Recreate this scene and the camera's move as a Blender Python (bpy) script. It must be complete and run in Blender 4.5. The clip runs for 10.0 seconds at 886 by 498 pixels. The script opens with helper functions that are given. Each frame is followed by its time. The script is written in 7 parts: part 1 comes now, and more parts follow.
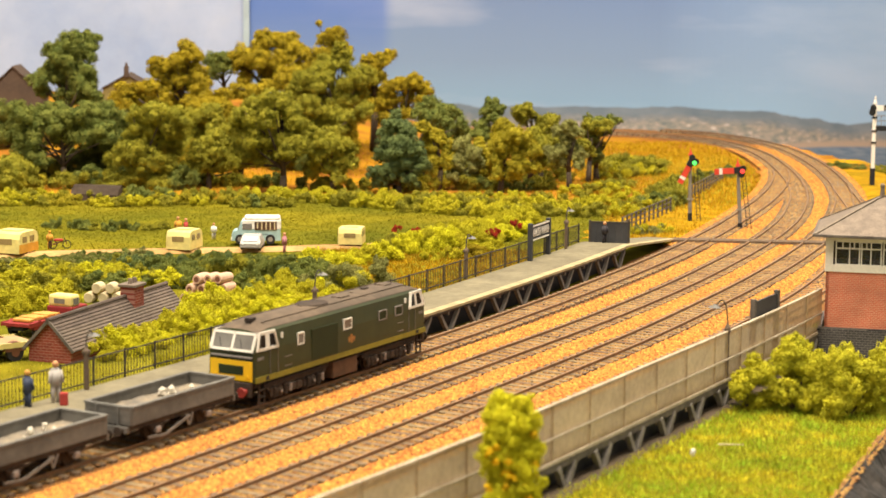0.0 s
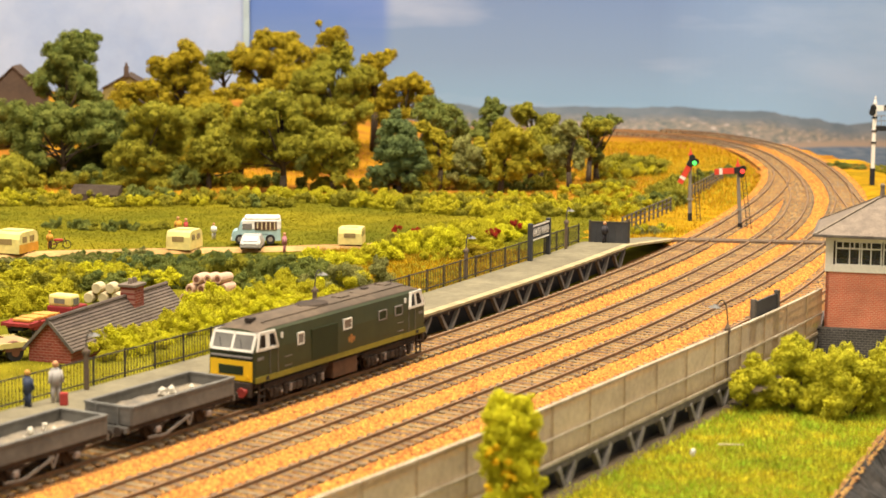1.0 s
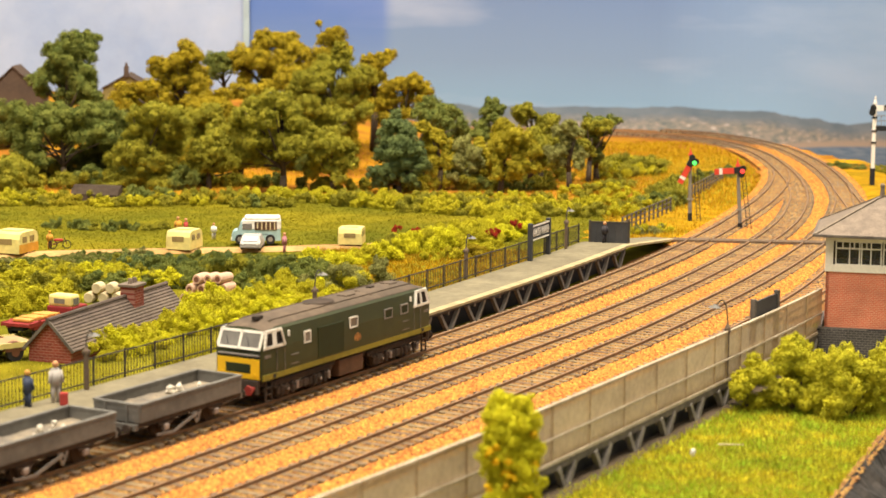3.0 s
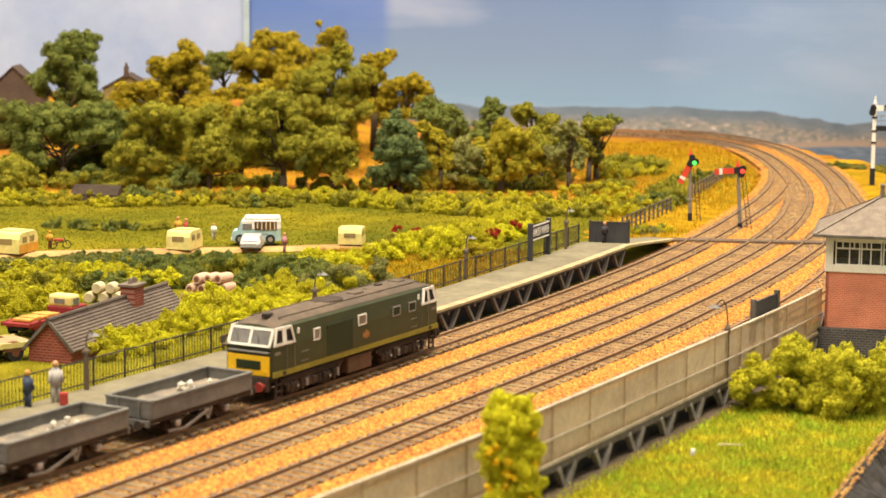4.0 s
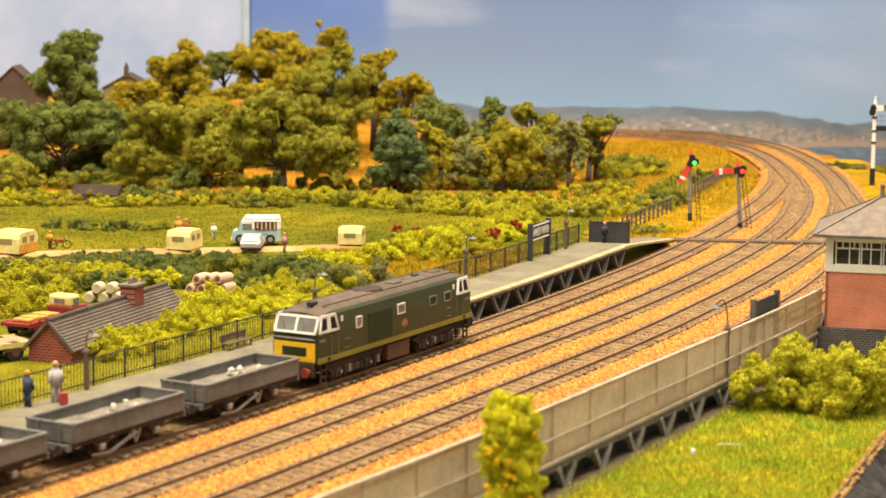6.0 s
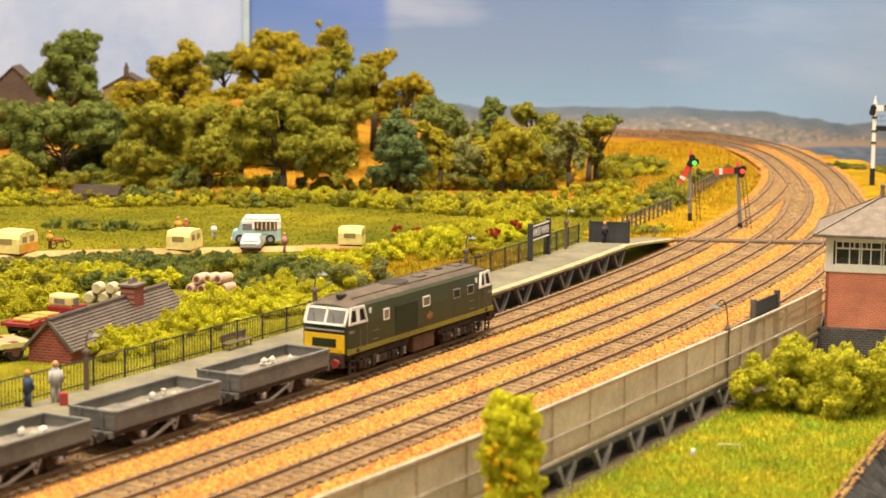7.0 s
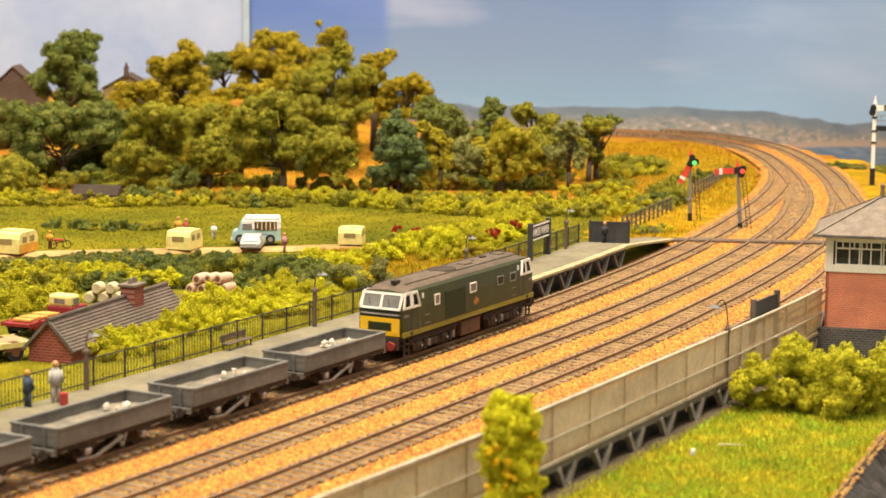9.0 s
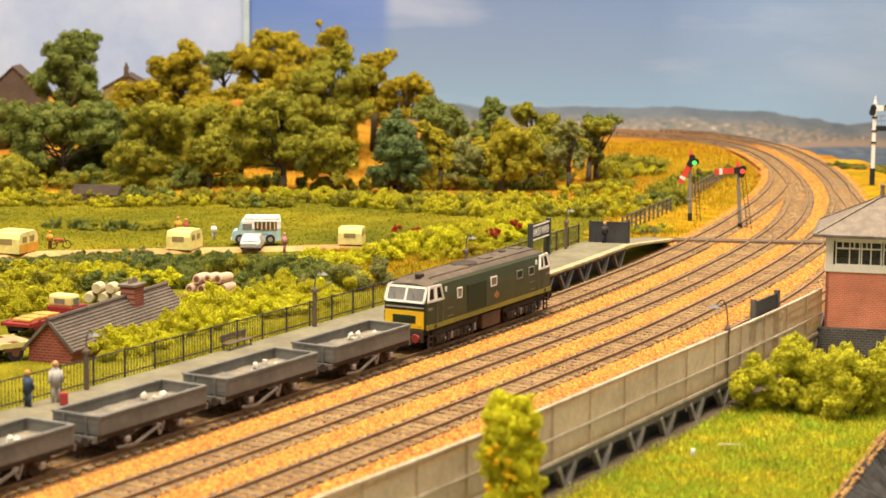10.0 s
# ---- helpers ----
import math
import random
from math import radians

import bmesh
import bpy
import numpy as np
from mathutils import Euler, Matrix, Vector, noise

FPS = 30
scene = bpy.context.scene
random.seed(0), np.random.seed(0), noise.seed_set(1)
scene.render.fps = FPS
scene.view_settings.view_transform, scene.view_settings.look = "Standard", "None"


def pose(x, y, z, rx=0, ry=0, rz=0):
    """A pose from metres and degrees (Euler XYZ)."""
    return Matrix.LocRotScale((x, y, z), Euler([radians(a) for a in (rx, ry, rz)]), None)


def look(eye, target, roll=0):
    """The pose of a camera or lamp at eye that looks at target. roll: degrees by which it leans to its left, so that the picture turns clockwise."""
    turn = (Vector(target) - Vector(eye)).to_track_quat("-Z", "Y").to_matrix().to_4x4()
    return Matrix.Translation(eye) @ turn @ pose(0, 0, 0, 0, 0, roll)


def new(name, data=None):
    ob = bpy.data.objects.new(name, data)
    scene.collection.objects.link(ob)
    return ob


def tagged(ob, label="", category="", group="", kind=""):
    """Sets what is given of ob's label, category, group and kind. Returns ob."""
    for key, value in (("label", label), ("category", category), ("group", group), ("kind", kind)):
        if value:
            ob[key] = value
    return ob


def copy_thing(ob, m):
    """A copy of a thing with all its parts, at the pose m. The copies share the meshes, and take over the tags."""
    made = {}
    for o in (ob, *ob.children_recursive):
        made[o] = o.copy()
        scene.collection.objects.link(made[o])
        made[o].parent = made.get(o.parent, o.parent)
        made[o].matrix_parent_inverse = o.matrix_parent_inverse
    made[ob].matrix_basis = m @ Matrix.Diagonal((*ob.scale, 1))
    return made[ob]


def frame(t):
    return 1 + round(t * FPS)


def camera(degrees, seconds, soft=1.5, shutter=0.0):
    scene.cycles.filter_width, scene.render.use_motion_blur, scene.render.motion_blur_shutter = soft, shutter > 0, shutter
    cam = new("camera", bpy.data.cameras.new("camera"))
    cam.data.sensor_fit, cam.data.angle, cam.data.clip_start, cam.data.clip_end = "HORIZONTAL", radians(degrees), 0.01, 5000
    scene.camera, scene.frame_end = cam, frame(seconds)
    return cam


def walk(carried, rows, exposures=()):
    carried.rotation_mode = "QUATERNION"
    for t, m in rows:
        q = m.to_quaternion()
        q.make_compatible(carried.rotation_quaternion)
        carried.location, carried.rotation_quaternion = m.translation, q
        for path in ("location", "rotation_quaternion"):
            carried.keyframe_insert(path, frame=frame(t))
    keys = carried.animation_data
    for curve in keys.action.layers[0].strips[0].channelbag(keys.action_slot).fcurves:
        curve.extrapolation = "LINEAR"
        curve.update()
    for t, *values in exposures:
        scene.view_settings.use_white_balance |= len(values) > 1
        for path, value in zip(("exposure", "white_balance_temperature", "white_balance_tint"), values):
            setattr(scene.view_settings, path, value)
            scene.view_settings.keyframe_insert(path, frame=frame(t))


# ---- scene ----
# N gauge model railway, 1:148. Lengths below are in millimetres of the model.
MM = 0.001
cam = camera(25.0, 10.0, soft=1.5)
cam.data.dof.use_dof, cam.data.dof.focus_distance, cam.data.dof.aperture_fstop = True, 0.80, 40.0
EYE, PITCH, ROLL = (0.0, 0.0, 0.1251), 7.907, 0.631
CAM_POSE = pose(EYE[0], EYE[1], EYE[2], 90 - PITCH) @ pose(0, 0, 0, 0, 0, ROLL)
walk(cam, [(0.0, CAM_POSE), (10.0, CAM_POSE)], exposures=[(0.0, 0.0), (10.0, 0.0)])

# ---- light: a lit exhibition room ----
world = bpy.data.worlds.new("room_air")
scene.world = world
world.use_nodes = True
world.node_tree.nodes["Background"].inputs[0].default_value = (1.0, 0.925, 0.80, 1)
world.node_tree.nodes["Background"].inputs[1].default_value = 0.7


def area_lamp(name, x, y, z, tx, ty, tz, w, h, power, color):
    data = bpy.data.lights.new(name, "AREA")
    data.shape, data.size, data.size_y, data.energy, data.color = "RECTANGLE", w, h, power, color
    ob = new(name, data)
    ob.matrix_world = look((x, y, z), (tx, ty, tz))
    return ob


area_lamp("layout_light", 0.1, 0.75, 1.45, 0.0, 0.95, 0.0, 1.8, 0.4, 62, (1.0, 0.875, 0.69))
area_lamp("room_light", -0.45, -0.5, 2.4, 0.05, 1.2, 0.0, 1.2, 1.2, 64, (1.0, 0.905, 0.78))


# ---- materials ----
def mat(name, color, color2=None, scale=300.0, rough=0.8, metal=0.0, bump=0.0, bscale=None, vary=0.0, island=0.0, spec=0.3,
        fine=0.0):
    """Two tones mixed by noise at two scales, with relief; vary shifts each object's tone, island each loose piece's."""
    m = bpy.data.materials.new(name)
    m.use_nodes = True
    nt = m.node_tree
    n, l = nt.nodes, nt.links
    b = n["Principled BSDF"]
    b.inputs["Roughness"].default_value = rough
    b.inputs["Metallic"].default_value = metal
    b.inputs["Specular IOR Level"].default_value = spec
    tc = n.new("ShaderNodeTexCoord")
    c2 = color2 or tuple(c * 0.7 for c in color)
    nz = n.new("ShaderNodeTexNoise")
    nz.inputs["Scale"].default_value = scale
    nz.inputs["Detail"].default_value = 6
    nz.inputs["Roughness"].default_value = 0.65
    l.new(tc.outputs["Object"], nz.inputs["Vector"])
    rp = n.new("ShaderNodeValToRGB")
    rp.color_ramp.elements[0].position, rp.color_ramp.elements[1].position = 0.36, 0.64
    rp.color_ramp.elements[0].color, rp.color_ramp.elements[1].color = (*c2, 1), (*color, 1)
    l.new(nz.outputs["Fac"], rp.inputs["Fac"])
    out = rp.outputs["Color"]
    if vary or island:
        src = n.new("ShaderNodeObjectInfo").outputs["Random"] if vary else n.new("ShaderNodeNewGeometry").outputs["Random Per Island"]
        hs = n.new("ShaderNodeHueSaturation")
        amount = vary or island
        for sock, lo, hi in (("Value", 1 - amount, 1 + amount), ("Hue", 0.5 - amount * 0.05, 0.5 + amount * 0.05)):
            mr = n.new("ShaderNodeMapRange")
            mr.inputs[3].default_value, mr.inputs[4].default_value = lo, hi
            l.new(src, mr.inputs[0])
            l.new(mr.outputs[0], hs.inputs[sock])
        l.new(out, hs.inputs["Color"])
        out = hs.outputs["Color"]
    if fine:
        n2 = n.new("ShaderNodeTexNoise")
        n2.inputs["Scale"].default_value = scale * 7
        n2.inputs["Detail"].default_value = 3
        l.new(tc.outputs["Object"], n2.inputs["Vector"])
        mr = n.new("ShaderNodeMapRange")
        mr.inputs[1].default_value, mr.inputs[2].default_value = 0.3, 0.7
        mr.inputs[3].default_value, mr.inputs[4].default_value = 1 - fine, 1 + fine
        l.new(n2.outputs["Fac"], mr.inputs[0])
        mx = n.new("ShaderNodeMix")
        mx.data_type, mx.blend_type = "RGBA", "MULTIPLY"
        mx.inputs[0].default_value = 1.0
        l.new(out, mx.inputs[6])
        l.new(mr.outputs[0], mx.inputs[7])
        out = mx.outputs[2]
    l.new(out, b.inputs["Base Color"])
    if bump:
        bp = n.new("ShaderNodeBump")
        bp.inputs["Strength"].default_value = bump
        bp.inputs["Distance"].default_value = 0.0006
        n3 = n.new("ShaderNodeTexNoise")
        n3.inputs["Scale"].default_value = bscale or scale * 3
        n3.inputs["Detail"].default_value = 4
        l.new(tc.outputs["Object"], n3.inputs["Vector"])
        l.new(n3.outputs["Fac"], bp.inputs["Height"])
        l.new(bp.outputs["Normal"], b.inputs["Normal"])
    return m


def glow(name, color, strength):
    m = mat(name, color, color, rough=0.3)
    b = m.node_tree.nodes["Principled BSDF"]
    b.inputs["Emission Color"].default_value = (*color, 1)
    b.inputs["Emission Strength"].default_value = strength
    return m


def glass(name, tint=(0.06, 0.06, 0.055), alpha=0.3):
    m = bpy.data.materials.new(name)
    m.use_nodes = True
    b = m.node_tree.nodes["Principled BSDF"]
    b.inputs["Base Color"].default_value = (*tint, 1)
    b.inputs["Roughness"].default_value = 0.12
    b.inputs["Alpha"].default_value = alpha
    return m


M = {
    "rail": mat("rusty_rail", (0.30, 0.18, 0.095), (0.21, 0.125, 0.068), 260, 0.55, 0.2),
    "sleeper": mat("sleeper_wood", (0.21, 0.145, 0.083), (0.13, 0.09, 0.053), 420, 0.85, vary=0.3, bump=0.3),
    "ballast": mat("orange_ballast", (0.46, 0.20, 0.047), (0.30, 0.122, 0.028), 500, 0.95, island=0.38, spec=0.1),
    "infill": mat("dusty_ballast", (0.33, 0.178, 0.06), (0.21, 0.11, 0.037), 500, 0.95, island=0.35, spec=0.1),
    # bed coloured darker than the stones, to put shade into the gaps between them
    "bed": mat("ballast_bed", (0.24, 0.10, 0.022), (0.14, 0.058, 0.014), 900, 0.95, bump=0.8, bscale=1400),
    "tarmac": mat("platform_tarmac", (0.205, 0.176, 0.108), (0.145, 0.122, 0.076), 60, 0.9, bump=0.25, bscale=2500, fine=0.12),
    "edge": mat("cream_edging", (0.44, 0.35, 0.19), (0.29, 0.225, 0.12), 150, 0.8, bump=0.2),
    "darkwood": mat("dark_trestle_wood", (0.15, 0.125, 0.10), (0.08, 0.066, 0.055), 300, 0.85, bump=0.3),
    "greywood": mat("weathered_grey_board", (0.58, 0.43, 0.26), (0.45, 0.325, 0.195), 90, 0.85, vary=0.1, bump=0.3, fine=0.14),
    "palewood": mat("bleached_rail", (0.50, 0.42, 0.31), (0.36, 0.29, 0.20), 120, 0.85, bump=0.3, fine=0.15),
    "trestle": mat("grey_concrete", (0.27, 0.24, 0.20), (0.17, 0.15, 0.125), 220, 0.85, bump=0.3),
    # also colours the strips that stand in for shade under the platforms
    "black": mat("black_paint_and_shade", (0.022, 0.022, 0.024), (0.012, 0.012, 0.013), 300, 0.55),
    "fence": mat("fence_iron", (0.07, 0.055, 0.04), (0.035, 0.03, 0.025), 300, 0.7),
    "red_brick": mat("red_brick", (0.46, 0.105, 0.065), (0.36, 0.075, 0.05), 500, 0.85, vary=0.16, bump=0.2),
    "mortar": mat("mortar", (0.36, 0.19, 0.14), (0.30, 0.15, 0.11), 400, 0.9),
    "dark_brick": mat("blue_brick", (0.075, 0.07, 0.066), (0.05, 0.046, 0.044), 400, 0.75, vary=0.2, bump=0.3),
    "dark_mortar": mat("dark_mortar", (0.16, 0.145, 0.13), (0.12, 0.11, 0.10), 400, 0.9),
    "slate": mat("grey_slate", (0.22, 0.17, 0.125), (0.145, 0.112, 0.084), 300, 0.7, vary=0.14, bump=0.3, fine=0.15),
    "white": mat("cream_white_paint", (0.78, 0.72, 0.60), (0.68, 0.62, 0.50), 200, 0.6, fine=0.05),
    "glass": glass("window_glass"),
    "grass_field": mat("meadow_turf", (0.20, 0.165, 0.010), (0.10, 0.10, 0.008), 9, 0.95, bump=0.8, bscale=1200, fine=0.25, spec=0.03),
    "gold_grass": mat("gold_turf", (0.42, 0.225, 0.009), (0.26, 0.16, 0.008), 16, 0.95, bump=1.0, bscale=900, fine=0.3, spec=0.03),
    "earth": mat("brown_earth", (0.12, 0.085, 0.05), (0.07, 0.05, 0.03), 60, 0.95, bump=0.8),
    "dirt_road": mat("sandy_track", (0.47, 0.285, 0.11), (0.34, 0.195, 0.065), 60, 0.95, bump=0.4, fine=0.15),
}


# the boards of the near fence are thin enough to let what stands behind them show faintly
M["greywood"].node_tree.nodes["Principled BSDF"].inputs["Alpha"].default_value = 0.55


# ---- building helpers ----
def part(name, bm, material, parent=None, label="", smooth=False):
    """Links a bmesh, drawn in millimetres, as one mesh object."""
    me = bpy.data.meshes.new(name)
    bmesh.ops.scale(bm, vec=(MM, MM, MM), verts=bm.verts)
    bmesh.ops.recalc_face_normals(bm, faces=bm.faces)
    for f in bm.faces:
        f.smooth = smooth
    bm.to_mesh(me)
    bm.free()
    me.materials.append(material)
    ob = new(name, me)
    if parent:
        ob.parent = parent
    if label:
        ob["label"] = label
    return ob


def soup(name, verts, faces, material, parent=None, smooth=False):
    """A mesh of many small pieces from arrays in millimetres; faces all have the same number of corners."""
    v, f = np.asarray(verts, np.float32) * MM, np.asarray(faces, np.int32)
    me = bpy.data.meshes.new(name)
    me.vertices.add(len(v))
    me.vertices.foreach_set("co", v.ravel())
    k = f.shape[1]
    me.loops.add(f.size)
    me.loops.foreach_set("vertex_index", f.ravel())
    me.polygons.add(len(f))
    me.polygons.foreach_set("loop_start", np.arange(0, f.size, k, dtype=np.int32))
    if smooth:
        me.polygons.foreach_set("use_smooth", np.ones(len(f), bool))
    me.update(calc_edges=True)
    me.materials.append(material)
    ob = new(name, me)
    if parent:
        ob.parent = parent
    return ob


def empty(name, x=0.0, y=0.0, z=0.0, rz=0.0):
    ob = new(name)
    ob.matrix_basis = pose(x * MM, y * MM, z * MM, 0, 0, rz)
    return ob


def box(bm, x0, x1, y0, y1, z0, z1, m=None, bevel=0.0):
    r = bmesh.ops.create_cube(bm, size=1)
    vs = r["verts"]
    bmesh.ops.scale(bm, vec=(x1 - x0, y1 - y0, z1 - z0), verts=vs)
    bmesh.ops.translate(bm, vec=((x0 + x1) / 2, (y0 + y1) / 2, (z0 + z1) / 2), verts=vs)
    if bevel:
        es = list({e for v in vs for e in v.link_edges})
        g = bmesh.ops.bevel(bm, geom=es, offset=bevel, segments=2, affect="EDGES", profile=0.5)
        vs = list({v for f in g["faces"] for v in f.verts} | {v for v in vs if v.is_valid})
    if m is not None:
        bmesh.ops.transform(bm, matrix=m, verts=vs)
    return vs


def bar(bm, a, b, w, h=None, up=(0, 0, 1)):
    """A square bar from a to b."""
    a, b = Vector(a), Vector(b)
    d = b - a
    q = d.to_track_quat("X", "Z" if abs(d.normalized().z) < 0.95 else "Y").to_matrix().to_4x4()
    return box(bm, 0, d.length, -w / 2, w / 2, -(h or w) / 2, (h or w) / 2, Matrix.Translation(a) @ q)


def tube(bm, a, b, r0, r1=None, seg=10):
    a, b = Vector(a), Vector(b)
    d = b - a
    r = bmesh.ops.create_cone(bm, cap_ends=True, segments=seg, radius1=r0, radius2=r0 if r1 is None else r1, depth=d.length)
    q = d.to_track_quat("Z", "Y").to_matrix().to_4x4()
    bmesh.ops.transform(bm, matrix=Matrix.Translation((a + b) / 2) @ q, verts=r["verts"])
    return r["verts"]


def ball(bm, c, r, sub=2, sx=1, sy=1, sz=1):
    g = bmesh.ops.create_icosphere(bm, subdivisions=sub, radius=r)
    bmesh.ops.scale(bm, vec=(sx, sy, sz), verts=g["verts"])
    bmesh.ops.translate(bm, vec=c, verts=g["verts"])
    return g["verts"]


def wp(x, y, z, rz=0.0, rx=0.0, ry=0.0):
    return pose(x * MM, y * MM, z * MM, rx, ry, rz)


# ---- plan of the lines ----
def line(points, smooth=31):
    """A smooth plan curve through a few points, every 2 mm."""
    p = np.array(points, float)
    d = np.r_[0, np.cumsum(np.hypot(*np.diff(p, axis=0).T))]
    s = np.arange(0, d[-1], 2.0)
    q = np.stack([np.interp(s, d, p[:, i]) for i in (0, 1)], 1)
    k = np.ones(smooth) / smooth
    for _ in range(3):
        pad = np.concatenate([q[0] + (q[0] - q[1]) * np.arange(smooth // 2, 0, -1)[:, None], q,
                              q[-1] + (q[-1] - q[-2]) * np.arange(1, smooth // 2 + 1)[:, None]])
        q = np.stack([np.convolve(pad[:, i], k, "valid") for i in (0, 1)], 1)
    return q


class Path:
    def __init__(self, q):
        self.q = q
        self.s = np.r_[0, np.cumsum(np.hypot(*np.diff(q, axis=0).T))]
        t = np.gradient(q, axis=0)
        self.t = t / np.linalg.norm(t, axis=1)[:, None]
        self.length = self.s[-1]

    def at(self, s, off=0.0):
        """Place and heading in degrees at arc length s, off millimetres to the right."""
        x, y = (np.interp(s, self.s, self.q[:, i]) for i in (0, 1))
        tx, ty = (np.interp(s, self.s, self.t[:, i]) for i in (0, 1))
        n = math.hypot(tx, ty)
        tx, ty = tx / n, ty / n
        return x + ty * off, y - tx * off, math.degrees(math.atan2(ty, tx))

    def near(self, x, y):
        return self.s[np.argmin((self.q[:, 0] - x) ** 2 + (self.q[:, 1] - y) ** 2)]

    def strip(self, s0, s1, step, offs):
        """Rows of points across the line."""
        return [[self.at(s, o)[:2] for o in offs] for s in np.arange(s0, s1 + step * 0.5, step)]


T1 = Path(line([(-190, 330), (-160, 386), (-98, 497), (-36.4, 608.4), (10.5, 696), (48, 772), (84.5, 851), (120, 937), (151, 1024), (183, 1124),
                (203, 1201), (215, 1260), (221, 1310)]))
T2 = Path(line([(-166, 309), (-99, 432), (-32, 555), (12.5, 639), (57.5, 722.5), (98.5, 809), (133, 893), (150, 937), (177, 1017), (197.6, 1103),
                (209.6, 1170), (219.5, 1263), (225, 1363), (226, 1420), (220, 1478), (204, 1540), (170, 1585), (120, 1603), (40, 1605), (-80, 1600)]))
T3 = Path(line([(-162, 259), (-28, 505), (71, 690), (127, 812), (164, 904), (192, 985), (215, 1067), (230.5, 1139), (244, 1235), (252, 1352),
                (251, 1468), (231, 1568), (195, 1622), (140, 1642), (40, 1648), (-80, 1645)]))
T4 = Path(line([(-85, 345), (10.6, 522), (106, 698), (141, 774), (165, 835), (192, 922), (213, 1010), (226, 1080), (232, 1145), (243, 1230)]))
FENCE = Path(line([(-76.4, 309.2), (-25.1, 394.8), (9.1, 451.9), (34.3, 497.3), (59.0, 542.5), (85.0, 589.4), (108.4, 633.4), (127.0, 670.2), (131.0, 678.5)], 21))


# ---- ground, backdrop ----
def rise(x, y):
    """Height of the land: flat by the line, a wooded slope at the back."""
    z = -3.4
    a = min(max((y - 1130) / 380, 0), 1)
    side = min(max((40 - x) / 200, 0), 1)
    z += 28 * a * a * (3 - 2 * a) * side * side * (3 - 2 * side)
    z += 1.2 * noise.noise(Vector((x * 0.012, y * 0.012, 0.3))) * min(1, max(0, (y - 600) / 200))
    d = x - (34 + (y - 500) * 0.565)
    if y < 830 and d > 0:
        z -= min(d, 30) / 30 * 0.8
    if y < 680:
        e = ((x - 98.3) * 66 - (y - 483.2) * 26) / 71
        z -= min(max(e - 1, 0) * 5, 90)
    if x > 160 and y > 1050 or y > 1560:
        i = np.argmin((T3.q[:, 0] - x) ** 2 + (T3.q[:, 1] - y) ** 2)
        over = T3.t[i, 1] * (x - T3.q[i, 0]) - T3.t[i, 0] * (y - T3.q[i, 1]) - (48 - max(0, y - 1330) * 0.17)
        z -= min(max(over, 0) * 2.0, 34)
    return z


def hill_earth(m):
    """Bare orange earth shows on the wooded slope at the back of the field."""
    n, l = m.node_tree.nodes, m.node_tree.links
    b = n["Principled BSDF"]
    old = b.inputs["Base Color"].links[0].from_socket
    tc, sep, nz = n.new("ShaderNodeTexCoord"), n.new("ShaderNodeSeparateXYZ"), n.new("ShaderNodeTexNoise")
    l.new(tc.outputs["Object"], sep.inputs[0])
    l.new(tc.outputs["Object"], nz.inputs["Vector"])
    nz.inputs["Scale"].default_value, nz.inputs["Detail"].default_value = 35, 5
    add, edge = n.new("ShaderNodeMath"), n.new("ShaderNodeMapRange")
    add.operation = "MULTIPLY_ADD"
    add.inputs[1].default_value = 0.06
    l.new(nz.outputs["Fac"], add.inputs[0])
    l.new(sep.outputs["Y"], add.inputs[2])
    edge.inputs[1].default_value, edge.inputs[2].default_value = 1.155, 1.175
    l.new(add.outputs[0], edge.inputs[0])
    tone = n.new("ShaderNodeValToRGB")
    tone.color_ramp.elements[0].position, tone.color_ramp.elements[1].position = 0.38, 0.62
    tone.color_ramp.elements[0].color, tone.color_ramp.elements[1].color = (0.30, 0.115, 0.018, 1), (0.40, 0.20, 0.012, 1)
    l.new(nz.outputs["Fac"], tone.inputs["Fac"])
    mx = n.new("ShaderNodeMix")
    mx.data_type = "RGBA"
    l.new(edge.outputs[0], mx.inputs[0])
    l.new(old, mx.inputs[6])
    l.new(tone.outputs["Color"], mx.inputs[7])
    l.new(mx.outputs[2], b.inputs["Base Color"])


def make_ground():
    xs = np.r_[np.arange(-900, -330, 60), np.arange(-330, 420, 10), np.arange(420, 900, 60)]
    ys = np.r_[np.arange(-300, 350, 80), np.arange(350, 1760, 10), [2100]]
    v = [(x, y, rise(x, y)) for y in ys for x in xs]
    n = len(xs)
    f = [(j * n + i, j * n + i + 1, j * n + n + i + 1, j * n + n + i) for j in range(len(ys) - 1) for i in range(n - 1)]
    return tagged(soup("ground", v, f, M["grass_field"], smooth=True), "rough green and yellow turf of the model landscape", "ground", kind="structure")


hill_earth(M["grass_field"])
make_ground()


def patch(name, path, s0, s1, o0, o1, z, material, label, category, step=8.0, edge=0.0, thick=1.0, kind="structure"):
    """A strip of ground surface along a line, with an uneven outline."""
    offs = np.linspace(o0, o1, 7)
    rows = path.strip(s0, s1, step, offs)
    bm = bmesh.new()
    grid = []
    for j, row in enumerate(rows):
        r = []
        for i, (x, y) in enumerate(row):
            k = edge * noise.noise(Vector((j * 0.37, i * 0.9, o0))) if i in (0, 6) else 0
            r.append(bm.verts.new((x + k, y + k * 0.5, z - (thick if i in (0, 6) else 0) + 0.25 * noise.noise(Vector((x * 0.06, y * 0.06, 1))))))
        grid.append(r)
    for a, b in zip(grid, grid[1:]):
        for i in range(6):
            bm.faces.new((a[i], a[i + 1], b[i + 1], b[i]))
    return tagged(part(name, bm, material, smooth=True), label, category, kind=kind)


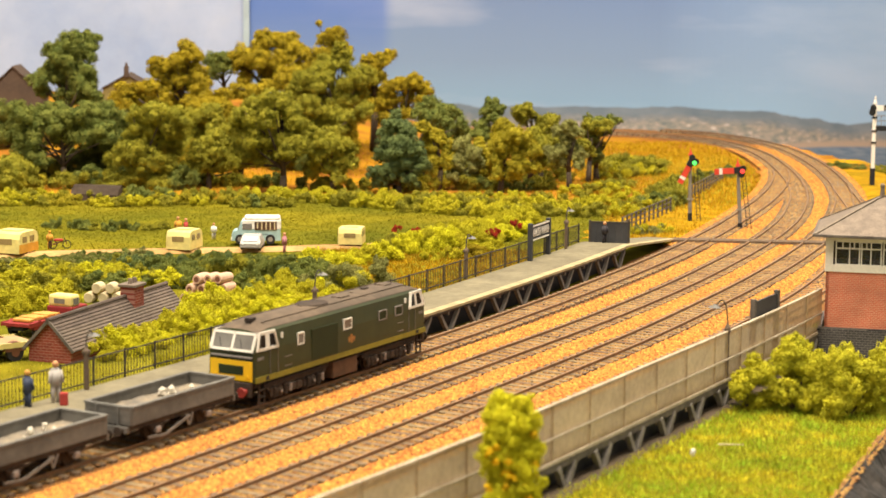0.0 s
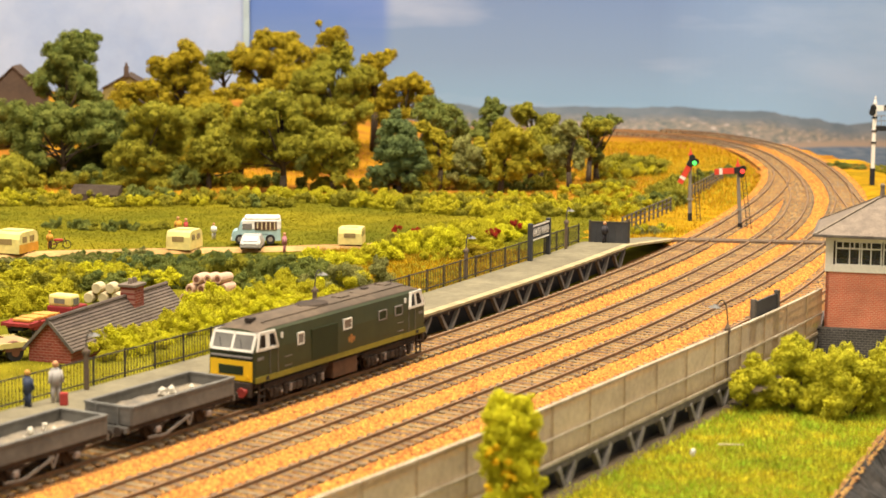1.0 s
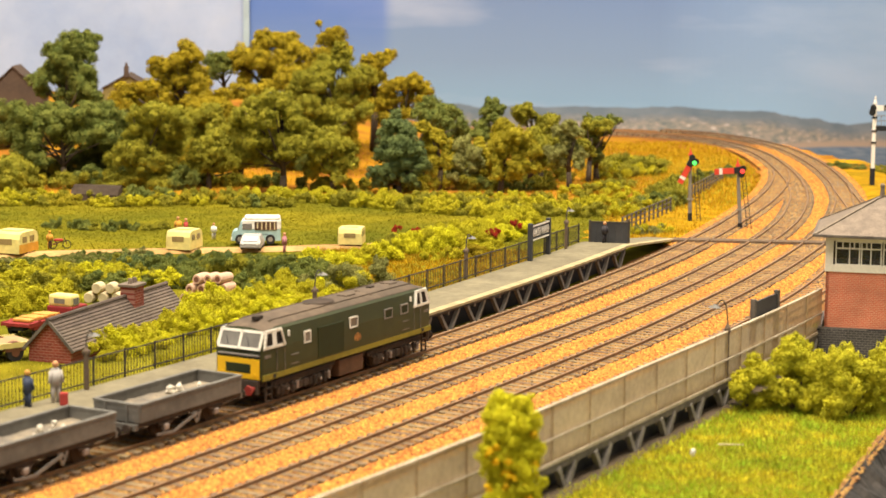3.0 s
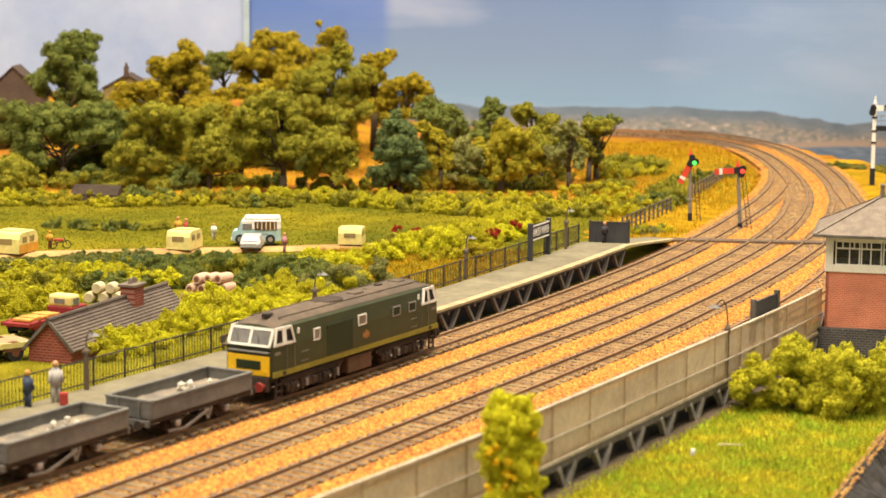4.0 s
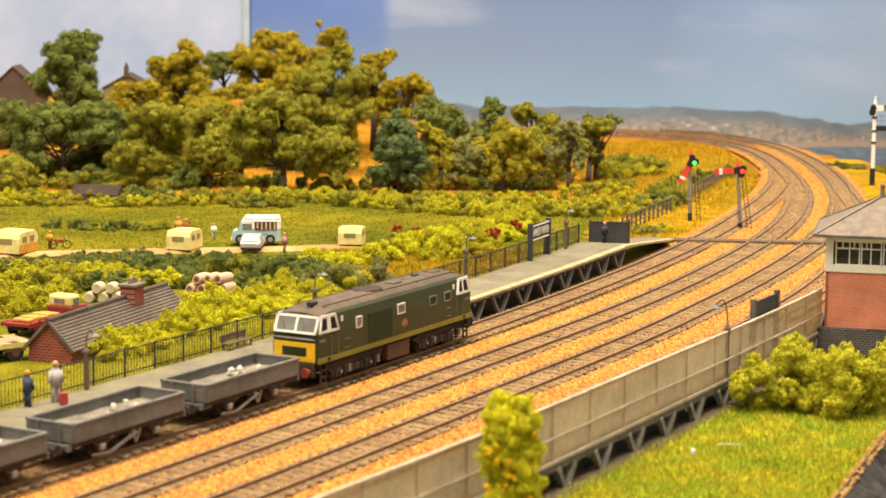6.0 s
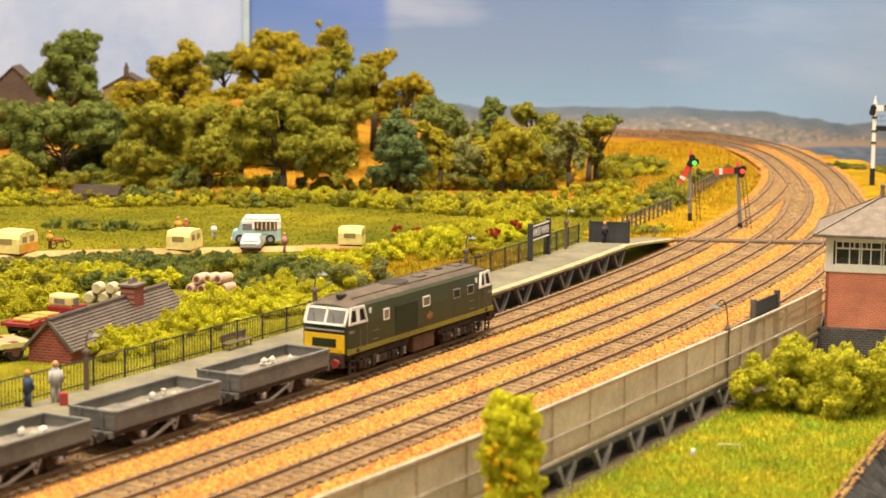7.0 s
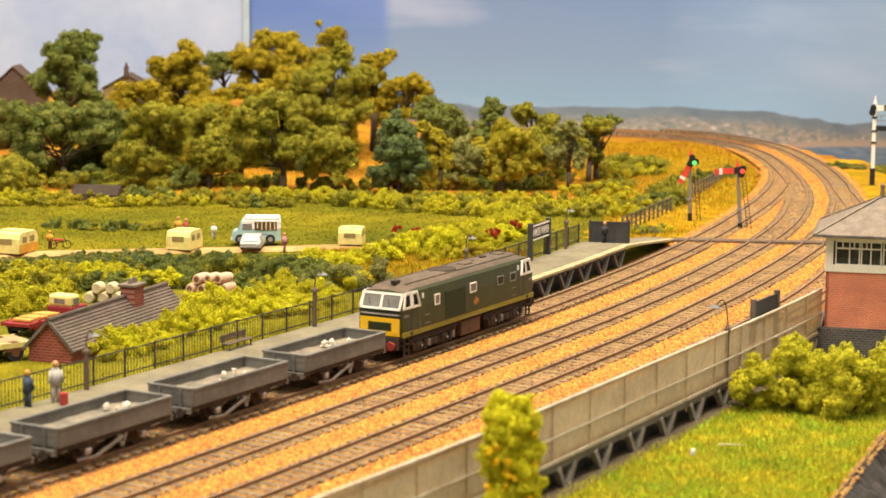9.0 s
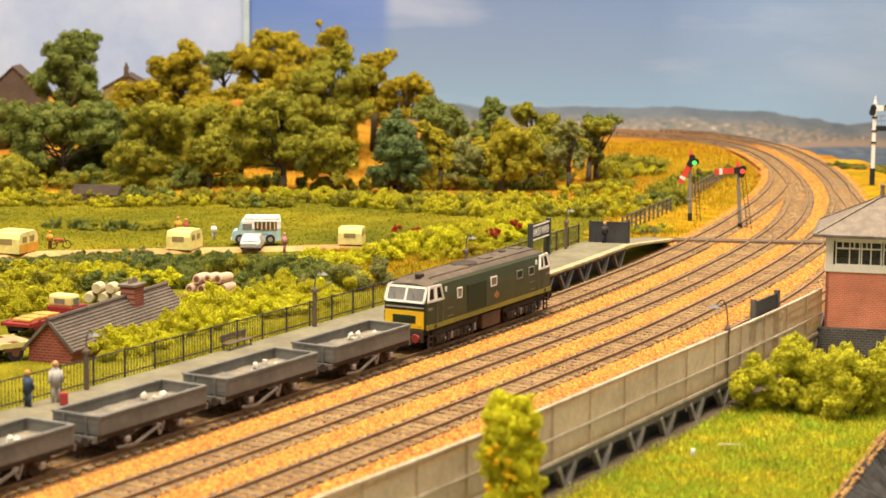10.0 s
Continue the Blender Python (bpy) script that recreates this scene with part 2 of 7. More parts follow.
S_CROSS = T1.near(112, 918)
patch("ballast_bed", T2, 0, T2.near(146, 927), -43, 38, -1.95, M["bed"], "orange stone ballast bed between the tracks", "ballast", edge=3)
patch("ballast_bed", T3, 60, T3.near(215, 1067), -14, 44, -1.85, M["bed"], "orange stone ballast bed between the tracks", "ballast", edge=2)
patch("ballast_bed", T2, T2.near(177, 1017), T2.length - 10, -13, 12, -2.2, M["bed"], "orange ballast on the far curve", "ballast", edge=2)
patch("ballast_bed", T3, T3.near(192, 985), T3.length - 10, -14, 14, -2.1, M["bed"], "orange ballast on the far curve", "ballast", edge=2)
patch("ballast_bed", T1, T1.near(108, 908), T1.length - 20, -11, 20, -2.05, M["bed"], "brown and orange ballast where the loop joins", "ballast", edge=3)
patch("grass_bank", T2, T2.near(150, 937), T2.near(204, 1540), -95, -17, -2.9, M["gold_grass"], "golden dry grass inside the curve", "grass", edge=8)
patch("grass_bank", T3, T3.near(230, 1139), T3.near(250, 1400), 12, 46, -2.9, M["gold_grass"], "golden dry grass outside the curve", "grass", edge=3)


def backdrop_material():
    m = bpy.data.materials.new("painted_sky_and_estuary")
    m.use_nodes = True
    nt = m.node_tree
    n, l = nt.nodes, nt.links
    b = n["Principled BSDF"]
    b.inputs["Roughness"].default_value = 0.75
    b.inputs["Specular IOR Level"].default_value = 0.15
    tc = n.new("ShaderNodeTexCoord")
    sep = n.new("ShaderNodeSeparateXYZ")
    l.new(tc.outputs["Object"], sep.inputs[0])

    def ramp(src, stops, smooth=True):
        r = n.new("ShaderNodeValToRGB")
        e = r.color_ramp.elements
        while len(e) > 1:
            e.remove(e[-1])
        e[0].position, e[0].color = stops[0][0], (*stops[0][1], 1)
        for p, c in stops[1:]:
            k = e.new(p)
            k.color = (*c, 1)
        r.color_ramp.interpolation = "LINEAR" if smooth else "CONSTANT"
        l.new(src, r.inputs["Fac"])
        return r.outputs["Color"]

    def noise_at(scale, detail, stretch=(1, 1, 1)):
        mp = n.new("ShaderNodeMapping")
        mp.inputs["Scale"].default_value = stretch
        l.new(tc.outputs["Object"], mp.inputs["Vector"])
        z = n.new("ShaderNodeTexNoise")
        z.inputs["Scale"].default_value, z.inputs["Detail"].default_value = scale, detail
        l.new(mp.outputs["Vector"], z.inputs["Vector"])
        return z.outputs["Fac"]

    def calc(op, a, c):
        k = n.new("ShaderNodeMath")
        k.operation = op
        for i, s in enumerate((a, c)):
            if isinstance(s, (int, float)):
                k.inputs[i].default_value = s
            else:
                l.new(s, k.inputs[i])
        return k.outputs[0]

    def mix(fac, a, c):
        k = n.new("ShaderNodeMix")
        k.data_type = "RGBA"
        l.new(fac, k.inputs[0])
        l.new(a, k.inputs[6])
        l.new(c, k.inputs[7])
        return k.outputs[2]

    z = sep.outputs["Z"]
    west = calc("MAXIMUM", calc("SUBTRACT", 0.38, sep.outputs["X"]), 0.0)
    zlow = calc("ADD", z, calc("MULTIPLY", west, 0.17))
    zz = calc("MULTIPLY", calc("ADD", z, 0.04), 5.0)          # -40 mm .. 160 mm to 0 .. 1
    sky = ramp(zz, [(0.25, (0.215, 0.335, 0.47)), (0.45, (0.18, 0.258, 0.395)), (0.75, (0.135, 0.2, 0.36)), (1.0, (0.105, 0.165, 0.39))])
    cloud = ramp(noise_at(9, 5, (0.5, 0.5, 2.2)), [(0.5, (0, 0, 0)), (0.72, (0.75, 0.75, 0.75))])
    white = n.new("ShaderNodeRGB")
    white.outputs[0].default_value = (0.36, 0.40, 0.52, 1)
    sky = mix(cloud, sky, white.outputs[0])
    dim = ramp(noise_at(3.2, 3, (0.6, 0.6, 1.6)), [(0.45, (0, 0, 0)), (0.7, (0.35, 0.35, 0.35))])
    slate = n.new("ShaderNodeRGB")
    slate.outputs[0].default_value = (0.16, 0.205, 0.31, 1)
    sky = mix(dim, sky, slate.outputs[0])
    deep = n.new("ShaderNodeRGB")
    deep.outputs[0].default_value = (0.088, 0.158, 0.42, 1)
    panel = ramp(west, [(0.424, (0, 0, 0)), (0.434, (0.8, 0.8, 0.8))])
    high = ramp(calc("MULTIPLY", z, 8.0), [(0.2, (0, 0, 0)), (0.75, (1, 1, 1))])
    sky = mix(calc("MULTIPLY", panel, high), sky, deep.outputs[0])
    # paler blue towards the right, painted in to make up for weaker light there
    pale = n.new("ShaderNodeRGB")
    pale.outputs[0].default_value = (0.33, 0.48, 0.70, 1)
    sky = mix(ramp(sep.outputs["X"], [(0.18, (0, 0, 0)), (0.42, (0.85, 0.85, 0.85))]), sky, pale.outputs[0])
    land = ramp(noise_at(170, 6, (1, 1, 2.0)), [(0.3, (0.15, 0.17, 0.17)), (0.48, (0.25, 0.235, 0.21)), (0.60, (0.31, 0.265, 0.23)), (0.72, (0.5, 0.44, 0.40))])
    hill = ramp(noise_at(40, 5, (1, 1, 2)), [(0.3, (0.115, 0.15, 0.19)), (0.7, (0.175, 0.205, 0.24))])
    wob = calc("MULTIPLY", calc("SUBTRACT", noise_at(14, 4, (1, 1, 0.05)), 0.5), 0.022)
    east = calc("MAXIMUM", calc("SUBTRACT", sep.outputs["X"], 0.12), 0.0)
    top = calc("ADD", calc("ADD", calc("ADD", z, wob), calc("MULTIPLY", east, 0.04)), calc("MULTIPLY", west, 0.022))
    land = mix(ramp(top, [(0.0, (0, 0, 0)), (0.008, (0, 0, 0)), (0.0145, (1, 1, 1))]), land, hill)
    shore = n.new("ShaderNodeRGB")
    shore.outputs[0].default_value = (0.34, 0.27, 0.22, 1)
    sea = ramp(noise_at(60, 4, (1, 1, 9)), [(0.35, (0.10, 0.15, 0.23)), (0.65, (0.17, 0.22, 0.29))])
    low = mix(ramp(calc("MULTIPLY", calc("ADD", zlow, 0.02), 25), [(0.0, (0, 0, 0)), (0.50, (0, 0, 0)), (0.55, (1, 1, 1))]), sea, shore.outputs[0])
    low = mix(ramp(calc("MULTIPLY", calc("ADD", zlow, 0.02), 25), [(0.60, (0, 0, 0)), (0.68, (1, 1, 1))]), low, land)
    col = mix(ramp(calc("MULTIPLY", calc("ADD", top, 0.0), 25), [(0.50, (0, 0, 0)), (0.54, (1, 1, 1))]), low, sky)
    l.new(col, b.inputs["Base Color"])
    return m


def make_backdrop():
    m = backdrop_material()
    right = line([(-168, 1690), (60, 1700), (200, 1690), (290, 1640), (345, 1540), (385, 1400), (430, 1240), (520, 1020), (640, 800)], 41)
    bm = bmesh.new()
    rows = [[bm.verts.new((x + d, y + d, z)) for d, z in ((0, -40), (0, 260), (3, 260), (3, -40))] for x, y in right[::3]]
    for a, b in zip(rows, rows[1:]):
        for i in range(4):
            bm.faces.new((a[i], a[(i + 1) % 4], b[(i + 1) % 4], b[i]))
    tagged(part("backdrop", bm, m), "painted backdrop of blue-grey sky, hills and estuary", "backdrop", kind="structure")
    bm = bmesh.new()
    box(bm, -700, 0, 0, 3, -40, 260)
    ob = part("backdrop", bm, mat("pale_sky_paint", (0.40, 0.45, 0.58), (0.26, 0.33, 0.50), 6.5, 0.8, fine=0.03))
    ob.matrix_basis = wp(-166, 1688, 0, 6)
    tagged(ob, "paler painted sky panel with white cloud", "backdrop", kind="structure")
    bm = bmesh.new()
    box(bm, -2.5, 2.5, -1.2, 1.0, -40, 260)
    ob = part("backdrop_joint", bm, mat("joint_strip", (0.36, 0.45, 0.50), None, 30, 0.7))
    ob.matrix_basis = wp(-167, 1686, 0)
    tagged(ob, "pale blue-green strip where two backdrop panels meet", "trim", kind="structure")


make_backdrop()


def sweep(path, s0, s1, step, profile):
    """A bar of the given cross-section (offset to the right, height) that follows a line."""
    bm = bmesh.new()
    ss = list(np.arange(s0, s1, step)) + [s1]
    rows = [[bm.verts.new((*path.at(s, o)[:2], z)) for o, z in profile] for s in ss]
    k = len(profile)
    for a, b in zip(rows, rows[1:]):
        for i in range(k):
            bm.faces.new((a[i], a[(i + 1) % k], b[(i + 1) % k], b[i]))
    bm.faces.new(rows[0])
    bm.faces.new(rows[-1][::-1])
    return bm


def rect(o0, o1, z0, z1):
    return [(o0, z0), (o1, z0), (o1, z1), (o0, z1)]


# ---- railway tracks ----
def rail_mesh(name, path, s0, s1, off, parent):
    prof = [(-0.45, -1.4), (0.45, -1.4), (0.45, -1.2), (0.2, -1.05), (0.2, -0.6), (0.32, -0.4), (0.32, -0.06), (0.26, 0.0),
            (-0.26, 0.0), (-0.32, -0.06), (-0.32, -0.4), (-0.2, -0.6), (-0.2, -1.05), (-0.45, -1.2)]
    bm = bmesh.new()
    rows = []
    for s in np.arange(s0, s1, 6.0):
        rows.append([bm.verts.new((*path.at(s, off + o)[:2], z)) for o, z in prof])
    k = len(prof)
    for a, b in zip(rows, rows[1:]):
        for i in range(k):
            bm.faces.new((a[i], a[(i + 1) % k], b[(i + 1) % k], b[i]))
    return part(name, bm, M["rail"], parent)


rng = random.Random(4)
sl = bmesh.new()
box(sl, -1.05, 1.05, -8.6, 8.6, -3.1, -1.0, bevel=0.12)
SLEEPER = part("sleeper_pattern", sl, M["sleeper"])
SLEEPER_MESH = SLEEPER.data
bpy.data.objects.remove(SLEEPER)


def make_track(path, s0, s1, label):
    t = tagged(empty("railway_track"), label, "railway track", "railway tracks")
    rail_mesh("rail", path, s0, s1, -4.9, t)
    rail_mesh("rail", path, s0, s1, 4.9, t)
    for s in np.arange(s0 + 1, s1 - 1, 4.95)[:300]:
        x, y, a = path.at(s + rng.uniform(-0.2, 0.2), rng.uniform(-0.15, 0.15))
        o = new("sleeper", SLEEPER_MESH)
        o.parent = t
        o.matrix_basis = wp(x, y, rng.uniform(-0.06, 0.04), a + rng.uniform(-0.8, 0.8))
    return t


make_track(T1, 0, T1.length - 4, "platform loop track with rusty rails and dark sleepers")
make_track(T2, 0, min(T2.length, 1480), "main running track with rusty rails in orange ballast")
make_track(T3, 0, min(T3.length, 1480), "main running track with rusty rails in orange ballast")
make_track(T4, 60, T4.length - 4, "outer loop track beside the timber platform")

# boarded foot crossing over the tracks
bm = bmesh.new()
for k in range(2):
    a, b = (109 + k * 1.0, 944 + k * 4.2, -0.6), (188 + k * 1.0, 938 + k * 4.2, -0.6)
    bar(bm, a, b, 3.6, 1.2)
tagged(part("foot_crossing", bm, M["sleeper"]), "dark boarded foot crossing laid over the rails", "crossing")


# ---- ballast stones ----
def stones(name, path, s0, s1, o0, o1, count, size, z, seed, kind="ballast"):
    g = np.random.default_rng(seed)
    s, o = g.uniform(s0, s1, count), g.uniform(o0, o1, count)
    x, y = (np.interp(s, path.s, path.q[:, i]) for i in (0, 1))
    tx, ty = (np.interp(s, path.s, path.t[:, i]) for i in (0, 1))
    x, y = x + ty * o, y - tx * o
    r = size * g.uniform(0.55, 1.25, count)
    base = np.array([(1, 0, 0), (0, 1, 0), (-1, 0, 0), (0, -1, 0), (0, 0, 0.8)])
    v = base[None] * r[:, None, None] * g.uniform(0.7, 1.3, (count, 5, 3))
    a = g.uniform(0, 6.28, count)
    c, sn = np.cos(a)[:, None], np.sin(a)[:, None]
    vx, vy = v[..., 0] * c - v[..., 1] * sn, v[..., 0] * sn + v[..., 1] * c
    v = np.stack([vx + x[:, None], vy + y[:, None], v[..., 2] + (z + g.uniform(-0.2, 0.6, count) * size)[:, None] - 0.25 * r[:, None]], -1)
    f = np.array([(0, 1, 4), (1, 2, 4), (2, 3, 4), (3, 0, 4)])
    f = (np.arange(count) * 5)[:, None, None] + f[None]
    return tagged(soup(name, v.reshape(-1, 3), f.reshape(-1, 3), M[kind]), "loose orange ballast stones", "ballast", kind="stuff")


stones("ballast_stones", T2, 60, T2.near(150, 937), -18.5, -8.7, 38000, 0.68, -1.65, 1)
stones("ballast_stones", T2, 60, T2.near(150, 937), 8.7, 18.5, 38000, 0.68, -1.65, 2)
stones("ballast_stones", T3, 60, T3.near(164, 904), 8.7, 36, 56000, 0.68, -1.65, 3)
for k, p in enumerate((T1, T2, T3)):
    stones("ballast_stones", p, 60, p.near(150, 930), -7.6, 7.6, 34000, 0.46, -1.40, 5 + k, "infill")
stones("ballast_stones", T4, 150, T4.near(165, 835), -7.6, 7.6, 13000, 0.46, -1.40, 9, "infill")
for k, (p, a, b) in enumerate(((T1, 930, 1300), (T2, 930, 1470), (T3, 900, 1500), (T4, 835, 1200))):
    i0, i1 = np.argmax(p.q[:, 1] > a), np.argmax(p.q[:, 1] > min(b, p.q[:, 1].max() - 1))
    stones("ballast_stones", p, p.s[i0], p.s[i1], -7.4, 7.4, 11000, 0.7, -1.5, 15 + k, "infill")
    if k == 0:
        stones("ballast_stones", p, p.s[i0], p.s[i1], -13, -7.4, 9000, 0.75, -2.0, 45)
        stones("ballast_stones", p, p.s[i0], p.s[i1], 7.4, 18, 11000, 0.75, -2.0, 46)
    if k in (1, 2):
        stones("ballast_stones", p, p.s[i0], p.s[i1], -13, -8.6, 6000, 0.8, -1.9, 25 + k)
        stones("ballast_stones", p, p.s[i0], p.s[i1], 8.6, 13, 6000, 0.8, -1.9, 35 + k)


# ---- far platform ----
PZ = 6.0
P_END, P_RAMP = T1.near(98, 884) - 12, T1.near(121, 948)


def make_platform():
    p = tagged(empty("station_platform"), "long narrow tarmac platform on dark timber trestles", "platform")
    bm = bmesh.new()
    rows = []
    ss = list(np.arange(0, P_END, 10.0)) + [P_END, P_RAMP]
    for s in ss:
        z = PZ if s <= P_END else -0.6
        w = -34 if s <= P_END else -26
        rows.append([bm.verts.new((*T1.at(s, o)[:2], q)) for o, q in ((w, z), (-14.6, z), (-14.6, z - 1.4), (w, z - 1.4))])
    for a, b in zip(rows, rows[1:]):
        for i in range(4):
            bm.faces.new((a[i], a[(i + 1) % 4], b[(i + 1) % 4], b[i]))
    part("surface", bm, M["tarmac"], p)
    bm = bmesh.new()
    rows = []
    for s in ss:
        z = PZ + 0.08 if s <= P_END else -0.5
        rows.append([bm.verts.new((*T1.at(s, o)[:2], q)) for o, q in ((-14.7, z), (-11.2, z), (-11.2, z - 0.9), (-14.7, z - 0.9))])
    for a, b in zip(rows, rows[1:]):
        for i in range(4):
            bm.faces.new((a[i], a[(i + 1) % 4], b[(i + 1) % 4], b[i]))
    part("edging", bm, M["edge"], p, "worn cream-painted platform edge")
    bm = bmesh.new()
    rows = []
    for s in ss[:-1]:
        rows.append([bm.verts.new((*T1.at(s, o)[:2], q)) for o, q in ((-16, PZ - 1.45), (-13, PZ - 1.45), (-13, PZ - 2.3), (-16, PZ - 2.3))])
    for a, b in zip(rows, rows[1:]):
        for i in range(4):
            bm.faces.new((a[i], a[(i + 1) % 4], b[(i + 1) % 4], b[i]))
    part("beam", bm, M["darkwood"], p)
    for s in np.arange(8, P_END, 22.0):
        bm = bmesh.new()
        for ds in (-7.4, 7.4):
            a, b = T1.at(s + ds, -13.2), T1.at(s + ds * 0.15, -13.2)
            bar(bm, (a[0], a[1], PZ - 2.2), (b[0], b[1], -3.4), 1.35)
        a, b = T1.at(s, -13.2), T1.at(s, -32)
        bar(bm, (a[0], a[1], PZ - 2.9), (b[0], b[1], PZ - 2.9), 1.2)
        bar(bm, (b[0], b[1], PZ - 1.8), (b[0], b[1], -3.4), 1.2)
        part("trestle", bm, M["trestle"], p)
    return p


make_platform()
# added black strip behind the trestles: the shade under the platform, as colour
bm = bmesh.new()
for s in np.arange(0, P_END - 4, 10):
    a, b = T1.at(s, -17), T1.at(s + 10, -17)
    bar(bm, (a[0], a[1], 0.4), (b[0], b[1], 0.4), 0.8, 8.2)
tagged(part("platform_under_shade", bm, M["black"]), "dark earth under the platform", "wall", kind="structure")


# ---- platform railings ----
def make_railing(s0, s1, off, height, label):
    f = tagged(empty("platform_railing"), label, "railing")
    for z in (height, 1.2):
        part("rail", sweep(T1, s0, s1, 6.0, rect(off - 0.18, off + 0.18, PZ + z - 0.18, PZ + z + 0.18)), M["fence"], f)
    bm = bmesh.new()
    tube(bm, (0, 0, 0), (0, 0, height + 0.1), 0.13, seg=4)
    pk = part("picket", bm, M["fence"], f)
    n = int((s1 - s0) / 1.45)
    for i in range(n):
        s = s0 + i * 1.45
        x, y, a = T1.at(s, off)
        o = pk if i == 0 else new("picket", pk.data)
        o.parent = f
        o.matrix_basis = wp(x, y, PZ, a)
    bm = bmesh.new()
    box(bm, -0.26, 0.26, -0.26, 0.26, -1.4, height + 0.5)
    po = part("post", bm, M["fence"], f)
    for i, s in enumerate(np.arange(s0, s1 + 1, 14.5)):
        x, y, a = T1.at(s, off)
        o = po if i == 0 else new("post", po.data)
        o.parent = f
        o.matrix_basis = wp(x, y, PZ, a)
    return f


make_railing(60, 420, -34.4, 8.0, "dark spear-topped iron railing along the platform back")
make_railing(421, P_END - 2, -34.4, 8.0, "dark iron railing along the far end of the platform")


# ---- near timber platform seen from behind ----
def make_boarded_platform():
    p = tagged(empty("timber_platform"), "grey timber platform with a tall boarded back fence", "platform")
    s0, s1 = 6.0, FENCE.length - 1
    off = 0.0
    for s in np.arange(s0, s1, 22.0):
        e = min(s + 21.98, s1)
        for z0, z1 in ((4.0, 11.4), (11.45, 18.6)):
            bm = bmesh.new()
            a, b = FENCE.at(s, off), FENCE.at(e, off)
            j = rng.uniform(-0.08, 0.08)
            bar(bm, (a[0], a[1], (z0 + z1) / 2 + j * 0.5), (b[0], b[1], (z0 + z1) / 2), 0.7 + j, z1 - z0)
            part("board", bm, M["greywood"], p)
        bm = bmesh.new()
        a = FENCE.at(s, off + 0.5)
        box(bm, -0.16, 0.16, -0.12, 0.12, rng.uniform(0.6, 2.4), 19.0 + rng.uniform(-0.2, 0.5), Matrix.Translation((a[0], a[1], 0)) @ pose(0, 0, 0, 0, 0, a[2]))
        part("post", bm, M["greywood"], p)
    for z, w, o in ((4.3, 0.4, 0.3), (10.6, 0.25, 0.3), (18.9, 0.25, -0.45)):
        part("rail", sweep(FENCE, s0, s1, 10.0, rect(o, o + (0.9 if z > 18 else 0.5), z - w, z + w)), M["palewood"], p)
    part("deck", sweep(FENCE, s0, s1, 10.0, rect(-22.5, -0.5, 4.0, 5.2)), M["tarmac"], p)
    part("beam", sweep(FENCE, s0, s1, 10.0, rect(-0.8, 0.7, 2.0, 3.9)), M["darkwood"], p)
    # black strip added for the darkness below the deck, no real wall
    part("under_shade", sweep(FENCE, s0, s1, 10.0, rect(-3.4, -2.4, -5.0, 3.9)), M["black"], p, "dark shadowed wall under the deck")
    for s in np.arange(s0 + 8, s1, 22.0):
        bm = bmesh.new()
        for ds in (-5.0, 5.0):
            a, b = FENCE.at(s + ds, off + 0.3), FENCE.at(s + ds * 0.12, off + 0.3)
            bar(bm, (a[0], a[1], 2.4), (b[0], b[1], -4.0), 1.5)
        a, b = FENCE.at(s, off - 1), FENCE.at(s, off - 21)
        bar(bm, (a[0], a[1], 2.2), (b[0], b[1], 2.2), 1.3)
        bar(bm, (b[0], b[1], 3.4), (b[0], b[1], -5), 1.3)
        part("trestle", bm, M["trestle"], p)
    return p


make_boarded_platform()
patch("trench", FENCE, 6, FENCE.length, -4, 4.6, -3.05, M["earth"], "dark bare soil at the foot of the timber platform", "soil", edge=1.2, thick=0.6)


# ---- train ----
S0 = T1.near(-36.4, 608.4)
RUN = [(0, 0), (1.0, 0), (1.6, 0.0), (2.0, 0.5), (2.5, 1.7), (3.0, 3.6), (3.5, 6.0), (4.0, 8.8), (4.5, 12.5), (5.0, 17.8), (5.5, 24.9), (6.0, 33.2),
       (6.5, 41.6), (7.0, 50.1), (7.5, 58.7), (8.0, 67.3), (8.5, 75.8), (9.0, 84.0), (9.5, 92.0), (10.0, 100.1)]


def ride(thing, back, half):
    """Keys a vehicle whose middle runs a fixed length behind the engine's middle."""
    rows = []
    for t, s in RUN:
        a, b = T1.at(S0 + s - back - half), T1.at(S0 + s - back + half)
        rows.append((t, wp((a[0] + b[0]) / 2, (a[1] + b[1]) / 2, 0, math.degrees(math.atan2(b[1] - a[1], b[0] - a[0])))))
    walk(thing, rows)


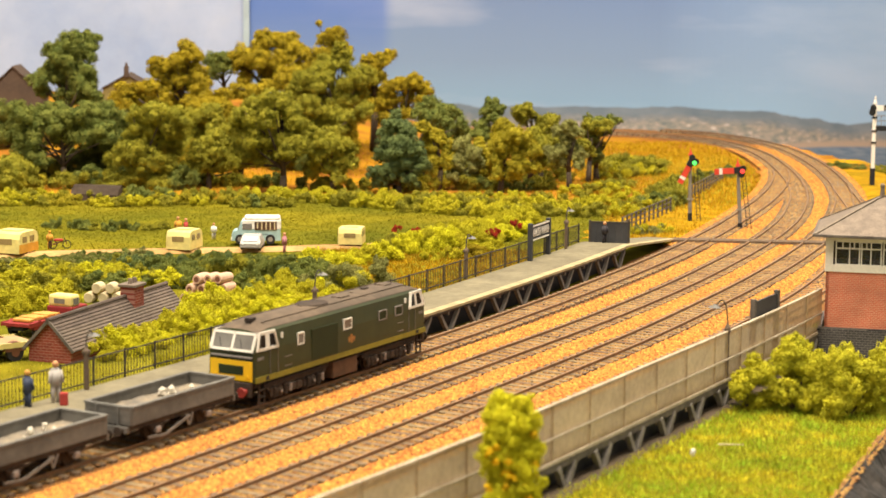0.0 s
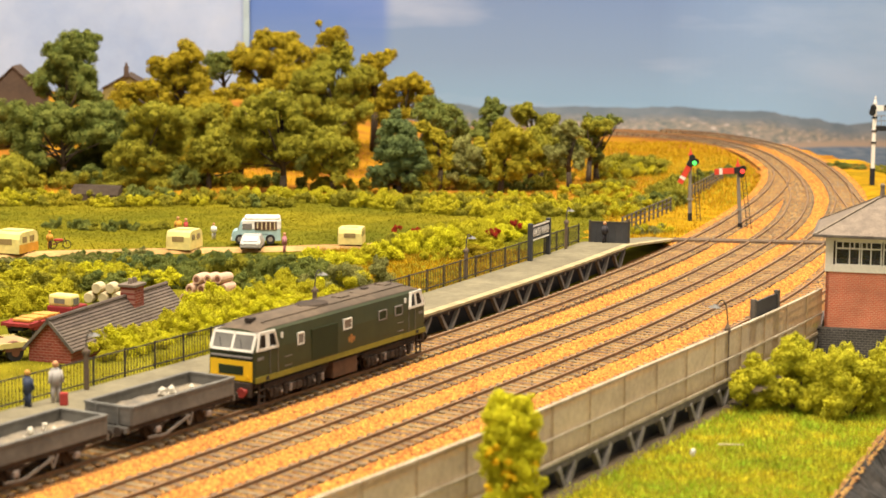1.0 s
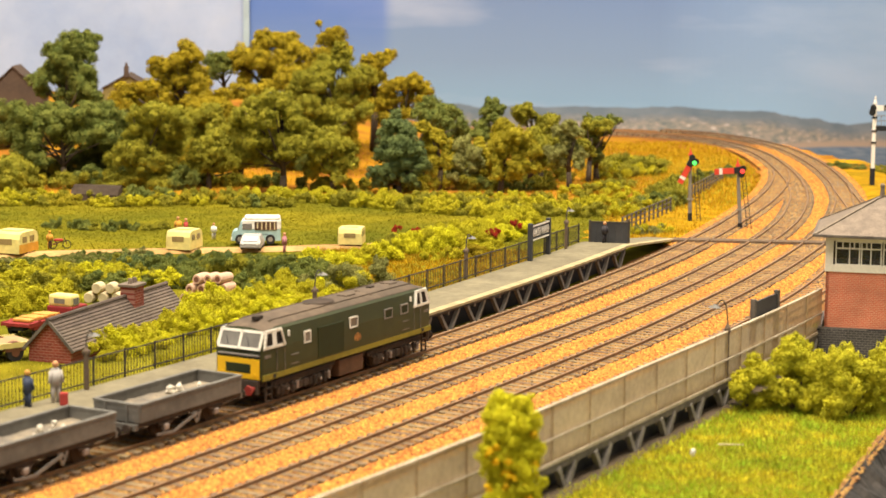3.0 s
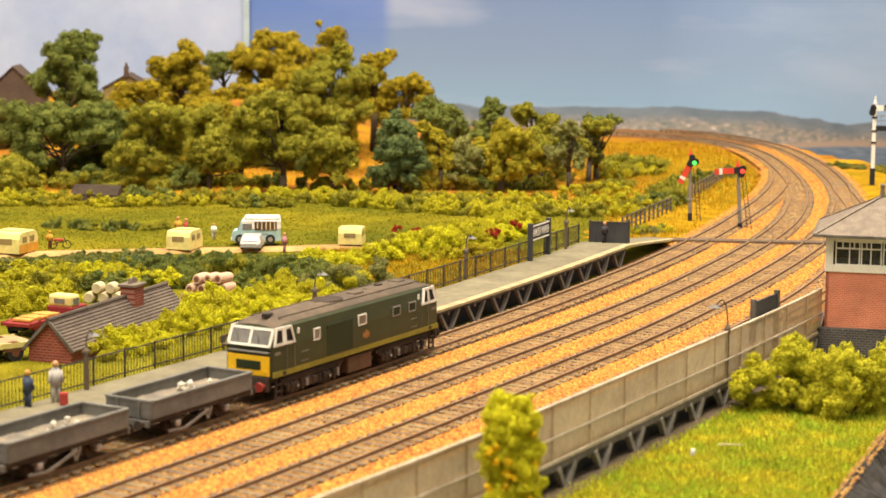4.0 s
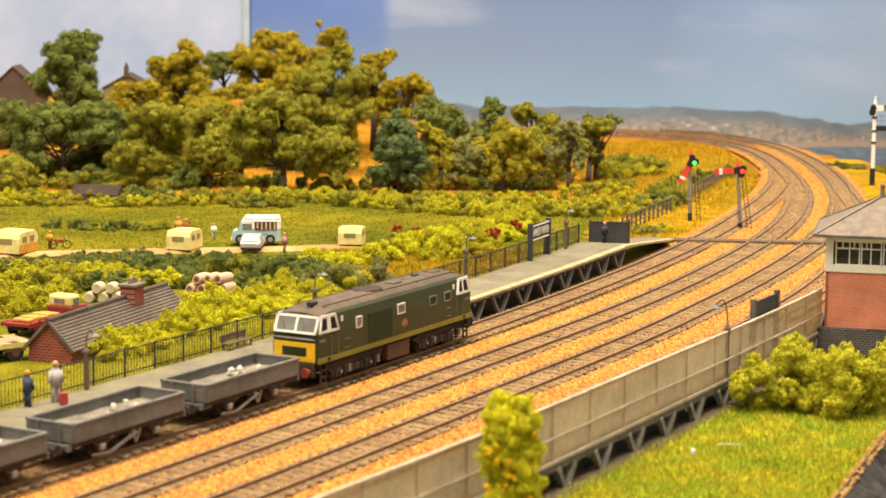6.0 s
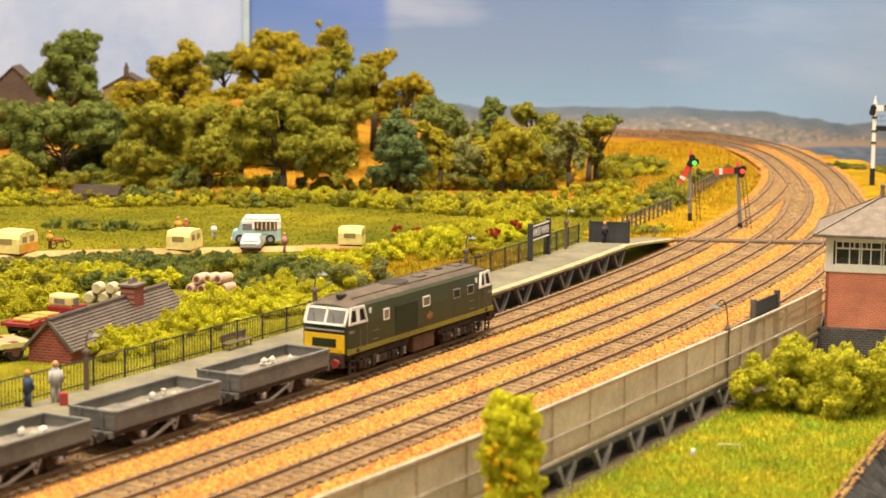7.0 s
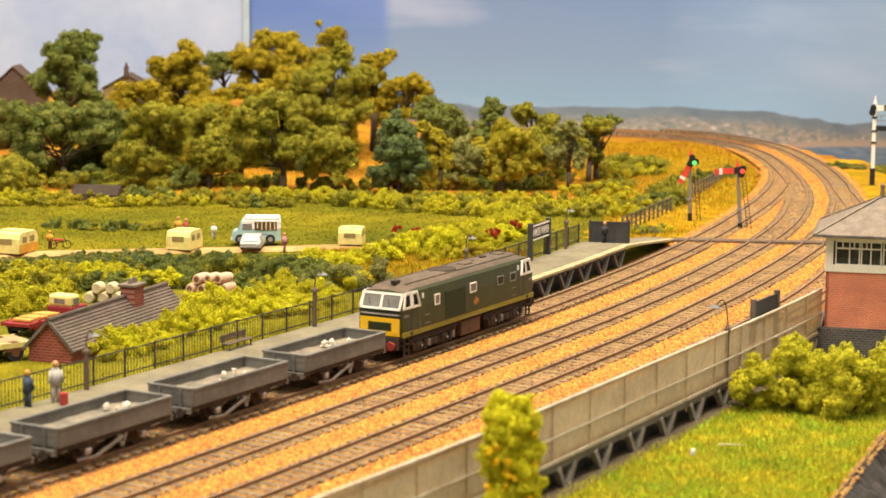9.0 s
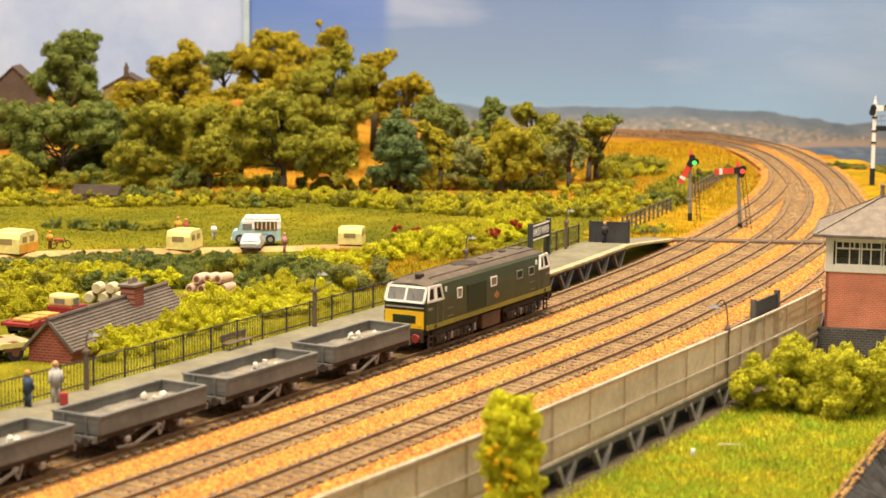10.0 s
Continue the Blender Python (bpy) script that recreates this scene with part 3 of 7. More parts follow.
TR = {
    "green": mat("loco_green", (0.041, 0.048, 0.017), (0.031, 0.037, 0.014), 60, 0.45, fine=0.08),
    "roof": mat("weathered_roof_grey", (0.12, 0.085, 0.056), (0.082, 0.06, 0.042), 55, 0.8, fine=0.15, bump=0.1),
    "lime": mat("lime_green_band", (0.235, 0.20, 0.02), (0.165, 0.14, 0.018), 60, 0.55, fine=0.1),
    "yellow": mat("warning_yellow", (0.80, 0.48, 0.012), (0.72, 0.42, 0.012), 90, 0.5, fine=0.05),
    "white": mat("loco_white", (0.72, 0.69, 0.60), (0.62, 0.58, 0.49), 140, 0.5),
    "dark": mat("underframe_dirt", (0.06, 0.04, 0.027), (0.025, 0.019, 0.014), 140, 0.85, bump=0.3),
    "tank": mat("rusty_tank_brown", (0.105, 0.056, 0.03), (0.06, 0.035, 0.021), 90, 0.8, fine=0.12),
    "steel": mat("bright_axlebox", (0.36, 0.31, 0.27), (0.17, 0.13, 0.105), 400, 0.6),
    "red": mat("buffer_red", (0.33, 0.042, 0.03), (0.2, 0.028, 0.022), 200, 0.55),
    "pane": mat("smoky_window", (0.20, 0.185, 0.16), (0.13, 0.12, 0.105), 70, 0.15, spec=0.6),
    "panel": mat("dark_green_panel", (0.030, 0.038, 0.014), (0.024, 0.030, 0.012), 80, 0.6, spec=0.15),
    "gold": mat("crest_gold", (0.40, 0.20, 0.045), (0.26, 0.09, 0.03), 900, 0.5),
    "grey": mat("wagon_grey", (0.17, 0.16, 0.138), (0.11, 0.103, 0.09), 70, 0.75, fine=0.12, vary=0.08, bump=0.1),
    "floor": mat("ballast_dust", (0.28, 0.225, 0.15), (0.14, 0.122, 0.10), 130, 0.95, fine=0.2, bump=0.4),
    "light_stone": mat("pale_stone", (0.62, 0.56, 0.46), (0.42, 0.37, 0.30), 400, 0.9, island=0.2),
    "lever": mat("grey_lever", (0.24, 0.215, 0.185), (0.16, 0.14, 0.12), 200, 0.7),
}


def loft(rings, close=True):
    """A skin through rings of (x, y, z) points, capped at both ends."""
    bm = bmesh.new()
    rows = [[bm.verts.new(p) for p in r] for r in rings]
    k = len(rows[0])
    for a, b in zip(rows, rows[1:]):
        for i in range(k if close else k - 1):
            bm.faces.new((a[i], a[(i + 1) % k], b[(i + 1) % k], b[i]))
    if close:
        bm.faces.new(rows[0])
        bm.faces.new(rows[-1][::-1])
    return bm


def loco_ring(x, w, rake, grow=0.0, low=7.7):
    if abs(x) > 45:
        half = [(w, low, 0), (w + 0.12, 11, 0), (w, 16.6, 0), (w - 0.55, 21.7, rake * 0.55), (w - 1.5, 22.0, rake * 0.58), (w - 3.6, 22.3, rake * 0.62),
                (w - 6.0, 22.5, rake * 0.66)]
        pts = [(x + r, -(y + grow), z + (grow if z > 21 else 0)) for y, z, r in half]
        return pts + [(px, -py, pz) for px, py, pz in reversed(pts)]
    half = [(w, low, 0), (w + 0.12, 11, 0), (w, 16.6, 0), (w - 0.55, 21.7, rake * 0.55), (w - 1.9, 22.95, rake * 0.85), (w - 4.4, 23.9, rake),
            (w - 6.6, 24.25, rake)]
    pts = [(x + r, -(y + grow), z + (grow if z > 21 else 0)) for y, z, r in half]
    return pts + [(px, -py, pz) for px, py, pz in reversed(pts)]


def make_loco():
    lo = tagged(empty("diesel_locomotive"), "dark green diesel locomotive with yellow nose panel, weathered grey roof", "locomotive")
    rings = [loco_ring(-50, 7.55, 4.2), loco_ring(-49.2, 7.9, 4.0), loco_ring(-42, 8.3, 0), loco_ring(-20, 8.4, 0), loco_ring(20, 8.4, 0),
             loco_ring(42, 8.3, 0), loco_ring(49.2, 7.9, -4.0), loco_ring(50, 7.55, -4.2)]
    part("body", loft(rings), TR["green"], lo)
    roof = []
    for x, w, rake in ((-50, 7.55, 4.2), (-49.2, 7.9, 4.0), (-42, 8.3, 0), (-20, 8.4, 0), (20, 8.4, 0), (42, 8.3, 0), (49.2, 7.9, -4.0), (50, 7.55, -4.2)):
        r = loco_ring(x, w, rake, 0.1)
        a, b = Vector(r[3]), Vector(r[4])
        lip = a.lerp(b, 0.15 if abs(x) > 45 else 0.55)
        roof.append([tuple(lip)] + r[4:-4] + [(lip.x, -lip.y, lip.z)])
    part("roof", loft(roof, False), TR["roof"], lo, "weathered brown-grey roof", smooth=True)
    # roof fittings
    bm = bmesh.new()
    for x in (-41.5, -14, 16, 41.5):
        for s in (-1, 1):
            bar(bm, (x, 0, 24.45), (x, s * 5.4, 23.65), 0.35, 0.25)
    for s in (-1, 1):
        bar(bm, (-41.5, s * 4.6, 23.95), (41.5, s * 4.6, 23.95), 0.3, 0.3)
    part("roof_rib", bm, TR["roof"], lo)
    bm = bmesh.new()
    g = tube(bm, (-7, 0, 23.9), (-7, 0, 24.5), 4.6, 4.4, 28)
    bmesh.ops.scale(bm, vec=(1.35, 1, 1), verts=g, space=Matrix.Translation((7, 0, 0)))
    part("fan_grille", bm, TR["dark"], lo, "dark oval roof fan grille")
    for x, y, w, d, h in ((-42.5, -1.5, 3.2, 2.0, 0.9), (25, 0.4, 3.0, 1.6, 0.5), (8, -1.0, 5.5, 3.5, 0.35), (36, 0, 4.5, 4, 0.35)):
        bm = bmesh.new()
        box(bm, x - w / 2, x + w / 2, y - d / 2, y + d / 2, 24.0, 24.35 + h, bevel=0.15)
        part("roof_hatch", bm, TR["dark"] if w < 4 else TR["roof"], lo)
    # lime band, skirts
    for s in (-1, 1):
        bm = bmesh.new()
        box(bm, -49.6, 49.6, s * 8.2 - 0.28, s * 8.2 + 0.28, 7.6, 9.2)
        part("lime_band", bm, TR["lime"], lo, "dirty lime-green band along the sill")
        bm = bmesh.new()
        box(bm, -20.3, -5.6, s * 8.4 - 0.2, s * 8.4 + 0.2, 9.7, 18.9)
        part("louvre_panel", bm, TR["panel"], lo, "dark recessed louvre panel")
        for x, w, h, z, white in ((-26.2, 3.2, 3.2, 17.2, 1), (0.3, 4.5, 3.0, 17.6, 1), (21.6, 4.6, 2.8, 17.2, 0), (31.8, 4.4, 2.8, 17.2, 0)):
            f = bmesh.new()
            for dx in (-w / 2, w / 2):
                box(f, x + dx - 0.2, x + dx + 0.2, s * 8.35 - 0.25, s * 8.35 + 0.25, z - h / 2, z + h / 2)
            for dz in (-h / 2, h / 2):
                box(f, x - w / 2 - 0.2, x + w / 2 + 0.2, s * 8.33 - 0.25, s * 8.33 + 0.25, z + dz - 0.2, z + dz + 0.2)
            wf = part("side_window", f, TR["white"] if white else TR["lever"], lo)
            f = bmesh.new()
            box(f, x - w / 2 + 0.2, x + w / 2 - 0.2, s * 8.33 - 0.1, s * 8.33 + 0.1, z - h / 2 + 0.2, z + h / 2 - 0.2)
            part("pane", f, TR["pane"] if white else TR["panel"], wf)
        bm = bmesh.new()
        bx = 2.6
        box(bm, bx - 1.9, bx + 1.9, s * 8.52 - 0.05, s * 8.52 + 0.05, 12.2, 13.0)
        box(bm, bx - 0.55, bx + 0.55, s * 8.52 - 0.06, s * 8.52 + 0.06, 11.4, 14.0)
        box(bm, bx - 1.7, bx - 1.1, s * 8.52 - 0.05, s * 8.52 + 0.05, 11.7, 13.5)
        box(bm, bx + 1.1, bx + 1.7, s * 8.52 - 0.05, s * 8.52 + 0.05, 11.6, 13.4)
        part("crest", bm, TR["gold"], lo, "small gold and red painted crest")
        for e in (-1, 1):
            # side cab windows: white surround with two lights
            f = bmesh.new()
            q = [(49.0, 16.9, 7.95), (47.2, 21.6, 7.45), (39.6, 21.6, 7.82), (38.2, 16.9, 8.36)]

            def at(u, v):
                a = [q[0][i] * (1 - u) + q[3][i] * u for i in range(3)]
                b = [q[1][i] * (1 - u) + q[2][i] * u for i in range(3)]
                m = [a[i] * (1 - v) + b[i] * v for i in range(3)]
                return (e * m[0], s * (m[2] + 0.08), m[1])
            for (u0, v0), (u1, v1), w in (((0.05, 0), (0.05, 1), 1.2), ((0.5, 0), (0.5, 1), 1.5), ((0.95, 0), (0.95, 1), 1.3), ((0, 0.98), (1, 0.98), 0.9),
                                          ((0, 0.02), (1, 0.02), 0.8)):
                bar(f, at(u0, v0), at(u1, v1), 0.5, w)
            cw = part("cab_side_window", f, TR["white"], lo, "white-framed cab side window")
            for u0, u1 in ((0.1, 0.42), (0.58, 0.9)):
                f = bmesh.new()
                f.faces.new([f.verts.new(at(u, v)) for u, v in ((u0, 0.08), (u1, 0.08), (u1, 0.92), (u0, 0.92))])
                bmesh.ops.solidify(f, geom=f.faces[:], thickness=0.15)
                part("pane", f, TR["dark"], cw)
            # cab door lines, handrails and small steps
            f = bmesh.new()
            for x in (38.4, 42.6):
                tube(f, (e * x, s * 8.5, 9.3), (e * x, s * 8.4, 16), 0.1, seg=5)
            part("handrail", f, TR["lever"], lo)
            f = bmesh.new()
            box(f, e * 36.2 - 0.35, e * 36.2 + 0.35, s * 8.3 - 0.25, s * 8.3 + 0.25, 19.0, 20.6)
            part("marker", f, TR["white"], lo)
            f = bmesh.new()
            box(f, e * 44 - 0.8, e * 44 + 0.8, s * 8.3 - 0.25, s * 8.3 + 0.25, 7.9, 9.0)
            part("step_hole", f, M["black"], lo)
            f = bmesh.new()
            for k in range(4):
                box(f, e * 46.8 - 1.6 + k * 0.8, e * 46.8 - 1.15 + k * 0.8, s * 8.12 - 0.1, s * 8.12 + 0.1, 14.0, 14.9)
            part("number_bars", f, TR["lever"], lo)
            for k in range(2):
                f = bmesh.new()
                box(f, e * 33 - 1.9, e * 33 + 1.9, s * 8.42 - 0.12, s * 8.42 + 0.12, 13.0 - k * 2.7, 13.2 - k * 2.7)
                part("panel_seam", f, TR["lever"], lo)
    # cab fronts
    for e in (-1, 1):
        face = Matrix.Scale(1, 4)
        f = bmesh.new()
        box(f, -0.2, 0.14, -7.3, 7.3, 8.0, 13.9, bevel=0.13)
        bmesh.ops.transform(f, matrix=Matrix.Translation((e * 50.05, 0, 0)), verts=f.verts)
        yp = part("nose_panel", f, TR["yellow"], lo, "yellow warning panel")
        f = bmesh.new()
        box(f, e * 50.1 - 0.25, e * 50.1 + 0.25, -4.3, 4.3, 9.7, 12.4, bevel=0.1)
        part("headcode_box", f, TR["panel"], yp, "dark headcode box")
        f = bmesh.new()
        box(f, e * 50.0 - 0.5, e * 50.0 + 0.5, -7.2, 7.2, 14.7, 15.2, bevel=0.15)
        part("nose_trim", f, TR["lever"], lo, "pale metal strip under the windscreens")
        for y in (-5.6, 5.6):
            f = bmesh.new()
            tube(f, (e * 49.9, y, 9.4), (e * 50.5, y, 9.4), 0.55, seg=10)
            part("tail_lamp", f, TR["white"] if e > 0 else TR["yellow"], yp)
        m = Matrix.Translation((e * 50.0, 0, 16.5)) @ Matrix.Rotation(-e * math.radians(23.5), 4, "Y")
        f = bmesh.new()
        for y0, y1, z0, z1 in ((-7.5, -6.7, 0, 5.7), (6.7, 7.5, 0, 5.7), (-0.4, 0.4, 0, 5.7), (-7.4, 7.4, 5.0, 5.8), (-7.5, 7.5, 0, 0.7)):
            box(f, -0.25, 0.3, y0, y1, z0, z1, m)
        ws = part("windscreen", f, TR["white"], lo, "white-framed twin windscreen")
        for y0, y1 in ((-6.75, -0.4), (0.4, 6.75)):
            f = bmesh.new()
            box(f, -0.12, 0.15, y0, y1, 0.6, 5.1, m)
            part("pane", f, TR["pane"], ws)
            f = bmesh.new()
            tube(f, m @ Vector((e * 0.3, (y0 + y1) / 2, 0.8)), m @ Vector((e * 0.3, (y0 + y1) / 2 + 1.3, 3.6)), 0.09, seg=4)
            part("wiper", f, M["black"], ws)
        f = bmesh.new()
        box(f, e * 50.3 - 0.6, e * 50.3 + 0.6, -7.2, 7.2, 3.6, 7.7, bevel=0.1)
        bb = part("buffer_beam", f, TR["dark"], lo)
        for y in (-5.6, 5.6):
            f = bmesh.new()
            tube(f, (e * 50.7, y, 5.3), (e * 53, y, 5.3), 0.75, seg=12)
            tube(f, (e * 53, y, 5.3), (e * 53.5, y, 5.3), 1.5, 1.4, 16)
            part("buffer", f, TR["red"] if e < 0 else TR["dark"], bb, "red round buffer" if e < 0 else "dirty round buffer")
        f = bmesh.new()
        bar(f, (e * 50.7, 0, 4), (e * 56, 0, 3.6), 1.6, 1.2)
        part("coupling", f, M["black"], bb)
    # underframe
    bm = bmesh.new()
    box(bm, -7.2, 7.2, -7.9, 7.9, 1.6, 6.8, bevel=0.4)
    part("fuel_tank", bm, TR["tank"], lo, "rusty brown fuel tank")
    bm = bmesh.new()
    box(bm, -48, 48, -6.4, 6.4, 5.4, 7.8)
    part("chassis", bm, TR["dark"], lo)
    for c in (-27.5, 27.5):
        f = bmesh.new()
        for s in (-1, 1):
            box(f, c - 17, c + 17, s * 7.0 - 0.5, s * 7.0 + 0.5, 4.9, 6.2, bevel=0.2)
            for a, b, za, zb in ((-15.5, -11.5, 5.2, 2.3), (-6.5, -2.6, 2.3, 3.8), (2.6, 6.5, 3.8, 2.3), (11.5, 15.5, 2.3, 5.2)):
                bar(f, (c + a, s * 7.5, za), (c + b, s * 7.5, zb), 0.7, 0.9)
            box(f, c - 3.0, c + 3.0, s * 7.4 - 0.6, s * 7.4 + 0.6, 2.2, 4.6, bevel=0.3)
            tube(f, (c - 16, s * 7.9, 6.6), (c + 16, s * 7.9, 6.6), 0.22, seg=6)
        bo = part("bogie", f, TR["dark"], lo, "dirty brown bogie frame")
        for dx in (-9.0, 9.0):
            f = bmesh.new()
            for s in (-1, 1):
                tube(f, (c + dx, s * 4.1, 3.3), (c + dx, s * 5.1, 3.3), 3.25, seg=24)
                tube(f, (c + dx, s * 3.7, 3.3), (c + dx, s * 4.1, 3.3), 3.6, seg=24)
            tube(f, (c + dx, -4, 3.3), (c + dx, 4, 3.3), 0.8, seg=8)
            part("wheelset", f, TR["dark"], bo)
            for s in (-1, 1):
                f = bmesh.new()
                tube(f, (c + dx, s * 6.6, 3.2), (c + dx, s * 7.9, 3.2), 1.9, 1.7, 16)
                tube(f, (c + dx, s * 7.9, 3.2), (c + dx, s * 8.4, 3.2), 1.0, 0.8, 12)
                part("axlebox", f, TR["dark"], bo, "round grimy axlebox")
                for ex in (-2.9, 2.9):
                    f = bmesh.new()
                    for k in range(4):
                        tube(f, (c + dx + ex, s * 7.7, 2.0 + k * 0.75), (c + dx + ex, s * 7.7, 2.45 + k * 0.75), 0.85, seg=10)
                    tube(f, (c + dx + ex, s * 7.7, 1.6), (c + dx + ex, s * 7.7, 5.2), 0.45, seg=8)
                    part("coil_spring", f, TR["dark"], bo)
                f = bmesh.new()
                box(f, c + dx - 0.4, c + dx + 0.4, s * 8.4 - 0.15, s * 8.4 + 0.15, 2.9, 3.6, bevel=0.1)
                part("axle_cap", f, TR["steel"], bo, "worn bright axle cap")
        for s in (-1, 1):
            for dx in (-14.0, -3.6, 0.0, 3.6, 14.0):
                f = bmesh.new()
                tube(f, (c + dx, s * 8.0, 2.4), (c + dx, s * 8.0, 4.7), 0.5, seg=8)
                part("damper", f, TR["steel"] if dx in (-3.6, 14.0) else TR["dark"], bo)
            f = bmesh.new()
            dx = -18.6 if c < 0 else 18.6
            for z in (1.0, 3.0, 5.0):
                box(f, c + dx - 1.5, c + dx + 1.5, s * 7.7 - 0.4, s * 7.7 + 0.4, z, z + 0.4)
            for k in (-1.4, 1.4):
                box(f, c + dx + k - 0.22, c + dx + k + 0.22, s * 7.7 - 0.25, s * 7.7 + 0.25, 1.0, 7.2)
            part("footstep", f, TR["dark"], bo)
    return lo


LOCO = make_loco()


def make_wagon(seed, stone_x, pile):
    w = tagged(empty("ballast_wagon"), "grey steel open wagon with traces of pale ballast", "wagon", "wagons behind the engine")
    g = random.Random(seed)
    L, B, z0, z1 = 23.1, 7.6, 6.3, 11.3
    for s in (-1, 1):
        bm = bmesh.new()
        box(bm, -L, L, s * B - 0.35, s * B + 0.35, z0, z1, bevel=0.1)
        box(bm, -L - 0.1, L + 0.1, s * B - 0.6, s * B + 0.6, z1 - 0.5, z1 + 0.1)
        part("side", bm, TR["grey"], w)
        bm = bmesh.new()
        box(bm, s * L - 0.4, s * L + 0.4, -B, B, z0, z1 - 0.02, bevel=0.1)
        box(bm, s * L - 0.6, s * L + 0.6, -B + 0.4, B - 0.4, z1 - 0.5, z1 + 0.07)
        for y in (-3.6, 3.6):
            box(bm, s * (L + 0.55) - 0.3, s * (L + 0.55) + 0.3, y - 0.4, y + 0.4, z0 - 0.8, z1 - 0.3)
        for z in (7.4, 9.3):
            box(bm, s * (L + 0.42) - 0.06, s * (L + 0.42) + 0.06, -B + 0.3, B - 0.3, z - 0.1, z + 0.1)
        part("end", bm, TR["grey"], w)
        bm = bmesh.new()
        box(bm, -L - 0.4, L + 0.4, s * 6.9 - 0.5, s * 6.6 + 0.4, 4.9, z0)
        part("solebar", bm, TR["dark"], w)
    bm = bmesh.new()
    grid = bmesh.ops.create_grid(bm, x_segments=44, y_segments=16, size=1)
    bmesh.ops.scale(bm, vec=(L - 0.2, B - 0.2, 1), verts=bm.verts)
    for v in bm.verts:
        v.co.z = 8.1 + 1.0 * max(0, noise.noise(Vector((v.co.x * 0.13 + seed * 9, v.co.y * 0.22, 0)))) * pile + 0.25 * noise.noise(Vector((v.co.x, v.co.y, seed)))
    part("load", bm, TR["floor"], w, "thin layer of pale ballast dust", smooth=True)
    for i in range(16 if pile > 1 else 9):
        bm = bmesh.new()
        r = g.uniform(0.5, 1.15) if i < 5 else g.uniform(0.25, 0.5)
        vs = ball(bm, (stone_x + g.gauss(0, 3.2), g.uniform(-4.5, 4.5), 8.4 + r * 0.7), r, 1, 1.2, 0.9, 1.0 if i > 3 else 1.5)
        for v in vs:
            v.co += Vector((g.uniform(-1, 1), g.uniform(-1, 1), g.uniform(-1, 1))) * r * 0.22
        part("stone", bm, TR["light_stone"], w)
    for x in (-11.5, 11.5):
        bm = bmesh.new()
        for s in (-1, 1):
            tube(bm, (x, s * 4.1, 3.1), (x, s * 5.1, 3.1), 3.05, seg=22)
            tube(bm, (x, s * 3.7, 3.1), (x, s * 4.1, 3.1), 3.4, seg=22)
        tube(bm, (x, -4, 3.1), (x, 4, 3.1), 0.6, seg=8)
        part("wheelset", bm, TR["dark"], w)
        for s in (-1, 1):
            bm = bmesh.new()
            bar(bm, (x - 3.2, s * 6.6, 4.8), (x - 1.0, s * 6.6, 2.0), 0.5, 0.6)
            bar(bm, (x + 3.2, s * 6.6, 4.8), (x + 1.0, s * 6.6, 2.0), 0.5, 0.6)
            for k in range(4):
                box(bm, x - 3.4 + k * 0.5, x + 3.4 - k * 0.5, s * 7.1 - 0.35, s * 7.1 + 0.35, 4.3 - k * 0.3, 4.6 - k * 0.3)
            ir = part("axle_guard", bm, TR["dark"], w)
            bm = bmesh.new()
            box(bm, x - 1.1, x + 1.1, s * 7.2 - 0.6, s * 7.2 + 0.6, 2.2, 4.0, bevel=0.35)
            part("axlebox", bm, TR["steel"], ir, "pale grey axlebox")
    for s in (-1, 1):
        bm = bmesh.new()
        bar(bm, (2.5, s * 7.6, 4.4), (-9.0, s * 8.0, 1.4), 0.35, 0.8)
        bar(bm, (-9.0, s * 8.0, 1.4), (-16.5, s * 8.0, 1.9), 0.35, 0.7)
        part("brake_lever", bm, TR["lever"], w, "long grey brake lever")
        bm = bmesh.new()
        bar(bm, (4.2, s * 7.3, 5.0), (2.5, s * 7.3, 1.6), 0.4, 0.7)
        bar(bm, (0.8, s * 7.3, 5.0), (2.5, s * 7.3, 1.6), 0.4, 0.7)
        part("brake_hanger", bm, TR["lever"], w)
        bm = bmesh.new()
        for x in (-7.4, 7.4):
            box(bm, x - 0.5, x + 0.5, s * 4.6 - 0.6, s * 4.6 + 0.6, 1.5, 4.6)
        part("brake_shoe", bm, TR["dark"], w)
        bm = bmesh.new()
        box(bm, s * (L + 0.9) - 0.6, s * (L + 0.9) + 0.6, -7.2, 7.2, 4.3, 5.9)
        hb = part("headstock", bm, TR["grey"], w)
        for y in (-5.6, 5.6):
            bm = bmesh.new()
            tube(bm, (s * (L + 1.4), y, 5.1), (s * (L + 3.2), y, 5.1), 0.6, seg=10)
            tube(bm, (s * (L + 3.2), y, 5.1), (s * (L + 3.6), y, 5.1), 1.25, seg=14)
            part("buffer", bm, TR["dark"], hb)
        bm = bmesh.new()
        bar(bm, (s * (L + 1.4), 0, 4), (s * (L + 5.0), 0, 3.7), 1.4, 1.0)
        part("coupling", bm, M["black"], hb)
    return w


WAGONS = [make_wagon(1, 9.0, 1.6), make_wagon(2, 6.0, 0.7), make_wagon(3, 14.0, 1.0), make_wagon(4, 8.0, 0.8)]
tagged(WAGONS[0], "grey steel open wagon with a heap of pale ballast inside")
tagged(WAGONS[1], "grey steel open wagon holding a few large pale stones")


# ---- foliage ----
def leaf_mat(name, a, b):
    return mat(name, a, b, 170, 0.9, island=0.15, spec=0.05)


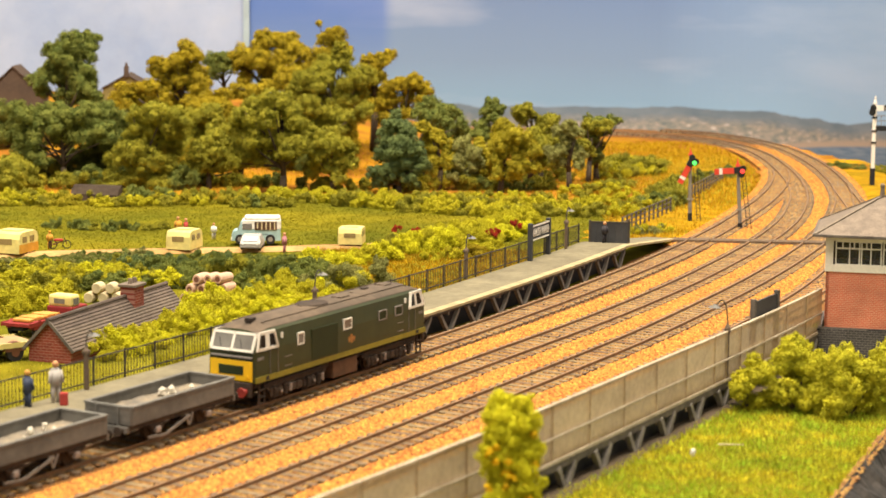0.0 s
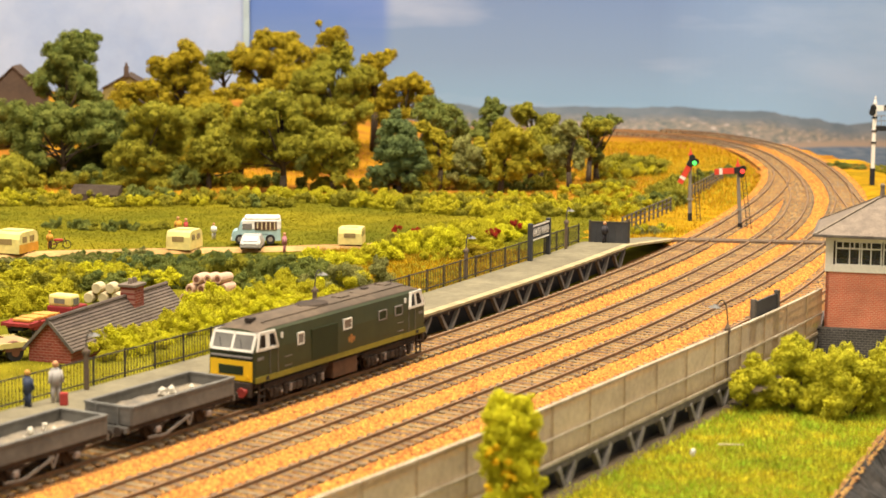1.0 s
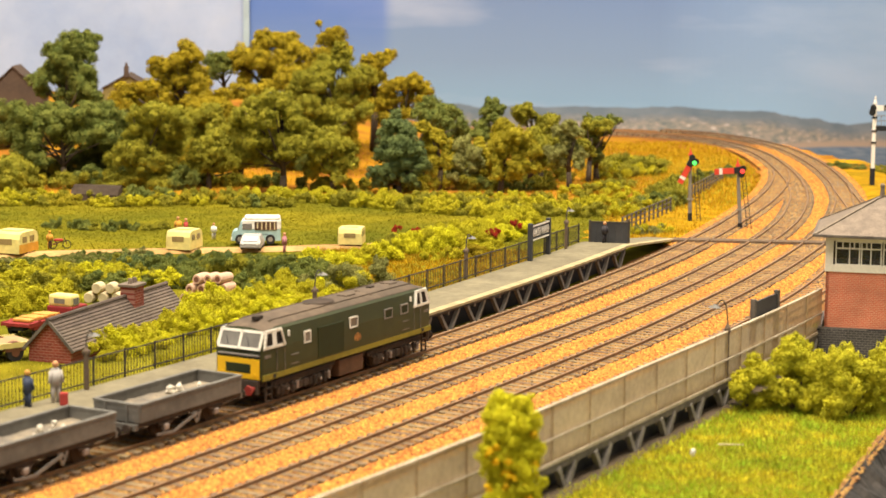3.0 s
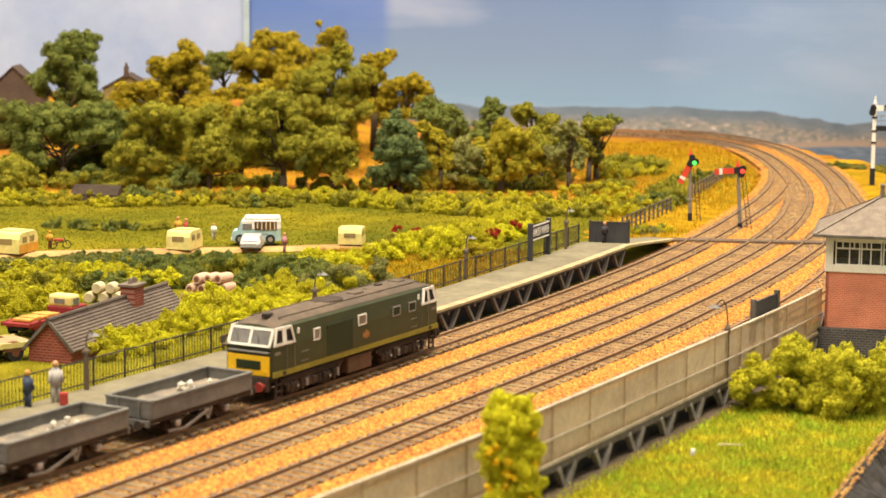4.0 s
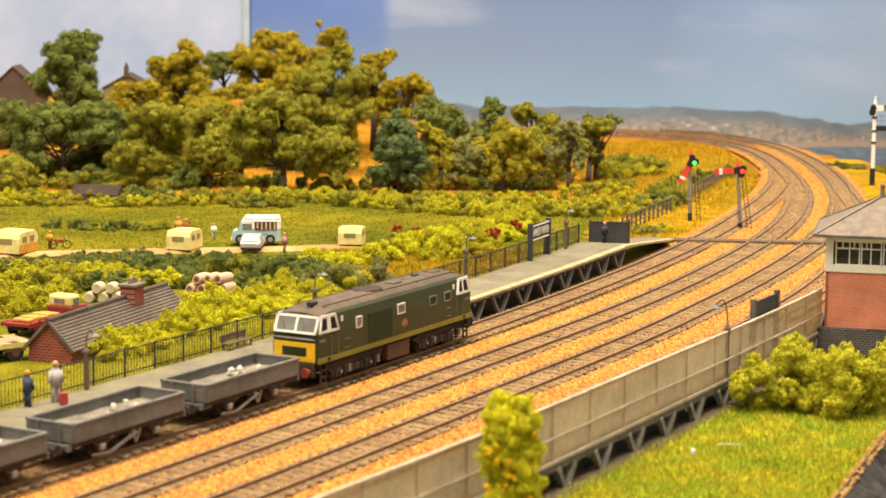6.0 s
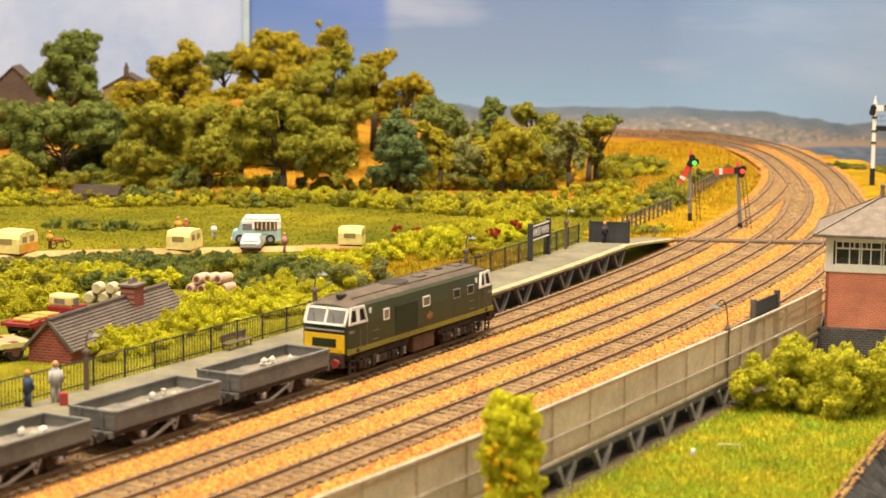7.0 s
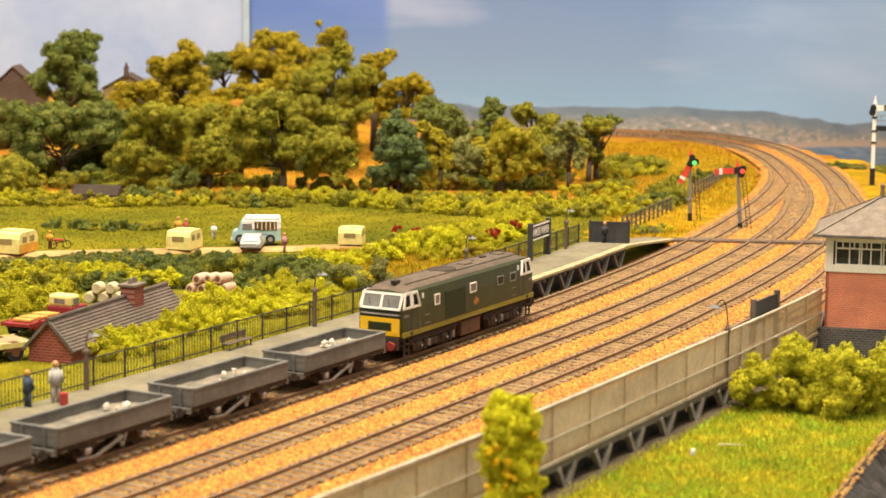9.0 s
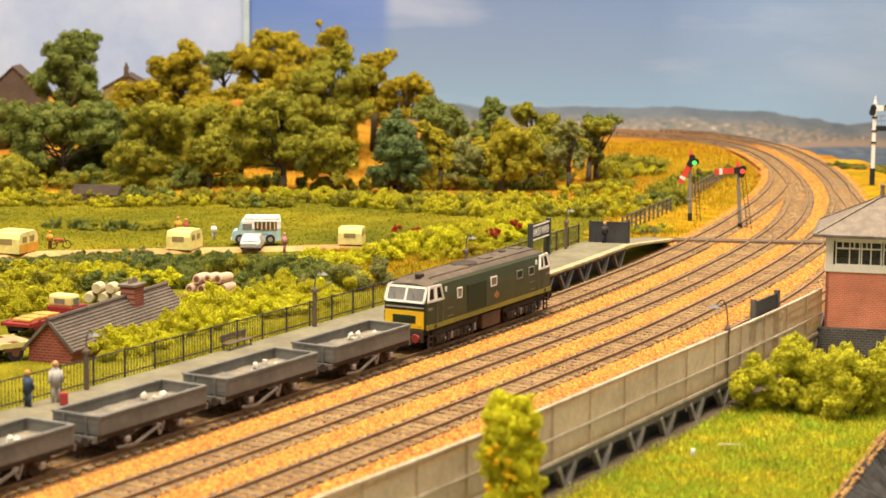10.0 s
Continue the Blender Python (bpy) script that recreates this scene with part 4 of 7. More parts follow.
LEAF = {
    "DK": leaf_mat("dark_green_foliage", (0.21, 0.22, 0.045), (0.10, 0.125, 0.03)),
    "OL": leaf_mat("olive_foliage", (0.34, 0.30, 0.03), (0.17, 0.165, 0.02)),
    "OY": leaf_mat("yellow_olive_foliage", (0.42, 0.34, 0.025), (0.23, 0.20, 0.018)),
    "YL": leaf_mat("golden_olive_foliage", (0.44, 0.325, 0.02), (0.22, 0.17, 0.015)),
    "BL": leaf_mat("blue_green_foliage", (0.16, 0.195, 0.06), (0.075, 0.105, 0.04)),
    "BR": leaf_mat("bright_yellow_green_foliage", (0.62, 0.56, 0.02), (0.46, 0.43, 0.018)),
    "GY": leaf_mat("grey_green_foliage", (0.28, 0.266, 0.077), (0.168, 0.168, 0.049)),
    "YG": leaf_mat("yellow_green_foliage", (0.50, 0.43, 0.022), (0.36, 0.33, 0.018)),
    "FG": leaf_mat("fresh_green_foliage", (0.54, 0.48, 0.028), (0.34, 0.325, 0.022)),
    "RD": leaf_mat("red_flower", (0.42, 0.04, 0.025), (0.25, 0.03, 0.015)),
    "YF": leaf_mat("yellow_flower", (0.78, 0.46, 0.012), (0.6, 0.36, 0.012)),
}
BARK = mat("brown_bark", (0.095, 0.068, 0.042), (0.05, 0.036, 0.024), 300, 0.9, bump=0.6)


def puffs(centres, radii, g, size, density, loose=0.28):
    """Loose leaf triangles over lumpy puffs; a ragged shell with gaps."""
    vs = []
    for c, r in zip(centres, radii):
        n = max(12, int(density * r * r))
        d = g.normal(size=(n, 3))
        d /= np.linalg.norm(d, axis=1)[:, None]
        lump = 1 + 0.2 * np.sin(d[:, 0] * 5 + c[0]) * np.cos(d[:, 1] * 5 + c[1]) + 0.12 * np.sin(d[:, 2] * 8 + c[2])
        p = c + d * (r * lump * g.uniform(0.76, 1.12, n))[:, None]
        u = g.normal(size=(n, 3))
        u -= d * (u * d).sum(1)[:, None] * 0.7
        u /= np.linalg.norm(u, axis=1)[:, None]
        w = np.cross(d + g.normal(scale=loose, size=(n, 3)), u)
        w /= np.linalg.norm(w, axis=1)[:, None] + 1e-9
        k = (size * g.uniform(0.6, 1.4, n))[:, None]
        vs.append(np.stack([p - u * k - w * k * 0.6, p + u * k - w * k * 0.6, p + w * k], 1))
    v = np.concatenate(vs).reshape(-1, 3)
    return v, np.arange(len(v)).reshape(-1, 3)


def crown_points(g, w, z0, z1, n, flat=1.0, clumps=5, lobe=1.0):
    """Centres and radii of puffs, gathered into a few uneven boughs."""
    h = z1 - z0
    cs, rs = [], []
    k = 0
    for i in range(clumps):
        a = g.uniform(0, 6.28)
        q = (i + 0.5) / clumps
        reach = w * 0.5 * (0.82 * math.sin(math.pi * (0.22 + 0.70 * q)) ** 0.8)
        bc = np.array([math.cos(a) * reach * g.uniform(0.5, 1.12), math.sin(a) * reach * flat * g.uniform(0.45, 1), z0 + h * (0.18 + 0.66 * q)])
        br = max(min(w, h) * lobe * g.uniform(0.25, 0.36) * (1.12 - 0.45 * q), 2.0)
        for _ in range(n // clumps):
            d = g.normal(size=3)
            d /= np.linalg.norm(d)
            if d[2] < -0.35:
                d[2] *= -0.6
            cs.append(bc + d * br * g.uniform(0.55, 1.0) * np.array([1, 1, 0.8]))
            rs.append(br * g.uniform(0.24, 0.46))
        cs.append(bc)
        rs.append(br * 0.86)
    return np.array(cs), np.array(rs)


TONE_WORDS = {"DK": "dark green", "OL": "olive green", "OY": "yellowish olive", "YL": "golden olive", "BL": "blue-green", "BR": "bright yellow-green",
              "GY": "grey-green", "YG": "yellow-green", "FG": "fresh yellow-green", "RD": "red", "YF": "yellow"}
_tree = [0]


def boughs(g, lobes, depth, lumps=13):
    """Foam lumps round the outside of each bough, with dark gaps between the boughs."""
    cs, rs = [], []
    full = [(a, g.uniform(-0.5, 0.3) * depth, z, r * 1.22) for a, z, r in lobes]
    for a, b, c, d in list(full):
        near = sorted(full, key=lambda q: abs(q[0] - a) + abs(q[2] - c))[1:4]
        for q in near:
            k = g.uniform(0.35, 0.65)
            full.append((a + (q[0] - a) * k, g.uniform(-0.3, 0.6) * depth, c + (q[2] - c) * k, min(d, q[3]) * g.uniform(0.7, 0.95)))
    for dx, dy, z, r in full:
        c = np.array([dx, dy, z])
        for _ in range(lumps):
            d = g.normal(size=3)
            d /= np.linalg.norm(d)
            d[2] = abs(d[2]) * 0.9 if d[2] < -0.45 else d[2]
            k = g.uniform(0.2, 0.42)
            cs.append(c + d * r * (1.06 - k) * g.uniform(0.8, 1.08))
            rs.append(r * k)
        cs.append(c)
        rs.append(r * 0.55)
    return np.array(cs), np.array(rs)


def tree(x, y, tone, lobes):
    """A model tree: tapered trunk, limbs out to its boughs, and a crown of clumped foam; lobes are (across, height, radius)."""
    _tree[0] += 1
    g = np.random.default_rng(100 + _tree[0])
    z = rise(x, y) - 0.3
    t = tagged(empty("tree", x, y, z), "%s leafy model tree with clumped foliage" % TONE_WORDS[tone], "tree", "trees on the slope")
    lobes = [(a, h - z, r) for a, h, r in lobes]
    wide = max(a + r for a, h, r in lobes) - min(a - r for a, h, r in lobes)
    tall = max(h + r for a, h, r in lobes)
    cs, rs = boughs(g, lobes, min(wide * 0.45, 24))
    v, f = puffs(cs, rs, g, 0.42, 36)
    soup("crown", v, f, LEAF[tone], t)
    low = min(lobes, key=lambda q: q[1])[1]
    bm = bmesh.new()
    r0 = 0.9 + tall * 0.016
    mid = Vector((g.uniform(-1.5, 1.5), g.uniform(-1, 1), max(low * 0.75, 3.0)))
    top = Vector((g.uniform(-2, 2), 0, tall * 0.72))
    tube(bm, (0, 0, -0.5), mid, r0 * 1.35, r0 * 0.95, 8)
    tube(bm, mid, top, r0 * 0.95, r0 * 0.3, 7)
    for k in range(0, 14 * len(lobes), 14):
        a = mid.lerp(top, float(g.uniform(0.0, 0.45)))
        tube(bm, a, Vector(cs[k]), r0 * 0.45, r0 * 0.14, 5)
    part("trunk", bm, BARK, t, smooth=True)
    return t


def make_bushes():
    """A few bush forms for each tone, to be copied."""
    forms = {}
    for tone in ("DK", "OL", "BR", "GY", "YG", "RD", "BL", "YL"):
        for k in range(3):
            g = np.random.default_rng(ord(tone[0]) * 31 + ord(tone[1]) * 7 + k)
            cs, rs = crown_points(g, 2.0 * 8, 0.0, 9.0, 48, 1.0, clumps=8)
            cs[:, 2] = np.maximum(cs[:, 2] - 1.2, 0.6)
            v, f = puffs(cs, rs, g, 0.19, 170, 0.75)
            forms[tone, k] = soup("shrub", v, f, LEAF[tone])
    return forms


BUSH = make_bushes()
_used = set()


def bush(x, y, w, h, tone, z=None):
    k = rng.randrange(3)
    src = BUSH[tone, k]
    m = wp(x, y, rise(x, y) - 0.4 if z is None else z, rng.uniform(0, 360))
    if (tone, k) in _used:
        o = copy_thing(src, m)
    else:
        o = src
        o.matrix_basis = m
        _used.add((tone, k))
    tagged(o, group="shrubs")
    o.scale = (w / 12.5, w / 12.5 * rng.uniform(0.85, 1.15), h / 7)
    tagged(o, "%s clumped shrub on rough turf" % TONE_WORDS[tone] if tone != "RD" else "small shrub with red flowers", "shrub", "shrubs")
    return o


def hedge(points, step, w, h, tones, jit=3.0):
    """Shrubs planted along a plan line."""
    p = np.array(points, float)
    d = np.r_[0, np.cumsum(np.hypot(*np.diff(p, axis=0).T))]
    for s in np.arange(0, d[-1] + 0.1, step):
        x, y = np.interp(s, d, p[:, 0]), np.interp(s, d, p[:, 1])
        bush(x + rng.uniform(-jit, jit), y + rng.uniform(-jit, jit), w * rng.uniform(0.8, 1.25), h * rng.uniform(0.75, 1.25), rng.choice(tones))


tree(-233, 1240, "DK", [(-10, 72, 7.0), (3, 78, 8.4), (15, 82, 5.3), (11, 72, 7.7), (-1, 67, 8.4), (-23, 55, 4.9), (-8, 57, 8.4), (6, 58, 9.8), (-1, 47, 9.8), (11, 49, 7.7), (-16, 48, 4.9), (15, 42, 6.3)])
tree(-224, 1175, "DK", [(-24, 40, 8.0), (-13, 35, 10.0), (-28, 28, 8.0), (-18, 23, 8.6), (-1, 35, 10.0), (12, 37, 9.3), (26, 38, 8.3), (12, 25, 9.3), (-3, 24, 8.0), (25, 26, 8.0), (-15, 12, 6.6), (-24, 17, 6.6)])
tree(-177, 1165, "OL", [(-3, 39, 6.6), (10, 40, 8.6), (22, 37, 7.9), (4, 28, 9.2), (17, 25, 8.6), (-5, 18, 8.6), (7, 13, 8.6), (17, 10, 6.6), (-17, 12, 6.6), (-5, 4, 5.9)])
tree(-173, 1320, "YL", [(1, 72, 6.3), (7, 66, 7.1), (-2, 62, 7.1), (-16, 61, 6.3), (-14, 54, 7.1), (10, 53, 9.3), (-3, 51, 8.6), (13, 44, 7.8), (-9, 44, 7.1)])
tree(-179, 1300, "YL", [(-31, 46, 5.5), (-22, 41, 7.0), (-12, 48, 6.2), (-27, 35, 4.8), (-3, 39, 5.5), (22, 34, 8.5), (34, 40, 7.7), (38, 28, 5.9), (26, 22, 7.0), (15, 36, 7.0)])
tree(-155, 1400, "DK", [(-8, 61, 5.9), (2, 64, 5.1), (0, 55, 6.7), (-8, 51, 4.8), (9, 58, 4.8)])
tree(-123, 1370, "YL", [(-15, 67, 8.1), (0, 76, 7.7), (-2, 80, 4.6), (16, 76, 7.4), (20, 70, 6.6), (-4, 62, 9.7), (12, 61, 9.7), (-16, 57, 7.4), (28, 66, 6.6), (4, 51, 8.1), (21, 55, 7.4), (-12, 47, 5.8)])
tree(-76, 1340, "YL", [(-8, 89, 2.7), (-4, 77, 6.4), (4, 81, 6.4), (-10, 68, 5.7), (-0, 68, 8.0), (8, 72, 5.7), (-15, 57, 6.4)])
tree(-68, 1290, "OL", [(-0, 75, 5.1), (3, 67, 7.7), (-9, 63, 7.7), (-22, 57, 7.3), (-26, 48, 7.3), (-11, 52, 8.4), (7, 54, 8.4), (16, 57, 7.7), (-0, 43, 8.4), (-15, 39, 6.9), (13, 41, 7.7), (-30, 45, 5.5), (-0, 32, 7.3), (-15, 28, 6.9)])
tree(-48, 1350, "YL", [(11, 69, 4.6), (6, 64, 5.7), (-0, 59, 6.5), (3, 53, 5.7), (-5, 49, 6.5), (-4, 65, 5.0)])
tree(-27, 1330, "YL", [(7, 52, 5.6), (14, 47, 5.6), (-2, 50, 5.6), (-10, 47, 5.6), (1, 41, 6.4), (12, 39, 5.3), (-10, 37, 6.4), (-19, 35, 6.4), (1, 31, 4.5), (-6, 26, 5.6)])
tree(-93, 1150, "OL", [(-6, 50, 6.8), (-15, 47, 6.8), (3, 49, 6.2), (-24, 41, 6.5), (-10, 39, 8.1), (5, 40, 7.5), (10, 35, 5.5), (-16, 29, 8.5), (-26, 33, 5.5), (-3, 26, 8.5), (10, 24, 7.2), (-15, 17, 6.5), (0, 16, 6.5), (-26, 19, 6.5), (-29, 11, 4.9)])
tree(-64, 1160, "OL", [(-7, 27, 6.2), (3, 23, 6.9), (-10, 17, 6.9), (-0, 12, 6.9), (9, 14, 5.2), (8, 23, 4.9), (-13, 8, 4.9), (3, 5, 4.6), (-15, 31, 5.6)])
tree(-138, 1170, "OL", [(0, 25, 6.3), (-8, 18, 6.3), (5, 17, 6.9), (-3, 10, 6.3), (-13, 7, 5.6), (8, 9, 5.0)])
tree(-26, 1155, "BL", [(-2, 42, 3.9), (-4, 36, 5.6), (5, 32, 5.6), (-8, 29, 5.6), (-0, 24, 7.5), (10, 23, 6.2), (-9, 19, 6.5), (2, 14, 7.5), (13, 13, 5.6), (-5, 8, 6.9), (-14, 9, 4.9), (7, 5, 5.2), (-11, 3, 4.2)])
tree(-3, 1175, "OY", [(-10, 34, 4.3), (-2, 29, 5.0), (3, 24, 5.0), (-4, 21, 6.3), (5, 14, 5.6), (-3, 13, 5.0)])
tree(-0, 1300, "DK", [(-10, 39, 5.5), (1, 34, 6.2), (7, 32, 5.1), (1, 25, 5.5), (-15, 37, 4.0)])
tree(12, 1180, "GY", [(-7, 20, 5.7), (-0, 24, 5.0), (5, 17, 5.7), (-4, 12, 5.7), (7, 11, 5.0), (-7, 5, 4.3), (2, 5, 4.3)])
tree(31, 1220, "DK", [(-2, 45, 4.5), (3, 41, 4.1), (-5, 40, 4.1), (-1, 36, 4.5), (-9, 31, 5.2), (-11, 25, 5.2), (-6, 24, 5.2)])
tree(33, 1165, "OY", [(1, 35, 5.6), (8, 30, 6.3), (-0, 25, 6.3), (14, 27, 5.6), (6, 21, 6.9), (18, 21, 5.6), (-2, 16, 6.3), (11, 13, 6.6), (20, 11, 4.3), (7, 7, 5.3), (-2, 8, 4.9)])
tree(54, 1230, "OL", [(-9, 39, 4.5), (-3, 41, 4.5), (1, 37, 3.1), (-6, 34, 4.5), (8, 34, 5.2), (13, 34, 4.5), (6, 27, 5.2), (15, 26, 4.5)])
tree(75, 1180, "GY", [(-7, 31, 4.3), (-1, 35, 4.3), (4, 31, 3.7), (-10, 18, 5.0), (-0, 23, 5.0), (6, 18, 4.3), (-5, 13, 4.3), (5, 12, 3.7), (-14, 20, 3.7)])
tree(95, 1240, "DK", [(-6, 35, 3.5), (-1, 32, 4.6), (8, 34, 4.2), (13, 34, 2.5), (-4, 25, 4.6), (5, 27, 3.9), (1, 18, 3.9), (1, 11, 3.9), (-2, 8, 3.2)])
tree(-162, 1255, "OL", [(4, 30, 7.8), (15, 34, 7.1), (0, 21, 8.5), (25, 24, 6.0), (-3, 10, 7.8), (7, 23, 7.8)])
tree(-89, 1310, "YL", [(-0, 51, 7.4), (-9, 54, 7.4), (4, 45, 7.4), (-17, 51, 7.4), (-28, 47, 6.7), (-39, 43, 6.7), (-48, 45, 5.9)])
tree(-79, 1240, "OL", [(-5, 41, 7.7), (8, 32, 8.4), (-0, 23, 7.0), (20, 31, 7.0), (30, 38, 6.3), (14, 24, 6.3), (-7, 32, 6.3)])
tree(-199, 1205, "DK", [(-5, 28, 8.2), (4, 21, 8.2), (-1, 15, 7.5), (-8, 18, 7.5), (6, 33, 6.8), (-15, 13, 7.5), (-25, 9, 6.8), (-39, 5, 5.5), (-18, 30, 8.2), (4, 4, 6.8)])
tree(-122, 1195, "OL", [(-4, 22, 6.1), (-8, 16, 6.8), (-14, 29, 6.1), (2, 12, 5.4), (-39, -1, 5.1), (-31, -2, 4.7), (-51, -1, 5.4)])
tree(26, 1200, "OY", [(-4, 19, 6.4), (3, 14, 6.4), (-0, 7, 5.8), (-6, 1, 4.8), (8, 28, 5.8)])
tree(60, 1210, "OL", [(-6, 27, 5.5), (0, 20, 5.1), (5, 10, 4.4), (-3, 12, 5.1), (12, 22, 4.4)])
tree(-14, 1250, "DK", [(5, 32, 6.0), (-2, 36, 4.9), (19, 23, 6.0), (27, 25, 4.9), (24, 31, 4.6), (10, 36, 4.9)])
tree(89, 1225, "OL", [(-5, 21, 4.2), (1, 16, 4.2), (-1, 32, 4.2), (11, 32, 3.8)])
tree(-250, 1150, "OL", [(-1, 9, 8.5), (8, 6, 7.2), (-3, 1, 7.8), (13, 0, 5.2), (-13, 7, 8.5)])
tree(-208, 1345, "YL", [(-13, 36, 6.1), (-1, 34, 6.8), (10, 36, 6.8), (23, 33, 7.6), (35, 35, 6.8), (4, 27, 7.6), (-9, 28, 6.1)])
tree(-37, 1360, "YL", [(-20, 43, 6.9), (-12, 41, 6.9), (-20, 54, 6.9), (-0, 29, 6.2), (-8, 24, 5.8)])

tree(-285, 1300, "DK", [(0, 30, 9.0), (12, 28, 8.0), (-4, 16, 9.5), (8, 15, 8.0), (20, 20, 7.0)])
hedge([(-108, 716), (-90, 730), (-74, 742), (-56, 760), (-42, 778)], 6, 14, 8, ["YG", "YG", "BR"], 4)
hedge([(-112, 700), (-96, 712), (-80, 724), (-62, 742), (-46, 760)], 6, 12, 5, ["YG", "YG", "BR"], 3)
hedge([(-88, 790), (-66, 796), (-48, 806)], 7, 13, 7, ["YG", "DK", "BR"], 4)
hedge([(-150, 830), (-120, 800), (-100, 800)], 7, 13, 7, ["YG", "BR", "DK"], 5)
hedge([(-109, 650), (-97, 680), (-84, 708)], 5, 9, 5, ["YG", "YG", "BR"], 2)
hedge([(-115, 656), (-107, 674), (-98, 694), (-88, 714)], 4.5, 10.5, 8, ["YG", "YG", "BR", "YG"], 2)
# hedges and shrubs, from the wood towards the line
hedge([(-196, 985), (-166, 980), (-137, 985)], 6, 8, 4.5, ["DK", "DK", "OL"], 3)
for k in range(3):
    hedge([(-200 + k * 4, 836 + k * 10), (-178, 852 + k * 9), (-159, 868 + k * 8), (-132, 884 + k * 7)], 5.5, 7.5, 3.6, ["DK", "GY"], 1)
hedge([(-142, 840), (-112, 826), (-95, 838), (-71, 832), (-48, 832)], 6, 13, 8, ["DK", "DK", "BL", "OL"], 4)
hedge([(-125, 868), (-90, 866), (-60, 868)], 6, 11, 6, ["DK", "DK", "OL"], 4)
hedge([(-138, 852), (-100, 850), (-55, 848)], 7, 12, 7, ["DK", "BL", "DK"], 5)
hedge([(-190, 770), (-165, 795), (-146, 812)], 7, 15, 8, ["YG", "YG", "OL"], 5)
hedge([(-200, 800), (-175, 822), (-150, 832)], 8, 15, 7, ["YG", "OL", "YG"], 5)
hedge([(-172, 728), (-158, 745), (-146, 762)], 6, 14, 8, ["YG", "YG", "OL"], 3)
hedge([(-150, 790), (-130, 796), (-112, 800)], 7, 14, 7, ["DK", "OL"], 3)
hedge([(-178, 745), (-160, 765)], 8, 14, 9, ["OL", "YG"], 3)
hedge([(-104, 722), (-92, 738), (-76, 748), (-62, 762)], 6, 14, 8.5, ["YG", "YG", "BR"], 3)
hedge([(-118, 690), (-106, 702), (-93, 714), (-82, 724)], 6, 11, 5.5, ["YG", "YG", "BR"], 2)
hedge([(-50, 800), (-38, 803), (-22, 812)], 6, 15, 9, ["GY", "GY", "YG"], 3)
hedge([(-56, 856), (-40, 872), (-24, 893)], 7, 15, 8, ["BR", "BR", "YG"], 4)
hedge([(-17, 916), (-1, 920), (12, 930), (24, 962), (33, 998), (43, 1030)], 7, 16, 8.5, ["BR", "YG", "BR"], 5)
hedge([(-26, 930), (0, 950), (10, 975), (22, 1000)], 9, 15, 7, ["YG", "OL", "BR"], 5)
hedge([(-6, 888), (12, 900), (24, 925)], 8, 10, 5, ["YL", "YG"], 4)
for x, y in ((-13, 938), (-22, 947), (23, 938), (25, 941), (36, 970), (33, 966)):
    bush(x, y, 4.8, 3.6, "RD", rise(x, y) + 4.6)
hedge([(-132, 652), (-122, 664)], 4, 8, 5.5, ["YG", "BR"], 1.5)
hedge([(-118, 668), (-108, 684), (-100, 694)], 6, 9, 5, ["YG", "BR", "GY"], 2)
hedge([(122, 1282), (112, 1300), (137, 1315)], 9, 22, 10, ["OL", "YG"], 5)
hedge([(114, 1100), (126, 1106), (128, 1150)], 9, 17, 10, ["OL", "DK"], 3)
hedge([(92, 985), (101, 985), (112, 1000)], 5, 9, 5, ["GY", "YG"], 2)
hedge([(150, 1225), (165, 1250), (178, 1270)], 10, 12, 7, ["DK", "OL"], 3)
hedge([(262, 1340), (285, 1330), (300, 1290)], 9, 10, 4, ["OL", "DK"], 3)


def hedge_mass(points, step, w, h, tones, jit, seed):
    """A far overgrown hedge, too dense to tell its shrubs apart; one mesh a tone."""
    g = np.random.default_rng(seed)
    p = np.array(points, float)
    d = np.r_[0, np.cumsum(np.hypot(*np.diff(p, axis=0).T))]
    by = {}
    for s in np.arange(0, d[-1] + 0.1, step):
        x, y = np.interp(s, d, p[:, 0]) + g.uniform(-jit, jit), np.interp(s, d, p[:, 1]) + g.uniform(-jit, jit)
        cs, rs = crown_points(g, w * g.uniform(0.9, 1.3), 0, h * g.uniform(0.8, 1.2), 54, 1.0, clumps=9)
        cs[:, 2] = np.maximum(cs[:, 2] - 1.0, 0.6) + rise(x, y)
        by.setdefault(tones[g.integers(len(tones))], []).append((cs + np.array([x, y, 0]), rs))
    for tone, items in by.items():
        v, f = puffs(np.concatenate([i[0] for i in items]), np.concatenate([i[1] for i in items]), g, 0.32, 64, 0.7)
        tagged(soup("hedge", v, f, LEAF[tone]), "%s overgrown hedge below the wood" % TONE_WORDS[tone], "hedge", kind="stuff")


hedge_mass([(-250, 1110), (-160, 1115), (-90, 1128), (0, 1118), (60, 1112), (106, 1126)], 9, 18, 7, ["OL", "YG", "YG", "OY"], 4, 41)
hedge_mass([(-250, 1075), (-162, 1085), (-110, 1100), (-50, 1104), (23, 1092), (82, 1088)], 9, 17, 7, ["YG", "OY", "YG", "OL"], 4, 42)
hedge_mass([(-190, 1118), (-160, 1112), (-134, 1116)], 8, 16, 9, ["DK", "OL"], 3, 43)
hedge_mass([(-112, 1080), (-86, 1082)], 8, 15, 7, ["DK", "OL"], 3, 46)
hedge_mass([(-52, 1092), (-8, 1066), (34, 1045), (40, 1020)], 9, 16, 9, ["YG", "OL", "YG"], 4, 44)
hedge_mass([(20, 1062), (60, 1060), (98, 1064)], 9, 17, 8, ["YG", "OL"], 4, 45)
hedge_mass([(-262, 1150), (-236, 1152)], 7, 20, 15, ["OY", "OL"], 3, 61)
